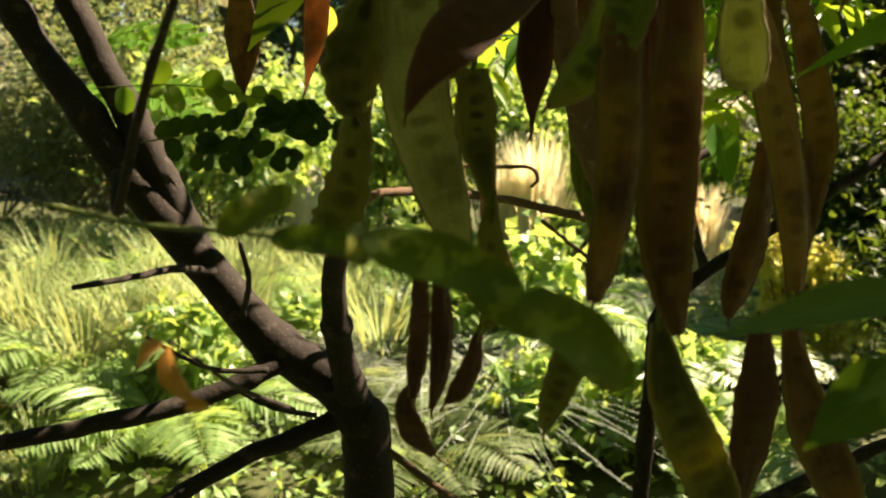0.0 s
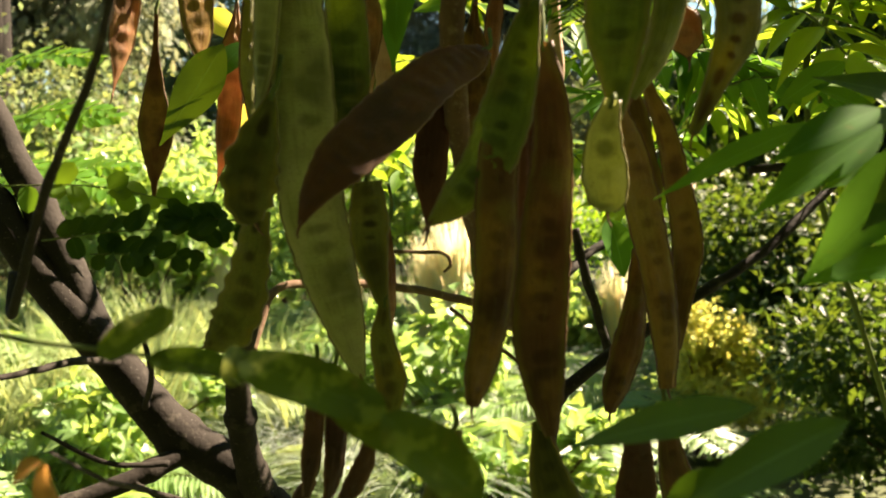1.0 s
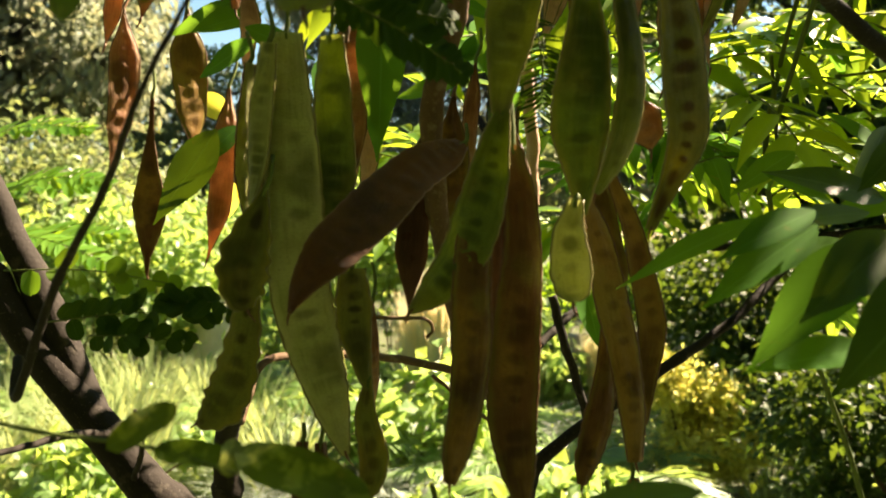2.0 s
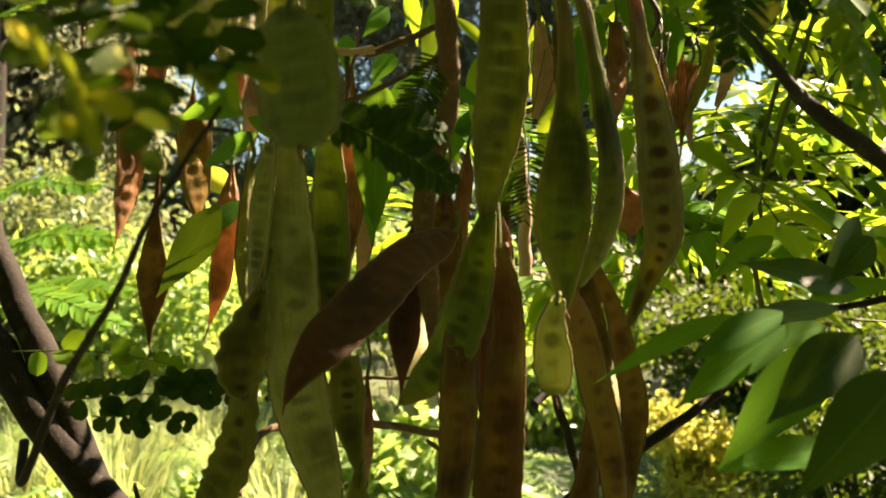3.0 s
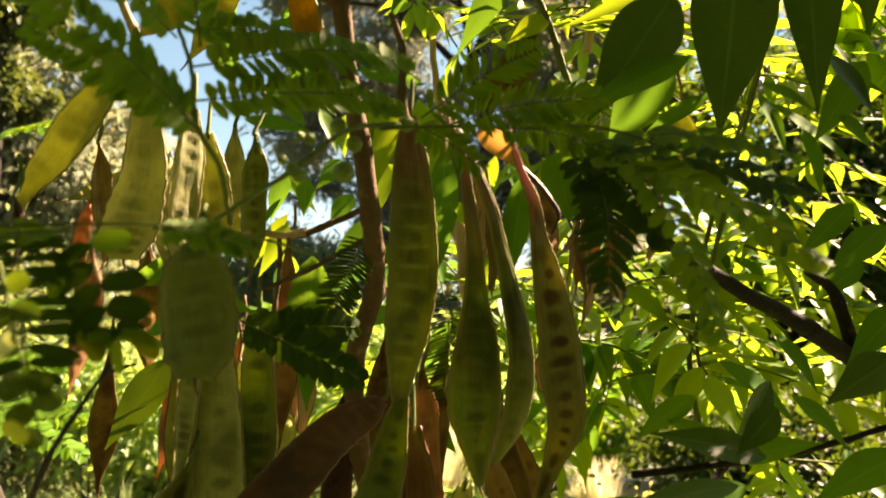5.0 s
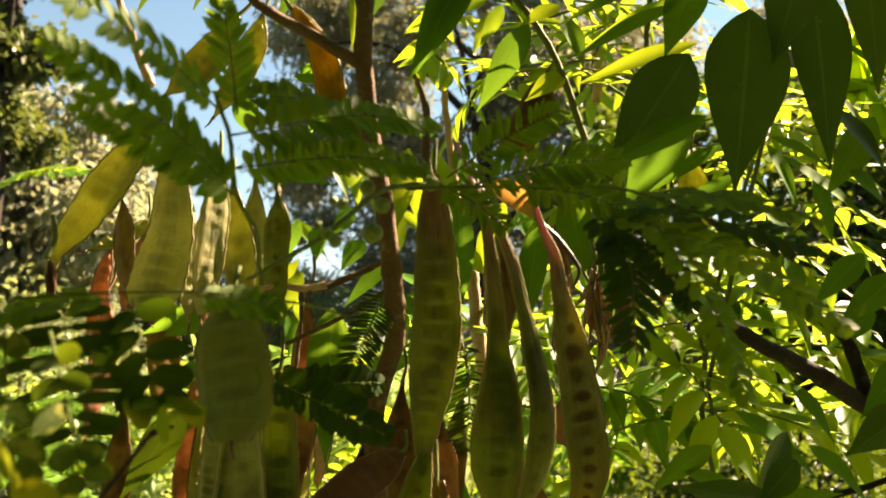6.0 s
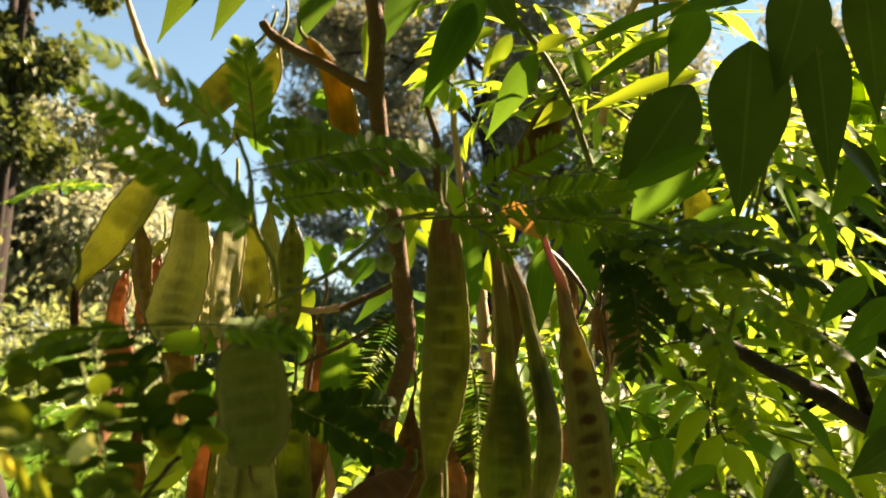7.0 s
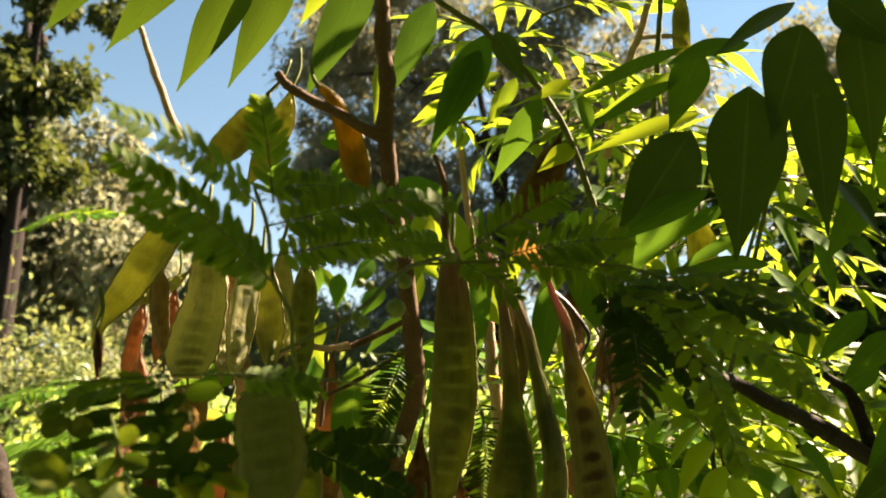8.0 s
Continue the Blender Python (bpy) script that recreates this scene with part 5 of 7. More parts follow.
pod_along([(-0.063, 0.296, 1.615), (-0.071, 0.294, 1.602), (-0.081, 0.293, 1.585), (-0.092, 0.291, 1.565), (-0.101, 0.29, 1.549), (-0.102, 0.288, 1.535)], [0.0041, 0.0176, 0.0234, 0.0192, 0.0081, 0.0023], M_POD_STRAW, "folded straw-green pod curving aside", face=-15, seeds=9)
pod((-0.096, 0.27, 1.545), (-0.093, 0.27, 1.518), 0.0037, M_POD_DARK, "black dry pod tail", seeds=3, bow=0.06)
pod_along([(-0.059, 0.325, 1.62), (-0.056, 0.323, 1.593), (-0.055, 0.321, 1.57), (-0.058, 0.319, 1.55), (-0.06, 0.317, 1.535), (-0.06, 0.315, 1.523)], [0.0095, 0.0176, 0.0244, 0.0286, 0.0285, 0.0136], M_POD_GREY, "grey-green hanging pod with a broad end", face=4, seeds=10)
pod_along([(-0.035, 0.335, 1.61), (-0.035, 0.335, 1.584), (-0.037, 0.335, 1.557), (-0.038, 0.335, 1.536), (-0.039, 0.335, 1.526)], [0.0064, 0.0174, 0.018, 0.0129, 0.0039], M_POD_GREY, "grey-green pod turned half edgewise", face=25, seeds=11, swell=0.0003)
pod_along([(-0.029, 0.35, 1.601), (-0.025, 0.35, 1.577), (-0.022, 0.35, 1.554), (-0.02, 0.35, 1.534)], [0.0053, 0.0173, 0.0193, 0.0067], M_POD_STRAW, "yellow-brown translucent pod with dark seeds", face=0, seeds=6)
pod_along([(-0.003, 0.21, 1.517), (-0.002, 0.207, 1.508), (-0.0, 0.204, 1.497), (0.002, 0.201, 1.486), (0.003, 0.198, 1.475), (0.003, 0.195, 1.466)], [0.007, 0.0241, 0.029, 0.029, 0.0261, 0.0131], M_POD_NETTED, "broad pale green immature pod with netted veins", face=0, seeds=7, swell=0.0006)
pod((-0.006, 0.37, 1.609), (-0.004, 0.37, 1.521), 0.0164, M_POD_GREEN, "dark olive pod in the upper cluster", seeds=11, face=-20)
pod((-0.026, 0.42, 1.628), (-0.018, 0.42, 1.54), 0.0151, M_POD_STRAW, "straw pod lit from behind", seeds=9, face=25)
pod((-0.061, 0.37, 1.613), (-0.052, 0.37, 1.523), 0.0156, M_POD_GREY, "olive pod half hidden behind another", seeds=11, face=30)
pod((-0.112, 0.42, 1.613), (-0.1, 0.42, 1.538), 0.0149, M_POD_TAN, "tan pod behind the folded one", seeds=9, face=-25)
pod_along([(-0.001, 0.338, 1.712), (0.012, 0.34, 1.698), (0.021, 0.343, 1.679), (0.026, 0.345, 1.66), (0.031, 0.348, 1.645), (0.033, 0.35, 1.635)], [0.0026, 0.0098, 0.0164, 0.0184, 0.0099, 0.0027], M_POD_AMBER, "orange translucent pod on the side branch", face=0, seeds=8)
pod((-0.112, 0.52, 1.623), (-0.159, 0.5, 1.588), 0.0118, M_POD_STRAW, "bright yellow thin pod lying aslant", seeds=8, bow=0.05, group='dry pods at the back')
pod((-0.146, 0.52, 1.6), (-0.159, 0.52, 1.525), 0.0118, M_POD_ORANGE, "thin orange pod lit by the sun", seeds=9, group='dry pods at the back')
pod((-0.123, 0.52, 1.61), (-0.135, 0.52, 1.544), 0.0137, M_POD_ORANGE, "thin red-orange pod lit by the sun", seeds=9, group='dry pods at the back')
pod((-0.075, 0.5, 1.624), (-0.074, 0.5, 1.548), 0.0152, M_POD_ORANGE, "red and straw dry pod behind leaves", seeds=9, group='dry pods at the back')
pod((0.178, 0.435, 1.722), (0.139, 0.435, 1.65), 0.0249, M_POD_BROWN, "red-brown pod lit from behind", seeds=8, bow=0.06)
pod((0.312, 0.5, 1.683), (0.313, 0.5, 1.607), 0.0277, M_POD_STRAW, "yellow and orange drying pod", seeds=7, group='dry pods at the back')
pod((0.229, 0.5, 1.595), (0.223, 0.5, 1.532), 0.016, M_POD_ORANGE, "dry orange pod split open", seeds=7, face=40, group='dry pods at the back')
pod((0.349, 0.6, 1.964), (0.346, 0.6, 1.829), 0.0187, M_POD_STRAW, "thin straw-coloured pod high on a twig", seeds=9, group='dry pods at the back')
pod((-0.018, 0.36, 1.72), (-0.045, 0.36, 1.646), 0.0162, M_POD_STRAW, "narrow straw-coloured pod below the branch", seeds=9, bow=0.04)
pod((-0.032, 0.35, 1.709), (-0.072, 0.35, 1.655), 0.0216, M_POD_STRAW, "straw-coloured pod slanting below the branch", seeds=9, bow=0.05)
pod_along([(-0.009, 0.36, 1.294), (-0.009, 0.36, 1.269), (-0.011, 0.36, 1.247), (-0.013, 0.36, 1.229)], [0.0051, 0.0087, 0.0087, 0.0031], M_POD_DARK, "dark hanging pod end", seeds=9, hang=0.5)
pod_along([(0.0, 0.365, 1.292), (0.001, 0.365, 1.265), (0.0, 0.365, 1.24), (-0.004, 0.365, 1.222)], [0.0052, 0.0104, 0.0094, 0.0026], M_POD_DARK, "dark brown dry pod with a narrow end", seeds=9, face=20, hang=0.5)
pod_along([(-0.011, 0.37, 1.234), (-0.017, 0.37, 1.222), (-0.013, 0.37, 1.208), (-0.003, 0.37, 1.196)], [0.0042, 0.0095, 0.0132, 0.0032], M_POD_DARK, "black curled dry pod", seeds=6, face=-15, hang=0.5)
pod_along([(0.018, 0.36, 1.261), (0.015, 0.36, 1.246), (0.009, 0.36, 1.233), (0.003, 0.36, 1.227)], [0.0031, 0.0092, 0.0097, 0.0021], M_POD_DARK, "small dark pod curving aside", seeds=6, hang=0.5)
pod_along([(0.052, 0.292, 1.283), (0.05, 0.292, 1.267), (0.045, 0.292, 1.252), (0.042, 0.292, 1.242)], [0.0063, 0.0133, 0.0108, 0.0029], M_POD_SPOT, "olive pod with a yellow tip", seeds=7, hang=0.5)
pod_along([(0.094, 0.33, 1.275), (0.1, 0.33, 1.247), (0.111, 0.33, 1.221), (0.123, 0.33, 1.196), (0.133, 0.33, 1.173)], [0.0061, 0.0184, 0.024, 0.0212, 0.0038], M_POD_SPOT, "olive-brown broad pod low on the cluster", seeds=11, hang=0.5)
pod_along([(0.151, 0.365, 1.26), (0.152, 0.365, 1.23), (0.15, 0.365, 1.201), (0.147, 0.365, 1.171)], [0.0104, 0.0203, 0.0187, 0.0052], M_POD_DARK, "dark brown dry pod in shade", seeds=11, hang=0.5)
pod_along([(0.166, 0.37, 1.27), (0.172, 0.37, 1.239), (0.182, 0.37, 1.211), (0.197, 0.37, 1.181), (0.212, 0.37, 1.154)], [0.0063, 0.0158, 0.0242, 0.0221, 0.0042], M_POD_BROWN, "brown dry pod at the cluster edge", seeds=13, hang=0.5)
pod((0.099, 0.4, 1.473), (0.104, 0.4, 1.361), 0.0208, M_POD_ORANGE, "orange-brown pod glowing between green ones", seeds=13)
pod((0.181, 0.42, 1.486), (0.187, 0.41, 1.45), 0.0214, M_POD_ORANGE, "short orange-brown pod behind the cluster", seeds=4)
pod((0.149, 0.4, 1.446), (0.17, 0.4, 1.357), 0.0209, M_POD_TAN, "tan pod with a pale seam", seeds=11, bow=-0.04)
pod((0.127, 0.514, 1.492), (0.111, 0.514, 1.331), 0.0219, M_POD_BROWN, "dark dry pod deep in the hanging cluster", face=13, seeds=10, bow=-0.039, group='pods deep in the cluster')
pod((0.075, 0.518, 1.441), (0.098, 0.518, 1.278), 0.0239, M_POD_GREEN, "old brown pod deep in the hanging cluster", face=-2, seeds=11, bow=-0.003, group='pods deep in the cluster')
pod((0.079, 0.493, 1.498), (0.087, 0.493, 1.349), 0.0253, M_POD_BROWN, "shaded pod hanging behind the others", face=15, seeds=12, bow=-0.02, group='pods deep in the cluster')
pod((0.106, 0.52, 1.467), (0.095, 0.52, 1.346), 0.0219, M_POD_BROWN, "shaded pod hanging behind the others", face=-29, seeds=14, bow=-0.032, group='pods deep in the cluster')
pod((0.096, 0.45, 1.447), (0.101, 0.45, 1.321), 0.0184, M_POD_DARK, "shaded pod hanging behind the others", face=-19, seeds=11, bow=0.032, group='pods deep in the cluster')
pod((-0.047, 0.513, 1.497), (-0.058, 0.513, 1.383), 0.0166, M_POD_ORANGE, "sunlit dry pod at the back of the cluster", face=9, seeds=12, bow=0.025, group='dry pods at the back')
pod((-0.054, 0.578, 1.461), (-0.034, 0.578, 1.344), 0.0138, M_POD_BROWN, "sunlit dry pod at the back of the cluster", face=20, seeds=10, bow=0.057, group='dry pods at the back')
pod((0.095, 0.506, 1.523), (0.089, 0.506, 1.418), 0.0122, M_POD_ORANGE, "dry orange pod glimpsed between the others", face=16, seeds=7, bow=-0.02, group='dry pods at the back')
pod((-0.042, 0.605, 1.503), (-0.056, 0.605, 1.366), 0.014, M_POD_ORANGE, "sunlit dry pod at the back of the cluster", face=-1, seeds=12, bow=-0.015, group='dry pods at the back')
pod((-0.039, 0.576, 1.477), (-0.021, 0.576, 1.392), 0.0168, M_POD_STRAW, "dry orange pod glimpsed between the others", face=-24, seeds=11, bow=-0.032, group='dry pods at the back')
pod((-0.039, 0.518, 1.468), (-0.031, 0.518, 1.398), 0.0131, M_POD_BROWN, "dry orange pod glimpsed between the others", face=-42, seeds=12, bow=-0.001, group='dry pods at the back')
pod((0.006, 0.6, 1.479), (0.003, 0.6, 1.373), 0.0179, M_POD_STRAW, "sunlit dry pod at the back of the cluster", face=30, seeds=10, bow=-0.044, group='dry pods at the back')
pod((0.203, 0.42, 1.572), (0.195, 0.42, 1.524), 0.0095, M_POD_PAPER, "papery split dry pod, pinkish and curled", face=50, seeds=6, bow=0.07, shoulder=0.4, neck=0.3, beak=0.4, group='dry pods at the back')
pod((0.206, 0.42, 1.57), (0.209, 0.42, 1.521), 0.0106, M_POD_BROWN, "papery split dry pod, pinkish and curled", face=50, seeds=6, bow=-0.06, shoulder=0.4, neck=0.3, beak=0.4, group='dry pods at the back')
pod((0.202, 0.42, 1.562), (0.19, 0.42, 1.546), 0.0048, M_POD_PAPER, "papery split dry pod, pinkish and curled", face=-40, seeds=6, bow=0.07, shoulder=0.4, neck=0.3, beak=0.4, group='dry pods at the back')
pod((0.208, 0.42, 1.563), (0.212, 0.42, 1.528), 0.0064, M_POD_PAPER, "papery split dry pod, pinkish and curled", face=-40, seeds=6, bow=-0.06, shoulder=0.4, neck=0.3, beak=0.4, group='dry pods at the back')
pod((0.223, 0.5, 1.597), (0.23, 0.5, 1.525), 0.0072, M_POD_ORANGE, "papery split dry pod in the sun", face=37, seeds=7, bow=-0.011, group='dry pods at the back')
pod((0.249, 0.5, 1.603), (0.251, 0.5, 1.519), 0.0072, M_POD_ORANGE, "papery split dry pod in the sun", face=11, seeds=7, bow=0.012, group='dry pods at the back')
pod((0.265, 0.5, 1.586), (0.261, 0.5, 1.519), 0.0072, M_POD_PAPER, "papery split dry pod in the sun", face=-48, seeds=7, bow=-0.075, group='dry pods at the back')
pod((0.239, 0.5, 1.581), (0.226, 0.5, 1.502), 0.0072, M_POD_PAPER, "papery split dry pod in the sun", face=-1, seeds=7, bow=0.07, group='dry pods at the back')

pod_along([(0.144, 0.5, 1.611), (0.148, 0.5, 1.576), (0.143, 0.5, 1.542)], [0.0059, 0.0168, 0.0051], M_POD_PAPER, "pinkish papery dry pod in the sun", face=-20, seeds=8, turn=30, group="dry pods at the back")
pod_along([(0.15, 0.47, 1.601), (0.156, 0.47, 1.564), (0.153, 0.47, 1.527)], [0.0053, 0.0152, 0.0046], M_POD_BROWN, "red-brown dry pod behind the green ones", face=10, seeds=8, turn=30, group="dry pods at the back")
pod_along([(0.195, 0.48, 1.607), (0.197, 0.48, 1.564), (0.19, 0.48, 1.522)], [0.0084, 0.0240, 0.0072], M_POD_ORANGE, "broad red-brown dry pod in the sun", face=15, seeds=8, turn=30, group="dry pods at the back")
pod_along([(0.24, 0.5, 1.607), (0.24, 0.5, 1.579), (0.232, 0.5, 1.552)], [0.0065, 0.0184, 0.0055], M_POD_PAPER, "pinkish papery dry pod in the sun", face=5, seeds=8, turn=30, group="dry pods at the back")
pod_along([(0.267, 0.52, 1.592), (0.262, 0.52, 1.564), (0.248, 0.52, 1.535)], [0.0084, 0.0241, 0.0072], M_POD_TAN, "tan dry pod among yellow leaves", face=0, seeds=8, turn=30, group="dry pods at the back")
pod_along([(0.275, 0.5, 1.608), (0.267, 0.5, 1.573), (0.251, 0.5, 1.538)], [0.0031, 0.0088, 0.0026], M_POD_STRAW, "thin straw pod lit by the sun", face=-13, seeds=8, turn=30, group="dry pods at the back")
pod_along([(0.305, 0.54, 1.622), (0.305, 0.54, 1.592), (0.296, 0.54, 1.563)], [0.0060, 0.0172, 0.0051], M_POD_PAPER, "papery dry pod in the sun", face=15, seeds=8, turn=30, group="dry pods at the back")
pod_along([(0.152, 0.5, 1.594), (0.151, 0.5, 1.567), (0.142, 0.5, 1.54)], [0.0058, 0.0166, 0.0050], M_POD_PAPER, "papery split dry pod in the sun", face=5, seeds=8, turn=30, group="dry pods at the back")
pod_along([(0.22, 0.47, 1.583), (0.228, 0.47, 1.561), (0.229, 0.47, 1.54)], [0.0039, 0.0110, 0.0033], M_POD_ORANGE, "orange dry pod lit by the sun", face=-20, seeds=8, turn=30, group="dry pods at the back")
pod_along([(0.215, 0.47, 1.568), (0.223, 0.47, 1.548), (0.222, 0.47, 1.527)], [0.0022, 0.0063, 0.0019], M_POD_PAPER, "papery split dry pod in the sun", face=20, seeds=8, turn=30, group="dry pods at the back")
pod_along([(-0.069, 0.45, 1.583), (-0.06, 0.45, 1.559), (-0.06, 0.45, 1.535)], [0.0042, 0.0121, 0.0036], M_POD_ORANGE, "red dry pod behind the pale ones", face=-3, seeds=8, turn=30, group="dry pods at the back")
pod_along([(-0.059, 0.47, 1.562), (-0.054, 0.47, 1.533), (-0.056, 0.47, 1.505)], [0.0050, 0.0142, 0.0043], M_POD_PAPER, "pinkish papery dry pod in the sun", face=-23, seeds=8, turn=30, group="dry pods at the back")
pod_along([(0.016, 0.5, 1.483), (0.022, 0.5, 1.453), (0.019, 0.5, 1.422)], [0.0049, 0.0141, 0.0042], M_POD_PAPER, "pinkish papery dry pod in the sun", face=-25, seeds=8, turn=30, group="dry pods at the back")
pod_along([(0.005, 0.55, 1.506), (0.011, 0.55, 1.469), (0.009, 0.55, 1.432)], [0.0046, 0.0131, 0.0039], M_POD_PAPER, "pinkish papery dry pod in the sun", face=-13, seeds=8, turn=30, group="dry pods at the back")

# dark leaves behind the cluster
leaf(pod_tree, (-0.049, 0.487, 1.543), (-0.089, 0.464, 1.528), 0.0215, (0.25, -0.8, 0.54), shape='oval', curl=0.14)
leaf(pod_tree, (-0.052, 0.437, 1.521), (-0.009, 0.447, 1.506), 0.0169, (0.45, -0.8, 0.09), shape='lance', curl=0.09)
leaf(pod_tree, (-0.006, 0.44, 1.71), (0.033, 0.429, 1.7), 0.0172, (-0.22, -0.8, 0.59), shape='lance', curl=0.05)
leaf(pod_tree, (-0.002, 0.494, 1.594), (-0.031, 0.523, 1.562), 0.0142, (-0.44, -0.8, 0.62), shape='lance', curl=0.05)
leaf(pod_tree, (-0.06, 0.484, 1.55), (-0.114, 0.497, 1.527), 0.016, (0.3, -0.8, 0.07), shape='lance', curl=0.02)
leaf(pod_tree, (-0.003, 0.44, 1.716), (0.032, 0.434, 1.702), 0.0157, (-0.45, -0.8, 0.03), shape='oval', curl=0.05)
leaf(pod_tree, (-0.042, 0.492, 1.622), (-0.083, 0.475, 1.582), 0.0137, (0.04, -0.8, 0.39), shape='lance', curl=0.16)
leaf(pod_tree, (-0.038, 0.476, 1.743), (-0.062, 0.506, 1.701), 0.0198, (-0.36, -0.8, 0.39), shape='lance', curl=0.25)
leaf(pod_tree, (0.018, 0.408, 1.684), (0.02, 0.404, 1.651), 0.0172, (-0.25, -0.8, 0.05), shape='oval', curl=0.01)
leaf(pod_tree, (-0.013, 0.437, 1.662), (0.021, 0.426, 1.635), 0.0197, (0.06, -0.8, 0.72), shape='oval', curl=0.17)
leaf(pod_tree, (0.057, 0.466, 1.555), (0.109, 0.478, 1.545), 0.0162, (0.31, -0.8, 0.31), shape='oval', curl=0.1)
leaf(pod_tree, (0.015, 0.45, 1.703), (0.002, 0.452, 1.674), 0.0204, (-0.47, -0.8, 0.1), shape='oval', curl=0.25)
leaf(pod_tree, (0.053, 0.495, 1.698), (0.099, 0.473, 1.686), 0.0161, (-0.14, -0.8, 0.13), shape='oval', curl=0.22)
leaf(pod_tree, (-0.036, 0.417, 1.6), (-0.048, 0.443, 1.568), 0.0197, (-0.38, -0.8, 0.25), shape='oval', curl=0.14)
leaf(pod_tree, (-0.041, 0.403, 1.505), (-0.079, 0.426, 1.489), 0.0152, (-0.28, -0.8, 0.22), shape='oval', curl=0.09)
leaf(pod_tree, (0.027, 0.424, 1.689), (0.005, 0.418, 1.663), 0.0194, (-0.22, -0.8, 0.74), shape='lance', curl=0.14)
leaf(pod_tree, (-0.039, 0.462, 1.598), (-0.027, 0.473, 1.572), 0.0193, (0.01, -0.8, 0.4), shape='lance', curl=0.13)
leaf(pod_tree, (-0.032, 0.496, 1.655), (0.022, 0.478, 1.644), 0.0168, (-0.47, -0.8, 0.62), shape='lance', curl=0.09)
leaf(pod_tree, (0.2, 0.472, 1.693), (0.254, 0.482, 1.676), 0.0243, (0.4, -0.8, 0.55), shape='oval', curl=0.14)
leaf(pod_tree, (-0.042, 0.434, 1.695), (-0.036, 0.462, 1.667), 0.0194, (-0.12, -0.8, 0.6), shape='oval', curl=0.27)
leaf(pod_tree, (0.118, 0.535, 1.462), (0.101, 0.548, 1.414), 0.0192, (0.39, -0.8, 0.17), shape='lance', curl=0.24)
leaf(pod_tree, (0.205, 0.653, 1.53), (0.252, 0.634, 1.503), 0.0266, (0.07, -0.8, 0.5), shape='lance', curl=0.13)
leaf(pod_tree, (0.104, 0.546, 1.427), (0.126, 0.555, 1.377), 0.0231, (0.23, -0.8, 0.05), shape='lance', curl=0.04)
leaf(pod_tree, (0.088, 0.547, 1.514), (0.042, 0.571, 1.505), 0.0259, (0.12, -0.8, 0.64), shape='oval', curl=0.0)
leaf(pod_tree, (0.142, 0.567, 1.512), (0.102, 0.572, 1.465), 0.021, (-0.18, -0.8, 0.62), shape='oval', curl=0.21)
leaf(pod_tree, (-0.046, 0.549, 1.511), (-0.081, 0.56, 1.475), 0.0236, (-0.42, -0.8, 0.32), shape='lance', curl=0.11)
leaf(pod_tree, (-0.041, 0.572, 1.424), (-0.064, 0.6, 1.374), 0.027, (-0.43, -0.8, 0.61), shape='lance', curl=0.0)
leaf(pod_tree, (0.206, 0.625, 1.355), (0.218, 0.604, 1.311), 0.0283, (0.14, -0.8, 0.61), shape='oval', curl=0.17)
leaf(pod_tree, (0.015, 0.639, 1.473), (-0.026, 0.634, 1.467), 0.0202, (0.17, -0.8, 0.06), shape='lance', curl=0.29)
leaf(pod_tree, (0.1, 0.545, 1.455), (0.134, 0.53, 1.405), 0.02, (-0.37, -0.8, 0.07), shape='oval', curl=0.11)
leaf(pod_tree, (-0.078, 0.584, 1.482), (-0.11, 0.557, 1.445), 0.0179, (0.47, -0.8, 0.35), shape='lance', curl=0.16)
leaf(pod_tree, (0.08, 0.5, 1.679), (0.065, 0.48, 1.598), 0.0255, (0.1, -0.85, 0.35), shape='lance', curl=0.17, material=M_LEAF_LANCE)
leaf(pod_tree, (0.1, 0.52, 1.685), (0.122, 0.5, 1.596), 0.0256, (-0.17, -0.85, 0.27), shape='lance', curl=0.19, material=M_LEAF_LANCE)
leaf(pod_tree, (0.075, 0.54, 1.639), (0.063, 0.52, 1.578), 0.0225, (0.19, -0.85, 0.43), shape='lance', curl=0.14, material=M_LEAF_LANCE)
leaf(pod_tree, (0.117, 0.46, 1.626), (0.113, 0.44, 1.529), 0.0253, (0.24, -0.85, 0.11), shape='oval', curl=0.21, material=M_LEAF_BIG)
leaf(pod_tree, (0.142, 0.47, 1.647), (0.176, 0.45, 1.615), 0.0205, (-0.2, -0.85, 0.24), shape='oval', curl=0.11, material=M_LEAF_DRY)
leaf(pod_tree, (0.177, 0.47, 1.612), (0.162, 0.45, 1.537), 0.0227, (-0.19, -0.85, 0.43), shape='oval', curl=0.07, material=M_LEAF_BIG)
leaf(pod_tree, (0.196, 0.45, 1.626), (0.202, 0.43, 1.574), 0.0309, (-0.08, -0.85, 0.26), shape='oval', curl=0.09, material=M_LEAF_BIG)
leaf(pod_tree, (0.228, 0.46, 1.609), (0.212, 0.44, 1.547), 0.0241, (-0.22, -0.85, 0.25), shape='oval', curl=0.05, material=M_LEAF_BIG)
leaf(pod_tree, (0.167, 0.56, 1.589), (0.158, 0.54, 1.52), 0.0233, (0.08, -0.85, 0.41), shape='lance', curl=0.2, material=M_LEAF_LANCE)
leaf(pod_tree, (0.109, 0.55, 1.6), (0.1, 0.53, 1.536), 0.0201, (-0.25, -0.85, 0.37), shape='lance', curl=0.06, material=M_LEAF_LANCE)
leaf(pod_tree, (0.227, 0.55, 1.546), (0.21, 0.53, 1.497), 0.0184, (-0.05, -0.85, 0.16), shape='lance', curl=0.18, material=M_LEAF_LANCE)
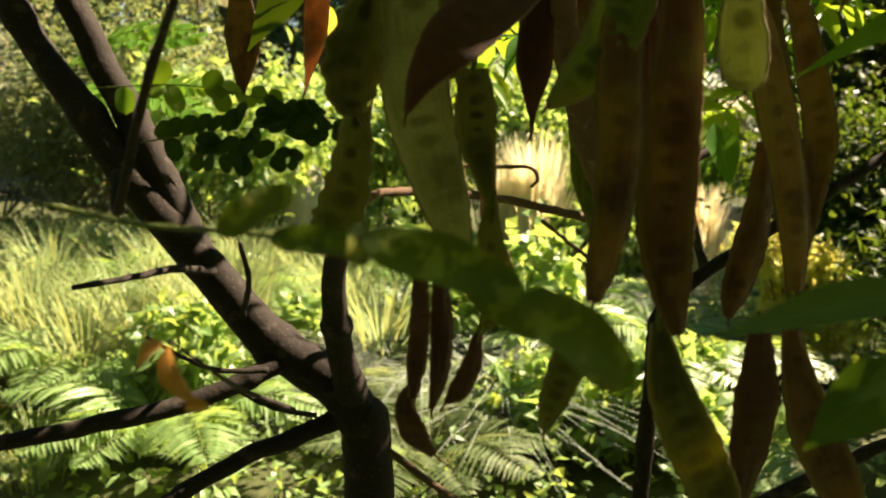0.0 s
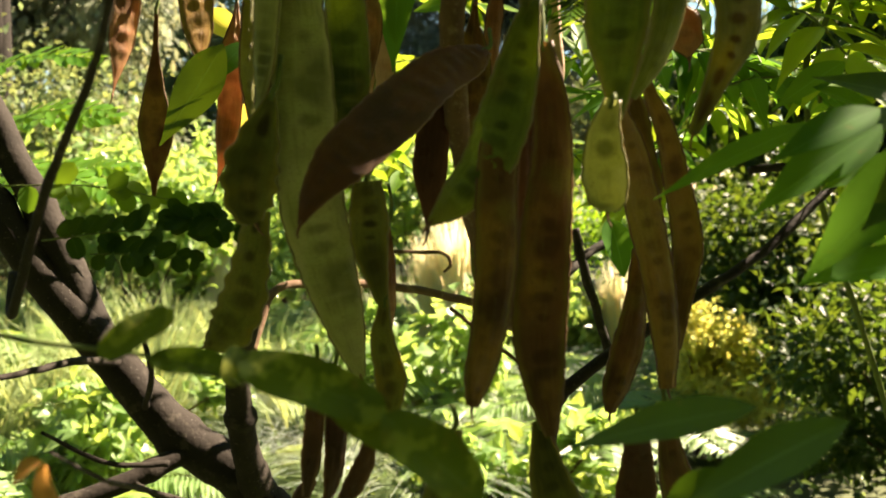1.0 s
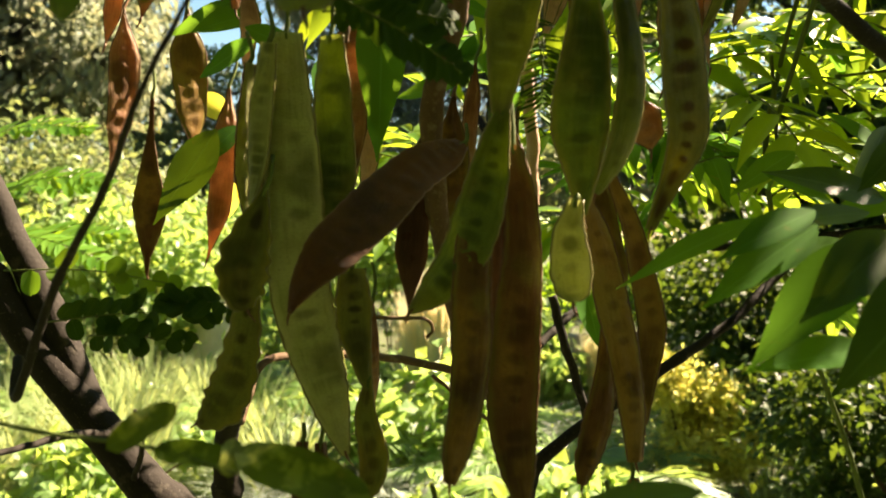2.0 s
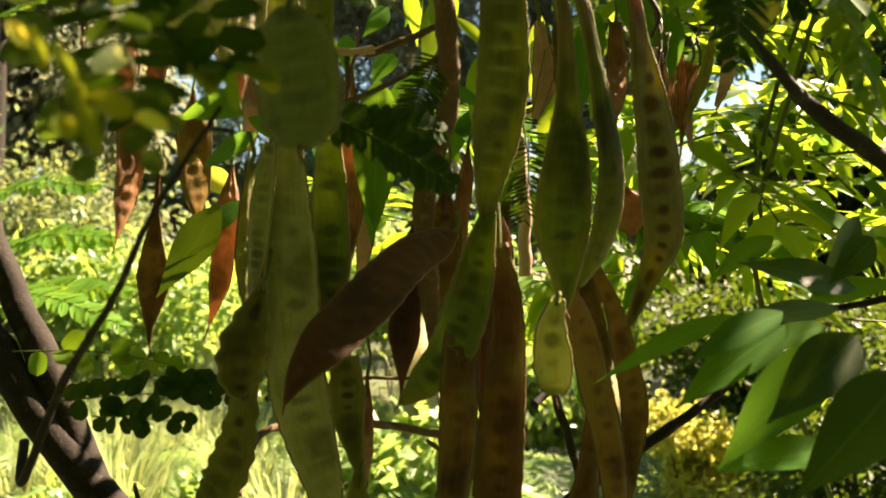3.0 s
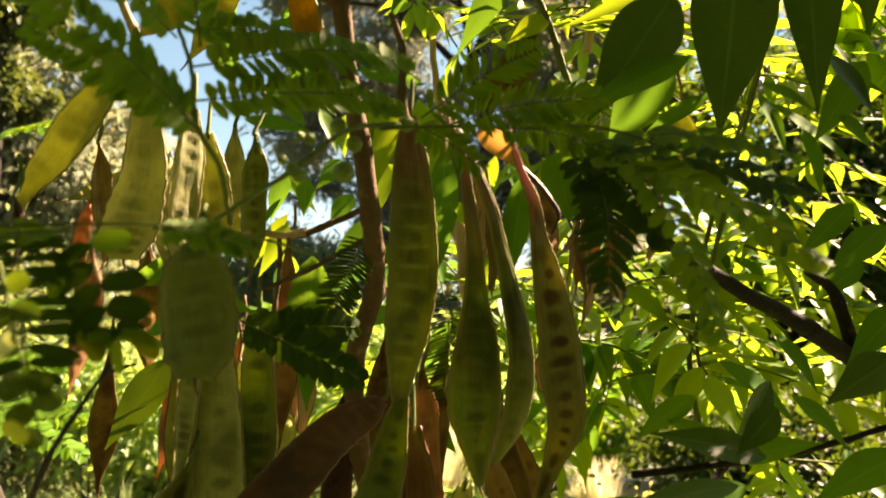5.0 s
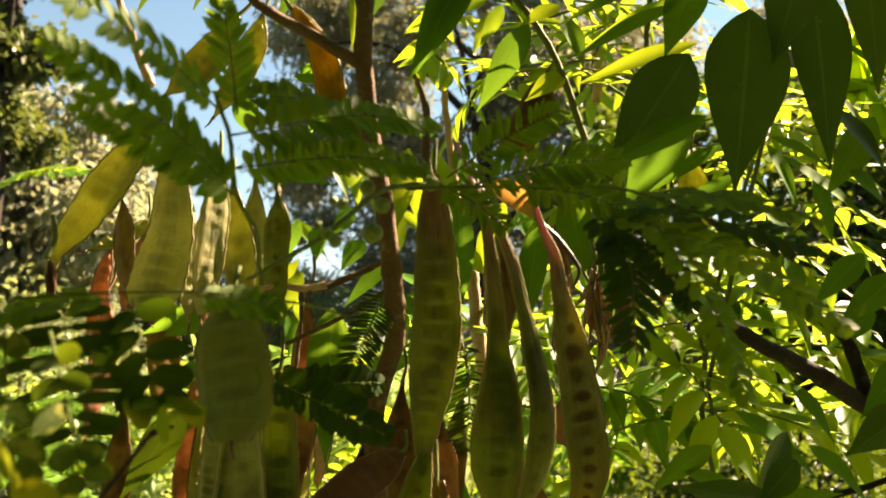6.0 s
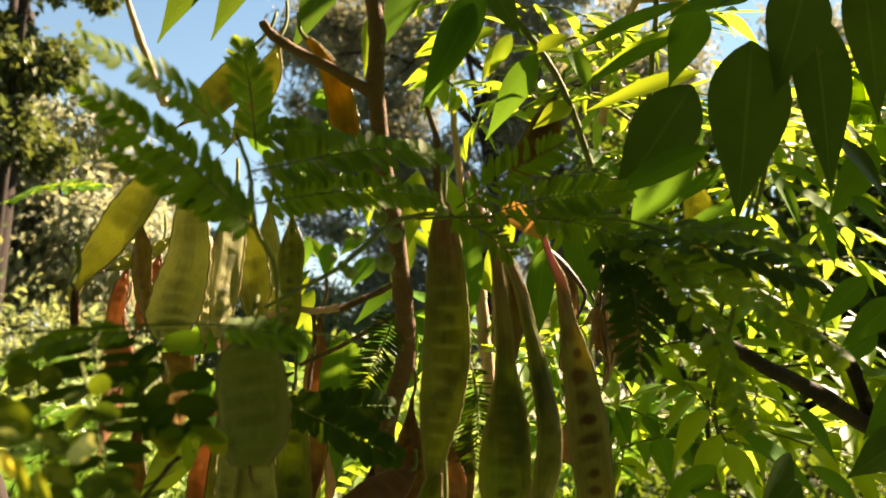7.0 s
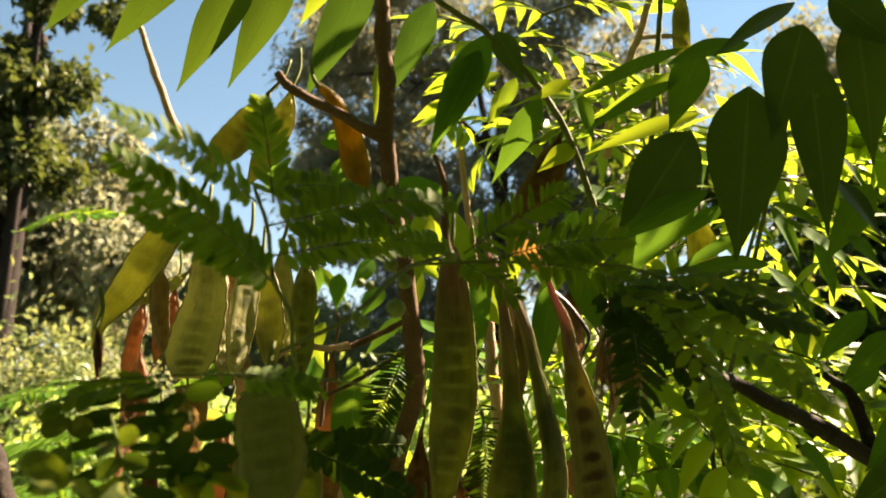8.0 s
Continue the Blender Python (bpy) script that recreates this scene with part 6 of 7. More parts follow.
leaf(pod_tree, (0.052, 0.5, 1.68), (0.059, 0.48, 1.613), 0.0238, (0.15, -0.85, 0.3), shape='lance', curl=0.11, material=M_LEAF_LANCE)
leaf(pod_tree, (0.036, 0.635, 1.662), (0.017, 0.615, 1.631), 0.0189, (0.32, -0.8, 0.14), shape='lance', curl=0.16, material=M_LEAF_BIG)
leaf(pod_tree, (0.07, 0.642, 1.611), (0.029, 0.622, 1.568), 0.0181, (-0.27, -0.8, 0.13), shape='lance', curl=0.08, material=M_LEAF_BIG)
leaf(pod_tree, (-0.027, 0.797, 1.639), (-0.066, 0.777, 1.584), 0.019, (-0.22, -0.8, 0.5), shape='lance', curl=0.23, material=M_LEAF_LANCE)
leaf(pod_tree, (0.1, 0.685, 1.672), (0.142, 0.665, 1.634), 0.0151, (-0.07, -0.8, 0.55), shape='lance', curl=0.22, material=M_LEAF_LANCE)
leaf(pod_tree, (-0.038, 0.827, 1.693), (0.006, 0.807, 1.646), 0.019, (0.06, -0.8, 0.55), shape='lance', curl=0.09, material=M_LEAF_LANCE)
leaf(pod_tree, (0.106, 0.829, 1.756), (0.107, 0.809, 1.688), 0.0246, (-0.24, -0.8, 0.13), shape='lance', curl=0.09, material=M_LEAF_LANCE)
leaf(pod_tree, (0.073, 0.835, 1.753), (0.058, 0.815, 1.707), 0.0213, (0.15, -0.8, 0.53), shape='lance', curl=0.2, material=M_LEAF_BIG)
leaf(pod_tree, (0.109, 0.63, 1.571), (0.088, 0.61, 1.516), 0.0159, (0.09, -0.8, 0.12), shape='lance', curl=0.12, material=M_LEAF_BIG)
leaf(pod_tree, (0.045, 0.772, 1.659), (0.021, 0.752, 1.622), 0.0265, (-0.11, -0.8, 0.21), shape='lance', curl=0.09, material=M_LEAF_BIG)
leaf(pod_tree, (0.079, 0.752, 1.689), (0.112, 0.732, 1.662), 0.0188, (-0.18, -0.8, 0.51), shape='lance', curl=0.11, material=M_LEAF_LANCE)
leaf(pod_tree, (-0.007, 0.606, 1.595), (-0.028, 0.586, 1.547), 0.0177, (0.17, -0.8, 0.22), shape='lance', curl=0.2, material=M_LEAF_LANCE)
leaf(pod_tree, (0.063, 0.79, 1.75), (0.065, 0.77, 1.672), 0.0237, (-0.29, -0.8, 0.25), shape='lance', curl=0.19, material=M_LEAF_LANCE)
leaf(pod_tree, (-0.03, 0.802, 1.595), (-0.007, 0.782, 1.555), 0.018, (-0.28, -0.8, 0.12), shape='lance', curl=0.14, material=M_LEAF_LANCE)
leaf(pod_tree, (0.004, 0.8, 1.766), (0.03, 0.78, 1.708), 0.0206, (0.37, -0.8, 0.47), shape='lance', curl=0.11, material=M_LEAF_LANCE)
leaf(pod_tree, (-0.027, 0.776, 1.678), (-0.046, 0.756, 1.628), 0.0266, (-0.26, -0.8, 0.46), shape='lance', curl=0.2, material=M_LEAF_BIG)
leaf(pod_tree, (0.039, 0.612, 1.698), (0.039, 0.592, 1.655), 0.0198, (-0.33, -0.8, 0.49), shape='lance', curl=0.09, material=M_LEAF_LANCE)
leaf(pod_tree, (-0.004, 0.748, 1.669), (-0.004, 0.728, 1.625), 0.0221, (0.07, -0.8, 0.23), shape='lance', curl=0.06, material=M_LEAF_BIG)
leaf(pod_tree, (-0.032, 0.822, 1.588), (-0.031, 0.802, 1.531), 0.0232, (0.33, -0.8, 0.13), shape='lance', curl=0.18, material=M_LEAF_BIG)
leaf(pod_tree, (0.234, 0.656, 1.725), (0.253, 0.636, 1.691), 0.0201, (-0.35, -0.8, 0.54), shape='lance', curl=0.2, material=M_LEAF_BIG)
leaf(pod_tree, (0.228, 0.82, 1.712), (0.259, 0.8, 1.648), 0.0268, (0.1, -0.8, 0.54), shape='lance', curl=0.06, material=M_LEAF_BIG)
leaf(pod_tree, (0.148, 0.702, 1.737), (0.14, 0.682, 1.692), 0.016, (0.2, -0.8, 0.14), shape='lance', curl=0.06, material=M_LEAF_BIG)
leaf(pod_tree, (0.174, 0.606, 1.637), (0.151, 0.586, 1.597), 0.021, (-0.39, -0.8, 0.58), shape='lance', curl=0.17, material=M_LEAF_LANCE)
leaf(pod_tree, (0.228, 0.627, 1.598), (0.234, 0.607, 1.559), 0.0214, (-0.25, -0.8, 0.21), shape='lance', curl=0.07, material=M_LEAF_LANCE)
leaf(pod_tree, (0.137, 0.621, 1.622), (0.157, 0.601, 1.596), 0.0198, (-0.24, -0.8, 0.54), shape='lance', curl=0.07, material=M_LEAF_LANCE)
leaf(pod_tree, (0.159, 0.649, 1.647), (0.164, 0.629, 1.585), 0.0146, (-0.32, -0.8, 0.5), shape='lance', curl=0.06, material=M_LEAF_LANCE)
leaf(pod_tree, (0.212, 0.819, 1.722), (0.193, 0.799, 1.653), 0.0194, (-0.37, -0.8, 0.19), shape='lance', curl=0.12, material=M_LEAF_LANCE)

# broad leaves of the cluster and of the front sprays
leaf(pod_tree, (-0.091, 0.56, 1.476), (-0.134, 0.555, 1.403), 0.034, (0.6, -0.8, 0.06), shape='lance', curl=0.04, fold=0.08, material=M_LEAF_SHADED)
leaf(pod_tree, (-0.117, 0.62, 1.511), (-0.089, 0.62, 1.49), 0.0224, (0, -0.9, 0.3), material=M_LEAF_YELLOW, shape='oval')
leaf(pod_tree, (-0.087, 0.6, 1.441), (-0.096, 0.6, 1.406), 0.024, (0, -0.9, 0.3), material=M_LEAF_YELLOW, shape='oval')
leaf(pod_tree, (0.027, 0.42, 1.515), (0.027, 0.42, 1.441), 0.0247, (0, -1, 0.2))
leaf(pod_tree, (0.029, 0.4, 1.539), (0.028, 0.4, 1.452), 0.03, (0, -1, 0.2), shape='oval', material=M_LEAF_BIG)
branch(pod_tree, "stem", [(-0.128, 0.25, 1.335), (-0.088, 0.235, 1.33), (-0.048, 0.215, 1.33), (-0.015, 0.2, 1.325)], 0.0009, 0.0006, M_STALK_GREEN, "", knots=False)
leaf(pod_tree, (-0.037, 0.215, 1.343), (-0.056, 0.205, 1.332), 0.0101, (0.1, -0.8, 0.6), shape='oblong', curl=0.06, material=M_LEAF_MOTTLED, wavy=0.14)
leaf(pod_tree, (-0.043, 0.21, 1.33), (-0.018, 0.205, 1.329), 0.0087, (0.0, -0.8, 0.6), shape='oblong', curl=0.06, material=M_LEAF_MOTTLED, wavy=0.14)
leaf(pod_tree, (-0.017, 0.204, 1.335), (-0.018, 0.2, 1.324), 0.0072, (0.5, -0.8, 0.3), shape='oblong', curl=0.06, material=M_LEAF_MOTTLED, wavy=0.1)
leaf(pod_tree, (-0.017, 0.203, 1.331), (0.026, 0.192, 1.32), 0.0151, (0.1, -0.75, 0.6), shape='oblong', curl=0.08, material=M_LEAF_MOTTLED, wavy=0.16)
leaf(pod_tree, (0.01, 0.2, 1.319), (0.033, 0.195, 1.307), 0.0099, (-0.2, -0.8, 0.5), shape='oblong', curl=0.08, material=M_LEAF_MOTTLED, wavy=0.14)
leaf(pod_tree, (0.024, 0.19, 1.319), (0.051, 0.178, 1.3), 0.0162, (0.15, -0.75, 0.6), shape='oblong', curl=0.08, material=M_LEAF_MOTTLED, wavy=0.18)
leaf(pod_tree, (0.128, 0.19, 1.321), (0.076, 0.21, 1.306), 0.0163, (0.15, -0.55, 0.8), shape='lance', material=M_LEAF_SHADED)
leaf(pod_tree, (0.142, 0.17, 1.323), (0.102, 0.19, 1.292), 0.0168, (0.15, -0.6, 0.8), shape='lance', material=M_LEAF_SHADED)
leaf(pod_tree, (0.209, 0.27, 1.406), (0.152, 0.25, 1.376), 0.0225, (0.25, -0.5, 0.85))
leaf(pod_tree, (0.227, 0.26, 1.4), (0.166, 0.24, 1.353), 0.0286, (0.25, -0.5, 0.85))
leaf(pod_tree, (0.259, 0.25, 1.381), (0.203, 0.24, 1.348), 0.0283, (0.25, -0.5, 0.85))
leaf(pod_tree, (0.199, 0.3, 1.409), (0.131, 0.3, 1.381), 0.0158, (0.2, -0.5, 0.85))
leaf(pod_tree, (0.218, 0.24, 1.359), (0.164, 0.24, 1.353), 0.0204, (0.2, -0.5, 0.85))
leaf(pod_tree, (0.208, 0.27, 1.412), (0.157, 0.25, 1.394), 0.0177, (0.25, -0.5, 0.85))
leaf(pod_tree, (0.128, 0.2, 1.299), (0.1, 0.2, 1.274), 0.0194, (0.2, -0.6, 0.8), material=M_LEAF_SHADED)
leaf(pod_tree, (-0.07, 0.205, 1.301), (-0.064, 0.2, 1.283), 0.0089, (-0.5, -0.8, 0.2), material=M_LEAF_DRY, shape='oval', curl=0.25, fold=0.9, label='curled dry orange-brown leaf')
leaf(pod_tree, (-0.072, 0.207, 1.301), (-0.078, 0.2, 1.298), 0.0061, (-0.3, -0.7, 0.6), material=M_LEAF_DRY, shape='oval', curl=0.3, fold=0.7, label='curled dry orange-brown leaf')
leaf(pod_tree, (-0.065, 0.2, 1.285), (-0.058, 0.2, 1.286), 0.0046, (-0.3, -0.7, 0.6), material=M_LEAF_DRY, shape='oval', curl=0.3, fold=0.7, label='curled dry orange-brown leaf')
branch(pod_tree, "twig", [(-0.1, 0.5, 1.169), (-0.108, 0.42, 1.21), (-0.086, 0.3, 1.26), (-0.083, 0.24, 1.292)], 0.00185, 0.00055, M_BARK, "")
branch(pod_tree, "twig", [(-0.089, 0.52, 1.157), (-0.115, 0.5, 1.171), (-0.137, 0.5, 1.183)], 0.00195, 0.0015, M_BARK, "")
branch(pod_tree, "twig", [(-0.116, 0.5, 1.196), (-0.148, 0.48, 1.204), (-0.179, 0.46, 1.23)], 0.0022, 0.001, M_BARK, "")
branch(pod_tree, "twig", [(-0.165, 0.56, 1.25), (-0.172, 0.5, 1.264), (-0.183, 0.46, 1.267), (-0.201, 0.42, 1.269)], 0.00325, 0.0015, M_BARK, "")
branch(pod_tree, "twig", [(-0.145, 0.55, 1.22), (-0.126, 0.5, 1.255), (-0.125, 0.48, 1.284)], 0.0024, 0.0014, M_BARK, "")
leaf(bright_shrub, (0.258, 0.31, 1.413), (0.19, 0.29, 1.409), 0.0159, (0.3, -0.6, 0.75), curl=0.12, material=M_LEAF_SHADED)
leaf(bright_shrub, (0.236, 0.26, 1.403), (0.188, 0.24, 1.371), 0.0268, (0.3, -0.6, 0.75), curl=0.12, material=M_LEAF_SHADED)
leaf(bright_shrub, (0.275, 0.25, 1.384), (0.22, 0.23, 1.37), 0.0209, (0.3, -0.6, 0.75), curl=0.12, material=M_LEAF_SHADED)
leaf(bright_shrub, (0.237, 0.23, 1.39), (0.184, 0.21, 1.348), 0.0306, (0.35, -0.6, 0.7), curl=0.12, material=M_LEAF_SHADED)
leaf(bright_shrub, (0.319, 0.39, 1.466), (0.287, 0.37, 1.421), 0.0218, (0.4, -0.85, 0.2), curl=0.12, material=M_LEAF_SHADED)
leaf(bright_shrub, (0.334, 0.42, 1.668), (0.355, 0.41, 1.619), 0.0207, (0.25, -0.7, 0.6), curl=0.12)
leaf(bright_shrub, (0.331, 0.4, 1.653), (0.408, 0.39, 1.601), 0.0223, (0.25, -0.7, 0.6), curl=0.12)
leaf(bright_shrub, (0.367, 0.42, 1.643), (0.378, 0.41, 1.593), 0.0206, (0.25, -0.7, 0.6), curl=0.12)
leaf(bright_shrub, (0.337, 0.44, 1.625), (0.378, 0.43, 1.58), 0.0194, (0.25, -0.7, 0.6), curl=0.12)
leaf(bright_shrub, (0.412, 0.45, 1.695), (0.456, 0.44, 1.68), 0.0205, (0.25, -0.7, 0.6), curl=0.12)
leaf(bright_shrub, (0.41, 0.45, 1.723), (0.435, 0.44, 1.681), 0.0134, (0.25, -0.7, 0.6), curl=0.12)
leaf(bright_shrub, (0.39, 0.42, 1.753), (0.437, 0.41, 1.719), 0.0216, (0.25, -0.7, 0.6), curl=0.12)
leaf(bright_shrub, (0.33, 0.45, 1.654), (0.262, 0.44, 1.62), 0.0129, (0.25, -0.7, 0.6), curl=0.12)
leaf(bright_shrub, (0.329, 0.46, 1.634), (0.258, 0.45, 1.61), 0.0122, (0.25, -0.7, 0.6), curl=0.12)
leaf(bright_shrub, (0.318, 0.46, 1.679), (0.255, 0.45, 1.64), 0.015, (0.25, -0.7, 0.6), curl=0.12)
leaf(bright_shrub, (0.401, 0.42, 1.589), (0.356, 0.41, 1.552), 0.0202, (0.25, -0.7, 0.6), curl=0.12)
leaf(bright_shrub, (0.363, 0.46, 1.595), (0.374, 0.45, 1.557), 0.0259, (0.25, -0.7, 0.6), curl=0.12)
leaf(bright_shrub, (0.311, 0.4, 1.603), (0.285, 0.39, 1.592), 0.0117, (0.25, -0.7, 0.6), curl=0.12)
leaf(bright_shrub, (0.425, 0.42, 1.574), (0.373, 0.41, 1.539), 0.0242, (0.25, -0.7, 0.6), curl=0.12)
leaf(bright_shrub, (0.432, 0.46, 1.553), (0.387, 0.45, 1.525), 0.0189, (0.25, -0.7, 0.6), curl=0.12)
leaf(bright_shrub, (0.299, 0.42, 1.478), (0.355, 0.405, 1.44), 0.0276, (0.2, -0.6, 0.75), curl=0.15)
leaf(bright_shrub, (0.432, 0.42, 1.48), (0.368, 0.405, 1.457), 0.0265, (0.2, -0.6, 0.75), curl=0.15)
leaf(bright_shrub, (0.262, 0.42, 1.439), (0.314, 0.405, 1.42), 0.022, (0.2, -0.6, 0.75), curl=0.15)
leaf(bright_shrub, (0.299, 0.41, 1.414), (0.357, 0.395, 1.434), 0.0232, (0.2, -0.6, 0.75), curl=0.15)
leaf(bright_shrub, (0.413, 0.4, 1.421), (0.341, 0.385, 1.397), 0.0286, (0.2, -0.6, 0.75), curl=0.15)
leaf(bright_shrub, (0.344, 0.43, 1.498), (0.372, 0.415, 1.46), 0.023, (0.2, -0.6, 0.75), curl=0.15)
leaf(bright_shrub, (0.434, 0.42, 1.519), (0.381, 0.405, 1.479), 0.0252, (0.2, -0.6, 0.75), curl=0.15)
leaf(bright_shrub, (0.286, 0.43, 1.455), (0.238, 0.415, 1.43), 0.0187, (0.2, -0.6, 0.75), curl=0.15)
leaf(bright_shrub, (0.349, 0.42, 1.456), (0.386, 0.405, 1.424), 0.0261, (0.2, -0.6, 0.75), curl=0.15)
leaf(bright_shrub, (0.31, 0.41, 1.399), (0.259, 0.395, 1.387), 0.0214, (0.2, -0.6, 0.75), curl=0.15)
leaf(pod_tree, (-0.055, 0.105, 1.488), (-0.041, 0.1, 1.48), 0.009, (0.1, -0.85, 0.4), shape='oblong', curl=0.08, material=M_LEAF_MOTTLED, wavy=0.12)
leaf(pod_tree, (-0.047, 0.1, 1.475), (-0.042, 0.096, 1.469), 0.0029, (0.1, -0.85, 0.4), shape='oblong', curl=0.08, material=M_LEAF_YELLOW, wavy=0.12)
leaf(pod_tree, (-0.043, 0.1, 1.474), (-0.038, 0.096, 1.464), 0.0031, (0.1, -0.85, 0.4), shape='oblong', curl=0.08, material=M_LEAF_PALE, wavy=0.12)
leaf(pod_tree, (-0.038, 0.1, 1.471), (-0.032, 0.096, 1.461), 0.0029, (0.1, -0.85, 0.4), shape='oblong', curl=0.08, material=M_LEAF_PALE, wavy=0.12)
leaf(pod_tree, (-0.033, 0.1, 1.463), (-0.027, 0.096, 1.447), 0.0033, (0.1, -0.85, 0.4), shape='oblong', curl=0.08, material=M_LEAF_PALE, wavy=0.12)
leaf(pod_tree, (-0.037, 0.1, 1.456), (-0.032, 0.096, 1.451), 0.0045, (0.1, -0.85, 0.4), shape='oblong', curl=0.08, material=M_LEAF_PALE, wavy=0.12)
leaf(pod_tree, (-0.031, 0.1, 1.46), (-0.021, 0.096, 1.456), 0.0062, (0.1, -0.85, 0.4), shape='oblong', curl=0.08, material=M_LEAF_PALE, wavy=0.12)
leaf(pod_tree, (-0.021, 0.1, 1.457), (-0.014, 0.096, 1.453), 0.0038, (0.1, -0.85, 0.4), shape='oblong', curl=0.08, material=M_LEAF_YELLOW, wavy=0.12)
leaf(pod_tree, (-0.022, 0.15, 1.481), (-0.014, 0.146, 1.472), 0.0062, (0.1, -0.85, 0.4), shape='oblong', curl=0.08, material=M_LEAF_PALE, wavy=0.12)
leaf(pod_tree, (-0.007, 0.15, 1.481), (0.002, 0.146, 1.473), 0.0059, (0.1, -0.85, 0.4), shape='oblong', curl=0.08, material=M_LEAF_PALE, wavy=0.12)
pinna(pod_tree, (-0.061, 0.15, 1.506), (-0.047, 0.14, 1.446), (0.2, -0.95, 0.3), 6, 0.0137, 0.0072, True, seed=1, wild=0.6, material=M_LEAF_MOTTLED)
pinna(pod_tree, (-0.043, 0.14, 1.5), (-0.022, 0.13, 1.447), (0.2, -0.95, 0.3), 6, 0.0116, 0.0066, True, seed=2, wild=0.6, material=M_LEAF_MOTTLED)

# feathered leaves
pinna(pod_tree, (-0.006, 0.175, 1.585), (-0.045, 0.115, 1.598), (0.1, -0.93, 0.25), 18, 0.0099, 0.0038, False, seed=3)
pinna(pod_tree, (0.003, 0.175, 1.553), (-0.047, 0.125, 1.586), (0.1, -0.93, 0.25), 20, 0.011, 0.004, False, seed=4)
pinna(pod_tree, (0.003, 0.18, 1.553), (-0.045, 0.15, 1.575), (0.1, -0.93, 0.25), 18, 0.0109, 0.0038, False, seed=5)
# this pinna takes the brighter lance-leaf colour so that it looks sunlit
pinna(pod_tree, (-0.003, 0.2, 1.592), (-0.012, 0.2, 1.64), (0.25, -0.95, 0.1), 16, 0.0125, 0.0030, False, seed=6, angle=55, material=M_LEAF_LANCE)
pinna(pod_tree, (-0.009, 0.2, 1.598), (0.036, 0.23, 1.607), (0, -0.9, 0.4), 18, 0.0117, 0.0049, False, seed=7)
pinna(pod_tree, (-0.003, 0.185, 1.578), (0.079, 0.25, 1.61), (0, -0.97, 0.2), 26, 0.0133, 0.0052, False, seed=8)
pinna(pod_tree, (-0.003, 0.185, 1.565), (0.077, 0.255, 1.589), (0, -0.97, 0.2), 26, 0.0117, 0.0051, False, seed=9)
branch(pod_tree, "leaf_stalk", [(-0.012, 0.2, 1.6), (-0.003, 0.187, 1.578), (0.002, 0.178, 1.555), (0.007, 0.2, 1.544), (0.005, 0.24, 1.53)], 0.0008, 0.0011, M_STALK_GREEN, "", knots=False)
branch(pod_tree, "leaf_stalk", [(-0.076, 0.15, 1.509), (-0.045, 0.155, 1.513), (-0.022, 0.16, 1.515), (-0.004, 0.165, 1.516), (0.026, 0.19, 1.516), (0.043, 0.22, 1.515)], 0.0004, 0.0006, M_STALK_GREEN, "", knots=False)
pinna(pod_tree, (-0.0459, 0.156, 1.5113), (-0.0353, 0.15, 1.464), (0.2, -0.95, 0.2), 10, 0.0182, 0.0040, True, seed=70, angle=92, material=M_LEAFLET_SHADED)
pinna(pod_tree, (-0.0254, 0.158, 1.5127), (-0.0119, 0.151, 1.478), (-0.1, -0.95, 0.3), 5, 0.0152, 0.0074, True, seed=71, angle=78, material=M_LEAFLET_SHADED)
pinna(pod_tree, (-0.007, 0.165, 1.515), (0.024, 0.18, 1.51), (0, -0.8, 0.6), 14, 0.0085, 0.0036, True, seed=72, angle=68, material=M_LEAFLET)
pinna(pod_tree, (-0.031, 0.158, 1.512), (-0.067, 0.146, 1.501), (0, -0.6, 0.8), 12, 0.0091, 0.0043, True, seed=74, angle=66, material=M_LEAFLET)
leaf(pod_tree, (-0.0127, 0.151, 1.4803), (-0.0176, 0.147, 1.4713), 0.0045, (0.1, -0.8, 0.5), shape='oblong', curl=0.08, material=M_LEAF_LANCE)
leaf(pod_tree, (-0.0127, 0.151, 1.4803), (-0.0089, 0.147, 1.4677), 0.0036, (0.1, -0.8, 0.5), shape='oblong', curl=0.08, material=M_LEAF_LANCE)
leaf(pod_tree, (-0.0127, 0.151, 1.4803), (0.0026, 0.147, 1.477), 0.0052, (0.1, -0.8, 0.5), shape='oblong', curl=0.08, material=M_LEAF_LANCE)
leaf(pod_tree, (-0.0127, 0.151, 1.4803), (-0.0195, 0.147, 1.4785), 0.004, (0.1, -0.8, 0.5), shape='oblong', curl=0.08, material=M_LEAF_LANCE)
pinna(pod_tree, (0.007, 0.26, 1.491), (0.062, 0.28, 1.465), (-0.1, -0.95, 0.15), 14, 0.0122, 0.0056, False, seed=16, material=M_LEAFLET_SHADED)
pinna(pod_tree, (0.004, 0.27, 1.486), (0.059, 0.29, 1.49), (-0.1, -0.95, 0.15), 14, 0.0114, 0.0052, False, seed=17, material=M_LEAFLET_SHADED)
pinna(pod_tree, (0.062, 0.365, 1.548), (0.041, 0.36, 1.497), (0.1, -1, 0.1), 22, 0.0138, 0.0015, False, seed=18, angle=75, material=M_LEAFLET_SHADED)
pinna(pod_tree, (0.058, 0.37, 1.537), (0.04, 0.365, 1.492), (0.1, -1, 0.1), 22, 0.0120, 0.0015, False, seed=19, angle=75, material=M_LEAFLET_SHADED)
pinna(pod_tree, (0.108, 0.37, 1.518), (0.114, 0.37, 1.469), (0.1, -1, 0.1), 17, 0.0136, 0.0014, False, seed=20, angle=80, material=M_LEAFLET_SHADED)
pinna(pod_tree, (0.111, 0.36, 1.502), (0.109, 0.36, 1.455), (0.1, -1, 0.1), 18, 0.0147, 0.0014, False, seed=21, angle=75, material=M_LEAFLET_SHADED)
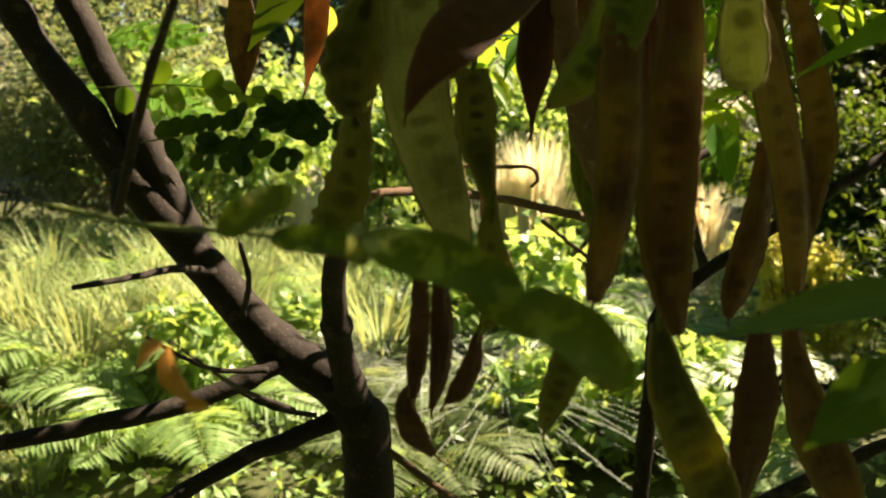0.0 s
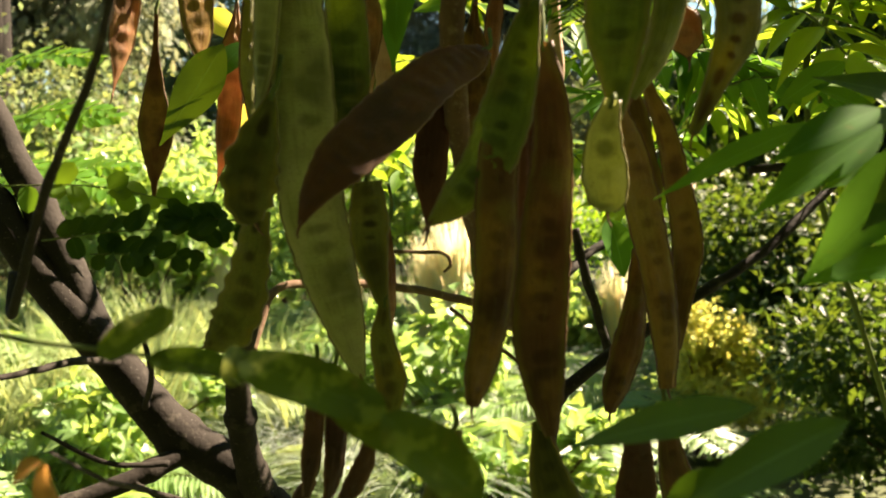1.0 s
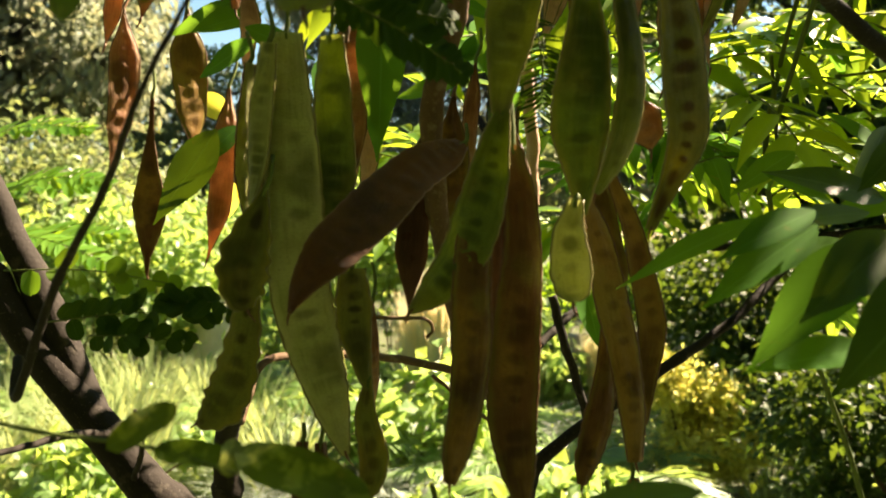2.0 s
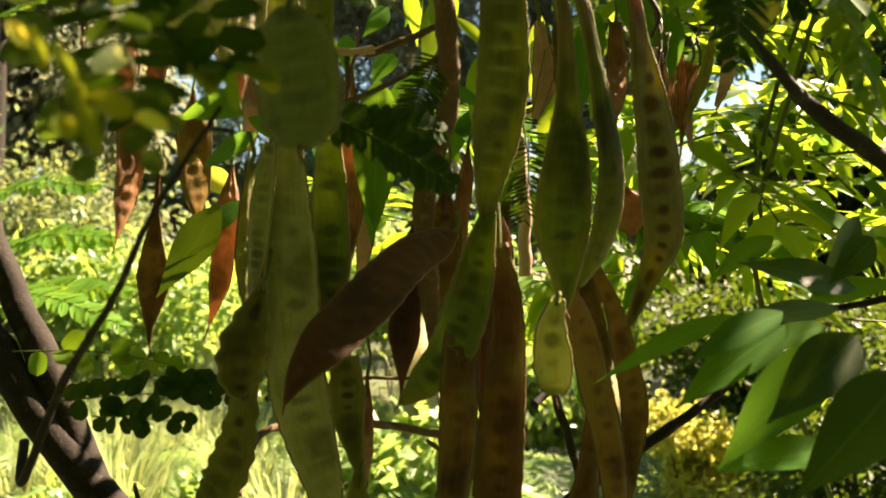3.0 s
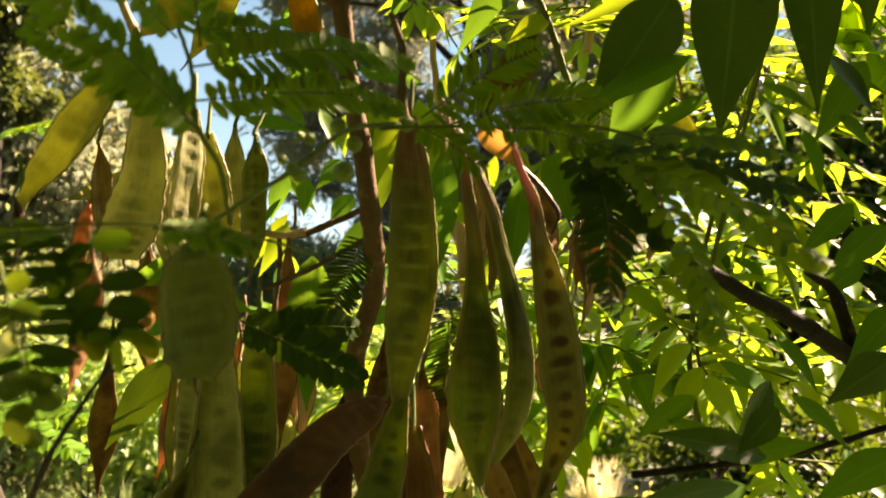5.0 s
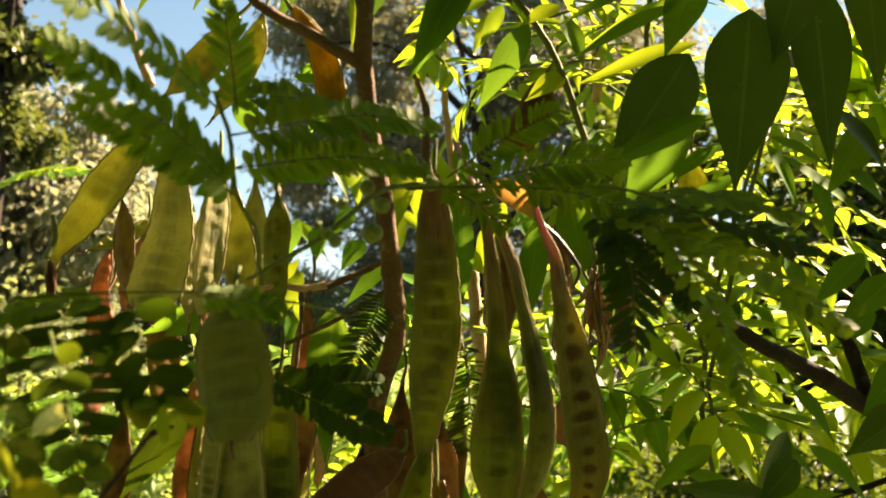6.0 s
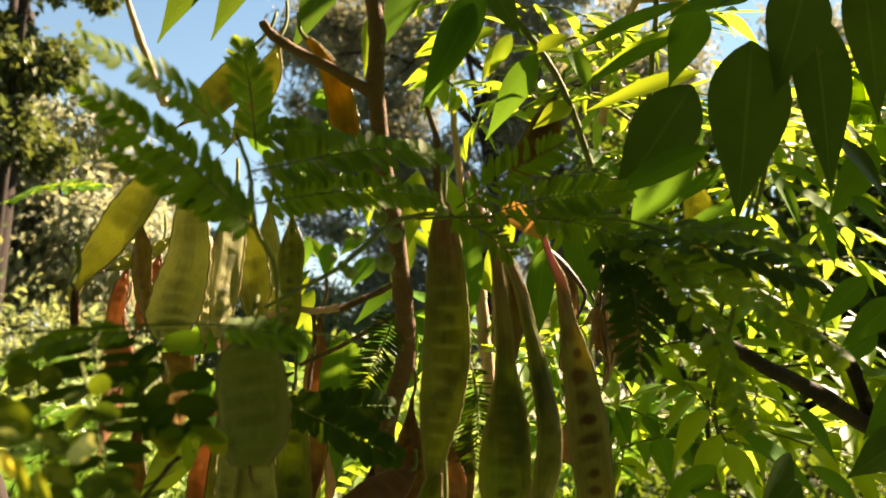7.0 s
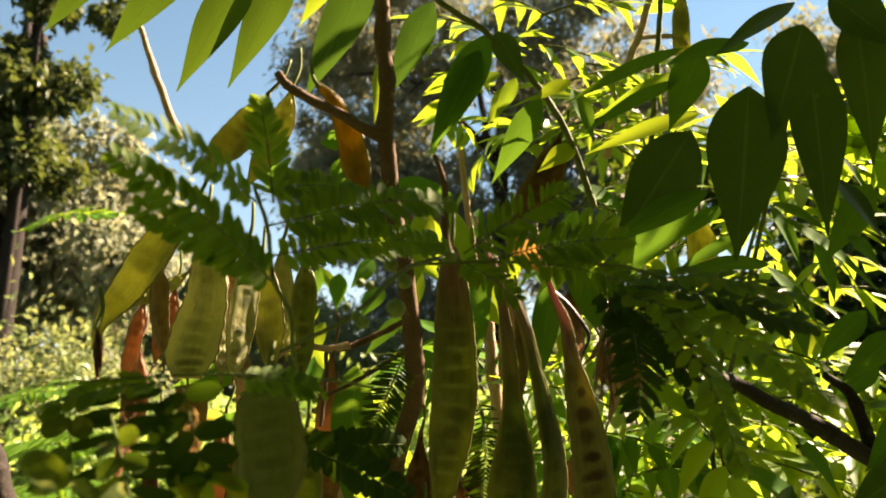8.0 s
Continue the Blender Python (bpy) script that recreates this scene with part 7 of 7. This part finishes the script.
branch(pod_tree, "leaf_stalk", [(0.067, 0.255, 1.579), (0.099, 0.25, 1.58), (0.137, 0.24, 1.578), (0.16, 0.22, 1.573), (0.187, 0.2, 1.558)], 0.0008, 0.0007, M_STALK_GREEN, "", knots=False)
pinna(pod_tree, (0.086, 0.255, 1.585), (0.14, 0.25, 1.62), (0.15, -0.93, 0.3), 23, 0.0138, 0.0026, False, seed=22)
pinna(pod_tree, (0.099, 0.25, 1.581), (0.164, 0.23, 1.59), (0.15, -0.93, 0.3), 25, 0.0138, 0.0026, False, seed=23)
pinna(pod_tree, (0.083, 0.255, 1.582), (0.113, 0.25, 1.561), (0.15, -0.93, 0.3), 15, 0.0113, 0.0026, False, seed=24)
pinna(pod_tree, (0.119, 0.245, 1.579), (0.164, 0.225, 1.565), (0.15, -0.93, 0.3), 20, 0.0136, 0.0026, False, seed=25)
pinna(pod_tree, (0.156, 0.225, 1.567), (0.227, 0.185, 1.554), (0.1, -0.6, 0.8), 18, 0.0131, 0.0056, False, seed=26)
pinna(pod_tree, (0.156, 0.225, 1.562), (0.22, 0.16, 1.508), (0.15, -0.75, 0.6), 18, 0.0148, 0.0063, True, seed=27)
pinna(pod_tree, (0.155, 0.23, 1.563), (0.18, 0.2, 1.52), (0.15, -0.75, 0.6), 15, 0.0132, 0.0044, False, seed=28, material=M_LEAFLET_SHADED)
pinna(pod_tree, (0.151, 0.235, 1.566), (0.164, 0.23, 1.528), (0.15, -0.8, 0.5), 15, 0.0123, 0.0032, False, seed=29, material=M_LEAFLET_SHADED)
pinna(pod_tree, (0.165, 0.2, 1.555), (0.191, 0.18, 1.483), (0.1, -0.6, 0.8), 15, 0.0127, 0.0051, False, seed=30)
pinna(pod_tree, (0.158, 0.235, 1.564), (0.236, 0.2, 1.544), (0.1, -0.7, 0.7), 15, 0.0165, 0.0066, True, seed=60, material=M_LEAFLET_SHADED)
pinna(pod_tree, (0.163, 0.235, 1.559), (0.161, 0.215, 1.505), (0.2, -0.95, 0.2), 15, 0.0165, 0.0034, False, seed=61, material=M_LEAFLET_SHADED)
pinna(pod_tree, (-0.155, 0.41, 1.348), (-0.051, 0.4, 1.355), (0.1, -0.9, 0.4), 13, 0.015, 0.0085, True, seed=31, angle=58, wild=0.5, material=M_LEAFLET_SHADED)
pinna(pod_tree, (-0.127, 0.4, 1.342), (-0.072, 0.39, 1.34), (0.1, -0.9, 0.4), 10, 0.0135, 0.008, True, seed=32, angle=58, wild=0.5, material=M_LEAFLET_SHADED)
pinna(pod_tree, (-0.051, 0.4, 1.36), (-0.087, 0.39, 1.361), (0.1, -0.9, 0.4), 8, 0.013, 0.008, True, seed=33, angle=58, wild=0.5, material=M_LEAFLET_SHADED)
pinna(pod_tree, (-0.18, 0.42, 1.376), (-0.081, 0.42, 1.368), (0.1, -0.8, 0.6), 7, 0.0169, 0.0108, True, seed=36, angle=58, wild=1.0)
pinna(pod_tree, (-0.499, 1.05, 1.393), (-0.293, 1.0, 1.354), (0.2, -0.5, 0.85), 19, 0.0332, 0.0122, False, seed=37, material=M_LEAF_BRIGHT)
pinna(pod_tree, (-0.524, 1.1, 1.347), (-0.301, 1.05, 1.396), (0.2, -0.5, 0.85), 19, 0.0347, 0.0127, False, seed=38, material=M_LEAF_BRIGHT)
pinna(pod_tree, (-0.532, 1.15, 1.441), (-0.346, 1.1, 1.473), (0.2, -0.5, 0.85), 19, 0.0362, 0.0133, False, seed=39, material=M_LEAF_BRIGHT)
pinna(pod_tree, (-0.57, 1.2, 1.525), (-0.378, 1.15, 1.548), (0.2, -0.5, 0.85), 19, 0.0376, 0.0138, False, seed=40, material=M_LEAF_BRIGHT)
pinna(pod_tree, (-0.601, 1.25, 1.43), (-0.37, 1.2, 1.47), (0.2, -0.5, 0.85), 19, 0.0409, 0.015, False, seed=41, material=M_LEAF_BRIGHT)
pinna(pod_tree, (-0.613, 1.3, 1.828), (-0.423, 1.25, 1.86), (0.2, -0.5, 0.85), 19, 0.0433, 0.0159, False, seed=42, material=M_LEAF_BRIGHT)
pinna(pod_tree, (-0.644, 1.35, 1.353), (-0.425, 1.3, 1.397), (0.2, -0.5, 0.85), 19, 0.0439, 0.0161, False, seed=43, material=M_LEAF_BRIGHT)

# buds

def bud(parent, place, r):
    """A round green flower head made of many small knobs."""
    bm = bmesh.new()
    bmesh.ops.create_icosphere(bm, subdivisions=4, radius=r)
    for v in bm.verts:
        c = noise.voronoi(v.co * (2.6 / r))[0]
        v.co *= 1.0 + 0.10 * (0.5 - c[0]) + 0.05 * (c[1] - c[0])
    me = bpy.data.meshes.new("flower_bud")
    bm.to_mesh(me)
    bm.free()
    me.polygons.foreach_set("use_smooth", [True] * len(me.polygons))
    me.materials.append(M_BUD)
    return part("flower_bud", me, parent, "", pose(*place))


bud(pod_tree, (0.035, 0.186, 1.542), 0.0023)
bud(pod_tree, (0.038, 0.184, 1.539), 0.00275)
bud(pod_tree, (0.04, 0.2, 1.557), 0.0022)
bud(pod_tree, (0.052, 0.235, 1.553), 0.00455)
bud(pod_tree, (0.08, 0.272, 1.587), 0.0039)
bud(pod_tree, (0.069, 0.272, 1.596), 0.0051)
bud(pod_tree, (0.036, 0.2, 1.558), 0.00195)
bud(pod_tree, (0.049, 0.24, 1.575), 0.00355)
bud(pod_tree, (0.031, 0.19, 1.546), 0.00185)
bud(pod_tree, (0.056, 0.24, 1.567), 0.00365)
SUN_HOLES = [((0.165, 0.25, 1.385), -0.004), ((0.189, 0.245, 1.372), -0.004), ((0.224, 0.235, 1.377), -0.004), ((0.197, 0.26, 1.406), -0.01), ((-0.018, 0.345, 1.478), 0.01), ((-0.018, 0.345, 1.454), 0.006), ((-0.033, 0.345, 1.46), 0.008), ((-0.055, 0.32, 1.586), 0.012), ((-0.036, 0.335, 1.574), 0.008), ((0.108, 0.29, 1.576), 0.012), ((0.146, 0.288, 1.555), 0.016), ((0.148, 0.288, 1.539), 0.012), ((-0.029, 0.35, 1.617), 0.016), ((-0.079, 0.295, 1.575), 0.012), ((0.145, 0.3, 1.407), 0.012), ((0.074, 0.5, 1.65), 0.03), ((0.067, 0.54, 1.61), 0.02), ((0.198, 0.42, 1.543), 0.02), ((0.077, 0.29, 1.339), 0.008), ((0.074, 0.3, 1.381), 0.008), ((0.185, 0.26, 1.392), 0.0), ((0.201, 0.245, 1.376), 0.0), ((0.233, 0.25, 1.363), 0.0), ((0.234, 0.35, 1.387), 0.0)]

# ---- the bright shrub beside it ----
branch(bright_shrub, "stem", [(0.624, 0.75, 0.218), (0.537, 0.7, 1.022), (0.375, 0.62, 1.399), (0.355, 0.58, 1.549), (0.388, 0.52, 1.727), (0.396, 0.5, 1.799)], 0.0032, 0.0012, M_STALK_GREEN, "")
branch(bright_shrub, "stem", [(0.366, 0.6, 1.45), (0.349, 0.58, 1.519), (0.341, 0.57, 1.548)], 0.00175, 0.0015, M_STALK_GREEN, "", knots=False)
branch(bright_shrub, "stem", [(0.361, 0.42, 1.762), (0.36, 0.45, 1.72), (0.347, 0.48, 1.636), (0.337, 0.55, 1.496)], 0.0015, 0.002, M_STALK_GREEN, "", knots=False)
branch(bright_shrub, "stem", [(0.27, 0.45, 1.863), (0.262, 0.45, 1.785), (0.254, 0.45, 1.712)], 0.00235, 0.00225, M_STALK_GREEN, "", knots=False)
# unseen leaf added across the sun's path, to shade the slanting brown pod
leaf(bright_shrub, (0.624, 0.745, 2.089), (0.684, 0.685, 2.065), 0.045, (0.72, 0.42, 0.78))
leaf(bright_shrub, (0.299, 0.36, 1.422), (0.229, 0.35, 1.44), 0.0228, (0.1, -0.8, 0.5), curl=0.12, material=M_LEAF_SHADED)
leaf(bright_shrub, (0.302, 0.35, 1.451), (0.273, 0.34, 1.426), 0.0198, (-0.2, -0.9, 0.1), curl=0.12, material=M_LEAF_SHADED)
leaf(bright_shrub, (0.363, 0.33, 1.481), (0.316, 0.32, 1.457), 0.0255, (-0.1, -0.85, 0.4), curl=0.12, material=M_LEAF_SHADED)
leaf(bright_shrub, (0.265, 0.3, 1.706), (0.246, 0.288, 1.596), 0.0503, (-0.25, -0.9, -0.15), curl=0.1, material=M_LEAF_SHADED)
leaf(bright_shrub, (0.221, 0.285, 1.669), (0.171, 0.273, 1.596), 0.0394, (-0.25, -0.9, -0.15), curl=0.1, material=M_LEAF_SHADED)
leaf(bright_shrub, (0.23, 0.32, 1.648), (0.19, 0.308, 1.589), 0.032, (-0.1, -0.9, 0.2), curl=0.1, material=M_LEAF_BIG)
leaf(bright_shrub, (0.3, 0.295, 1.747), (0.27, 0.283, 1.669), 0.0404, (-0.25, -0.9, -0.15), curl=0.1, material=M_LEAF_SHADED)
leaf(bright_shrub, (0.313, 0.315, 1.739), (0.312, 0.303, 1.616), 0.0369, (-0.25, -0.9, -0.15), curl=0.1, material=M_LEAF_SHADED)
leaf(bright_shrub, (0.345, 0.31, 1.767), (0.342, 0.298, 1.661), 0.0358, (-0.25, -0.9, -0.15), curl=0.1, material=M_LEAF_SHADED)
leaf(bright_shrub, (0.322, 0.3, 1.772), (0.36, 0.288, 1.732), 0.0321, (-0.25, -0.9, -0.15), curl=0.1, material=M_LEAF_SHADED)
leaf(bright_shrub, (0.272, 0.31, 1.741), (0.212, 0.298, 1.722), 0.0231, (0.05, -0.75, 0.6), curl=0.1, material=M_LEAF_BIG)
leaf(bright_shrub, (0.248, 0.33, 1.744), (0.221, 0.318, 1.685), 0.0273, (-0.2, -0.9, 0.1), curl=0.1, material=M_LEAF_BIG)
leaf(bright_shrub, (0.299, 0.3, 1.765), (0.239, 0.288, 1.724), 0.0153, (0.05, -0.75, 0.5), curl=0.1, material=M_LEAF_SHADED)
leaf(bright_shrub, (0.233, 0.32, 1.74), (0.152, 0.308, 1.7), 0.0145, (0.1, -0.75, 0.6), curl=0.1, material=M_LEAF_BIG)
leaf(bright_shrub, (0.234, 0.33, 1.723), (0.163, 0.318, 1.683), 0.0132, (0.1, -0.75, 0.6), curl=0.1, material=M_LEAF_BIG)
leaf(bright_shrub, (0.113, 0.33, 1.75), (0.129, 0.318, 1.711), 0.0179, (-0.25, -0.9, -0.15), curl=0.1, material=M_LEAF_SHADED)
leaf(bright_shrub, (0.363, 0.34, 1.66), (0.322, 0.328, 1.606), 0.0239, (-0.1, -0.9, 0.2), curl=0.1, material=M_LEAF_BIG)
leaf(bright_shrub, (0.332, 0.33, 1.66), (0.357, 0.318, 1.619), 0.0195, (0.1, -0.8, 0.5), curl=0.1, material=M_LEAF_SHADED)
leaf(bright_shrub, (0.305, 0.36, 1.651), (0.34, 0.348, 1.631), 0.0182, (0.2, -0.75, 0.6), curl=0.1, material=M_LEAF_BIG)
leaf(bright_shrub, (0.29, 0.34, 1.604), (0.229, 0.328, 1.601), 0.0159, (0.1, -0.75, 0.6), curl=0.1, material=M_LEAF_BIG)
leaf(bright_shrub, (0.337, 0.33, 1.621), (0.36, 0.33, 1.603), 0.0199, (0.3, -0.8, 0.4), curl=0.1, material=M_LEAF_BIG)
leaf(bright_shrub, (0.143, 0.335, 1.707), (0.111, 0.325, 1.648), 0.0196, (0.25, -0.8, 0.45), curl=0.12)
leaf(bright_shrub, (0.103, 0.33, 1.736), (0.071, 0.32, 1.664), 0.0241, (0.1, -0.9, 0.2), curl=0.12)
leaf(bright_shrub, (0.165, 0.34, 1.717), (0.178, 0.33, 1.68), 0.0173, (0.25, -0.8, 0.45), curl=0.12)
leaf(bright_shrub, (0.255, 0.36, 1.745), (0.179, 0.35, 1.706), 0.0147, (0.25, -0.8, 0.45), curl=0.12, material=M_LEAF_LANCE)
leaf(bright_shrub, (0.259, 0.36, 1.713), (0.176, 0.35, 1.683), 0.0152, (0.25, -0.8, 0.45), curl=0.12, material=M_LEAF_LANCE)
leaf(bright_shrub, (0.164, 0.34, 1.723), (0.136, 0.33, 1.705), 0.0118, (0.25, -0.8, 0.45), curl=0.12, material=M_LEAF_LANCE)
leaf(bright_shrub, (0.133, 0.37, 1.737), (0.117, 0.36, 1.703), 0.0118, (0.25, -0.8, 0.45), curl=0.12, material=M_LEAF_LANCE)
leaf(bright_shrub, (0.127, 0.38, 1.735), (0.114, 0.37, 1.703), 0.0112, (0.25, -0.8, 0.45), curl=0.12, material=M_LEAF_LANCE)
leaf(bright_shrub, (0.122, 0.37, 1.74), (0.091, 0.36, 1.723), 0.0125, (0.25, -0.8, 0.45), curl=0.12, material=M_LEAF_LANCE)
leaf(bright_shrub, (0.153, 0.36, 1.721), (0.173, 0.35, 1.717), 0.0109, (0.25, -0.8, 0.45), curl=0.12, material=M_LEAF_LANCE)
leaf(bright_shrub, (0.166, 0.34, 1.678), (0.14, 0.33, 1.658), 0.015, (0.25, -0.8, 0.45), curl=0.12, material=M_LEAF_LANCE)
leaf(bright_shrub, (0.222, 0.27, 1.628), (0.159, 0.26, 1.596), 0.0173, (0.25, -0.8, 0.45), curl=0.12)
leaf(bright_shrub, (-0.143, 0.36, 1.8), (-0.182, 0.35, 1.747), 0.0223, (0.25, -0.8, 0.45), curl=0.12, material=M_LEAF_MID)
leaf(bright_shrub, (-0.083, 0.34, 1.795), (-0.135, 0.33, 1.727), 0.0288, (0.25, -0.8, 0.45), curl=0.12, material=M_LEAF_MID)
leaf(bright_shrub, (-0.044, 0.33, 1.787), (-0.085, 0.32, 1.698), 0.0296, (0.25, -0.8, 0.45), curl=0.12, material=M_LEAF_MID)
leaf(bright_shrub, (-0.02, 0.34, 1.795), (-0.056, 0.33, 1.706), 0.0275, (0.25, -0.8, 0.45), curl=0.12, material=M_LEAF_MID)
leaf(bright_shrub, (0.03, 0.35, 1.801), (-0.009, 0.34, 1.705), 0.0312, (0.25, -0.8, 0.45), curl=0.12, material=M_LEAF_MID)
leaf(bright_shrub, (0.109, 0.335, 1.751), (0.071, 0.325, 1.665), 0.0265, (0.1, -0.9, 0.2), curl=0.12)
leaf(bright_shrub, (0.073, 0.36, 1.786), (0.046, 0.35, 1.713), 0.0251, (0.25, -0.8, 0.45), curl=0.12, material=M_LEAF_MID)
leaf(bright_shrub, (0.038, 0.36, 1.739), (0.038, 0.35, 1.693), 0.009, (0.25, -0.8, 0.45), curl=0.12, material=M_LEAF_LANCE)
leaf(bright_shrub, (-0.033, 0.36, 1.777), (-0.055, 0.35, 1.799), 0.0228, (0.25, -0.8, 0.45), curl=0.12, material=M_LEAF_MID)
leaf(bright_shrub, (0.005, 0.4, 1.83), (-0.021, 0.39, 1.782), 0.0165, (0.25, -0.8, 0.45), curl=0.12, material=M_LEAF_LANCE)


def shades(place, reach):
    """Whether a leaf there would stand in one of the gaps that the sun falls through."""
    return any((Vector(place) - Vector(p)).cross(TO_SUN).length < r + reach for p, r in SUN_HOLES)


def compound_leaf(parent, base, tip, normal, pairs, L, W, seed, material):
    """A pinnate leaf: a stalk with pairs of lance-shaped leaflets and one at the end; each leaflet a sub-part."""
    rng = random.Random(seed)
    base, tip, normal = Vector(base), Vector(tip), Vector(normal).normalized()
    run = (tip - base)
    mid = (base + tip) / 2 + Vector((0, 0, 0.08 * run.length))
    P = spline((base, mid, tip), 14)
    stalk = part("leaf_stalk", mesh_of("leaf_stalk", *tube_data(P, np.linspace(0.0013, 0.0007, 14), 6), M_STALK_GREEN), parent)
    side = run.normalized().cross(normal).normalized()
    up = side.cross(run.normalized())
    for k in range(pairs):
        at = Vector(P[int(13 * (0.3 + 0.68 * k / max(1, pairs - 1)))].tolist())
        for hand in (-1, 1):
            a = radians(rng.uniform(42, 66))
            way = run.normalized() * math.cos(a) + side * hand * math.sin(a) + Vector((0, 0, rng.uniform(-0.5, 0.05)))
            size = rng.uniform(0.75, 1.1)
            if shades(at + way * 0.5 * L, 0.12 * L):
                continue
            m = basis(at, way, up + Vector((rng.uniform(-0.4, 0.4), rng.uniform(-0.4, 0.4), 0.2))) @ Matrix.Diagonal((size, size, size, 1))
            part("leaflet", lance_mesh(L, W, material, rng.randrange(4)), stalk, "", m)
    part("leaflet", lance_mesh(L, W, material, 0), stalk, "", basis(tip, run + Vector((0, 0, -0.2 * run.length)), up))
    return stalk


LANCES = {}


def lance_mesh(L, W, material, which):
    key = (L, W, material.name, which)
    if key not in LANCES:
        LANCES[key] = mesh_of("leaflet", *blade_data(L, W, 8, "lance", 0.2 + 0.1 * which, 0.05 + 0.09 * which, 0.15 * which - 0.2, 0.04), material)
    return LANCES[key]


def leafy_sprays(parent, n, box, seed, L, W, pairs, material):
    """n pinnate leaves spread through the box (x0, x1, y0, y1, z0, z1), all leaning outward and down."""
    rng = random.Random(seed)
    x0, x1, y0, y1, z0, z1 = box
    for i in range(n):
        p = Vector((rng.uniform(x0, x1), rng.uniform(y0, y1), rng.uniform(z0, z1)))
        a = rng.uniform(0, 2 * math.pi)
        out = Vector((math.cos(a), math.sin(a) * 0.6 - 0.25, rng.uniform(-0.5, 0.35)))
        r = rng.uniform(0.8, 1.2) * L * pairs * 0.42
        compound_leaf(parent, p, p + out.normalized() * r, (rng.uniform(-0.3, 0.3), -0.35, 0.9), pairs, L, W, seed * 100 + i, material)


leafy_sprays(bright_shrub, 12, (0.27, 0.75, 0.52, 1.0, 1.38, 1.48), 5, 0.064, 0.021, 4, M_LEAF_LANCE)
leafy_sprays(bright_shrub, 58, (0.27, 0.75, 0.52, 1.0, 1.48, 1.66), 1, 0.064, 0.021, 4, M_LEAF_LANCE)
leafy_sprays(bright_shrub, 22, (0.42, 0.78, 0.45, 0.8, 1.62, 1.86), 2, 0.066, 0.019, 3, M_LEAF_LANCE)
leafy_sprays(bright_shrub, 22, (0.16, 0.36, 0.50, 0.72, 1.74, 1.88), 3, 0.05, 0.013, 3, M_LEAF_LANCE)
leafy_sprays(bright_shrub, 14, (0.0, 0.32, 0.9, 1.2, 1.42, 1.6), 8, 0.064, 0.022, 4, M_LEAF_LANCE)
leafy_sprays(bright_shrub, 22, (0.5, 1.0, 0.9, 1.25, 1.5, 1.85), 9, 0.066, 0.02, 4, M_LEAF_LANCE)
leafy_sprays(bright_shrub, 9, (0.1, 0.2, 0.46, 0.56, 1.76, 1.84), 11, 0.036, 0.011, 4, M_LEAF_LANCE)
leafy_sprays(bright_shrub, 12, (0.21, 0.3, 0.46, 0.58, 1.7, 1.79), 12, 0.046, 0.012, 4, M_LEAF_LANCE)
leafy_sprays(bright_shrub, 10, (0.36, 0.51, 0.5, 0.65, 1.68, 1.78), 13, 0.06, 0.014, 4, M_LEAF_LANCE)
leafy_sprays(bright_shrub, 16, (0.14, 0.44, 0.6, 0.9, 1.42, 1.6), 6, 0.064, 0.021, 4, M_LEAF_BIG)
# leaf clusters added to the shrub, mostly out of view over and beside the walk, to shade the pods and leaves
crown("crown", bright_shrub, np.random.default_rng(40), [(0.82, 0.62, 2.08), (0.7, 0.53, 1.97), (0.92, 0.7, 2.16)], [0.14, 0.12, 0.14], 420, 0.085, 0.03, M_LEAF_BRIGHT, 0.3, 0.8, 0.0, gaps=SUN_HOLES)
crown("crown", bright_shrub, np.random.default_rng(42), [(0.58, 0.5, 1.8), (0.68, 0.52, 1.87), (0.72, 0.62, 1.78), (0.45, 0.72, 2.02), (0.43, 0.34, 1.97), (0.56, 0.5, 1.98), (0.37, 0.56, 1.79), (0.36, 0.45, 2.0)], [0.1, 0.12, 0.12, 0.09, 0.05, 0.09, 0.045, 0.09], 820, 0.08, 0.028, M_LEAF_BRIGHT, 0.3, 0.8, 0.0, gaps=SUN_HOLES)
crown("crown", bright_shrub, np.random.default_rng(43), [(0.5, 0.46, 1.96), (0.6, 0.5, 2.0), (0.68, 0.52, 2.04)], [0.075, 0.08, 0.08], 420, 0.075, 0.032, M_LEAF_BRIGHT, 0.3, 0.8, 0.0, gaps=SUN_HOLES)
crown("crown", bright_shrub, np.random.default_rng(44), [(0.73, 0.58, 2.19), (0.8, 0.6, 2.22), (0.68, 0.55, 2.13)], [0.09, 0.09, 0.08], 330, 0.08, 0.032, M_LEAF_BRIGHT, 0.3, 0.8, 0.0, gaps=SUN_HOLES)
crown("crown", bright_shrub, np.random.default_rng(45), [(1.003, 1.062, 2.589), (1.041, 1.062, 2.587), (1.079, 1.062, 2.584)], [0.05, 0.05, 0.05], 130, 0.085, 0.034, M_LEAF_BRIGHT, 0.3, 0.8, 0.0)
# unseen crown added over the pod tree, to dim the sky overhead and dapple the sun
crown("crown", pod_tree, np.random.default_rng(41), [(-0.35, 0.3, 2.35), (0.0, 0.0, 2.4), (0.2, 0.45, 2.4), (-0.2, 0.7, 2.5), (0.35, -0.2, 2.4), (-0.6, -0.1, 2.4), (-0.1, -0.5, 2.4), (0.5, -0.6, 2.4), (-0.7, -0.6, 2.3), (-0.8, 0.3, 2.4), (0.1, -1.0, 2.3)], [0.28, 0.28, 0.26, 0.3, 0.3, 0.3, 0.3, 0.3, 0.35, 0.3, 0.35], 16000, 0.03, 0.012, M_LEAFLET_MANY, 0.2, 0.6, 0.0, gaps=SUN_HOLES)
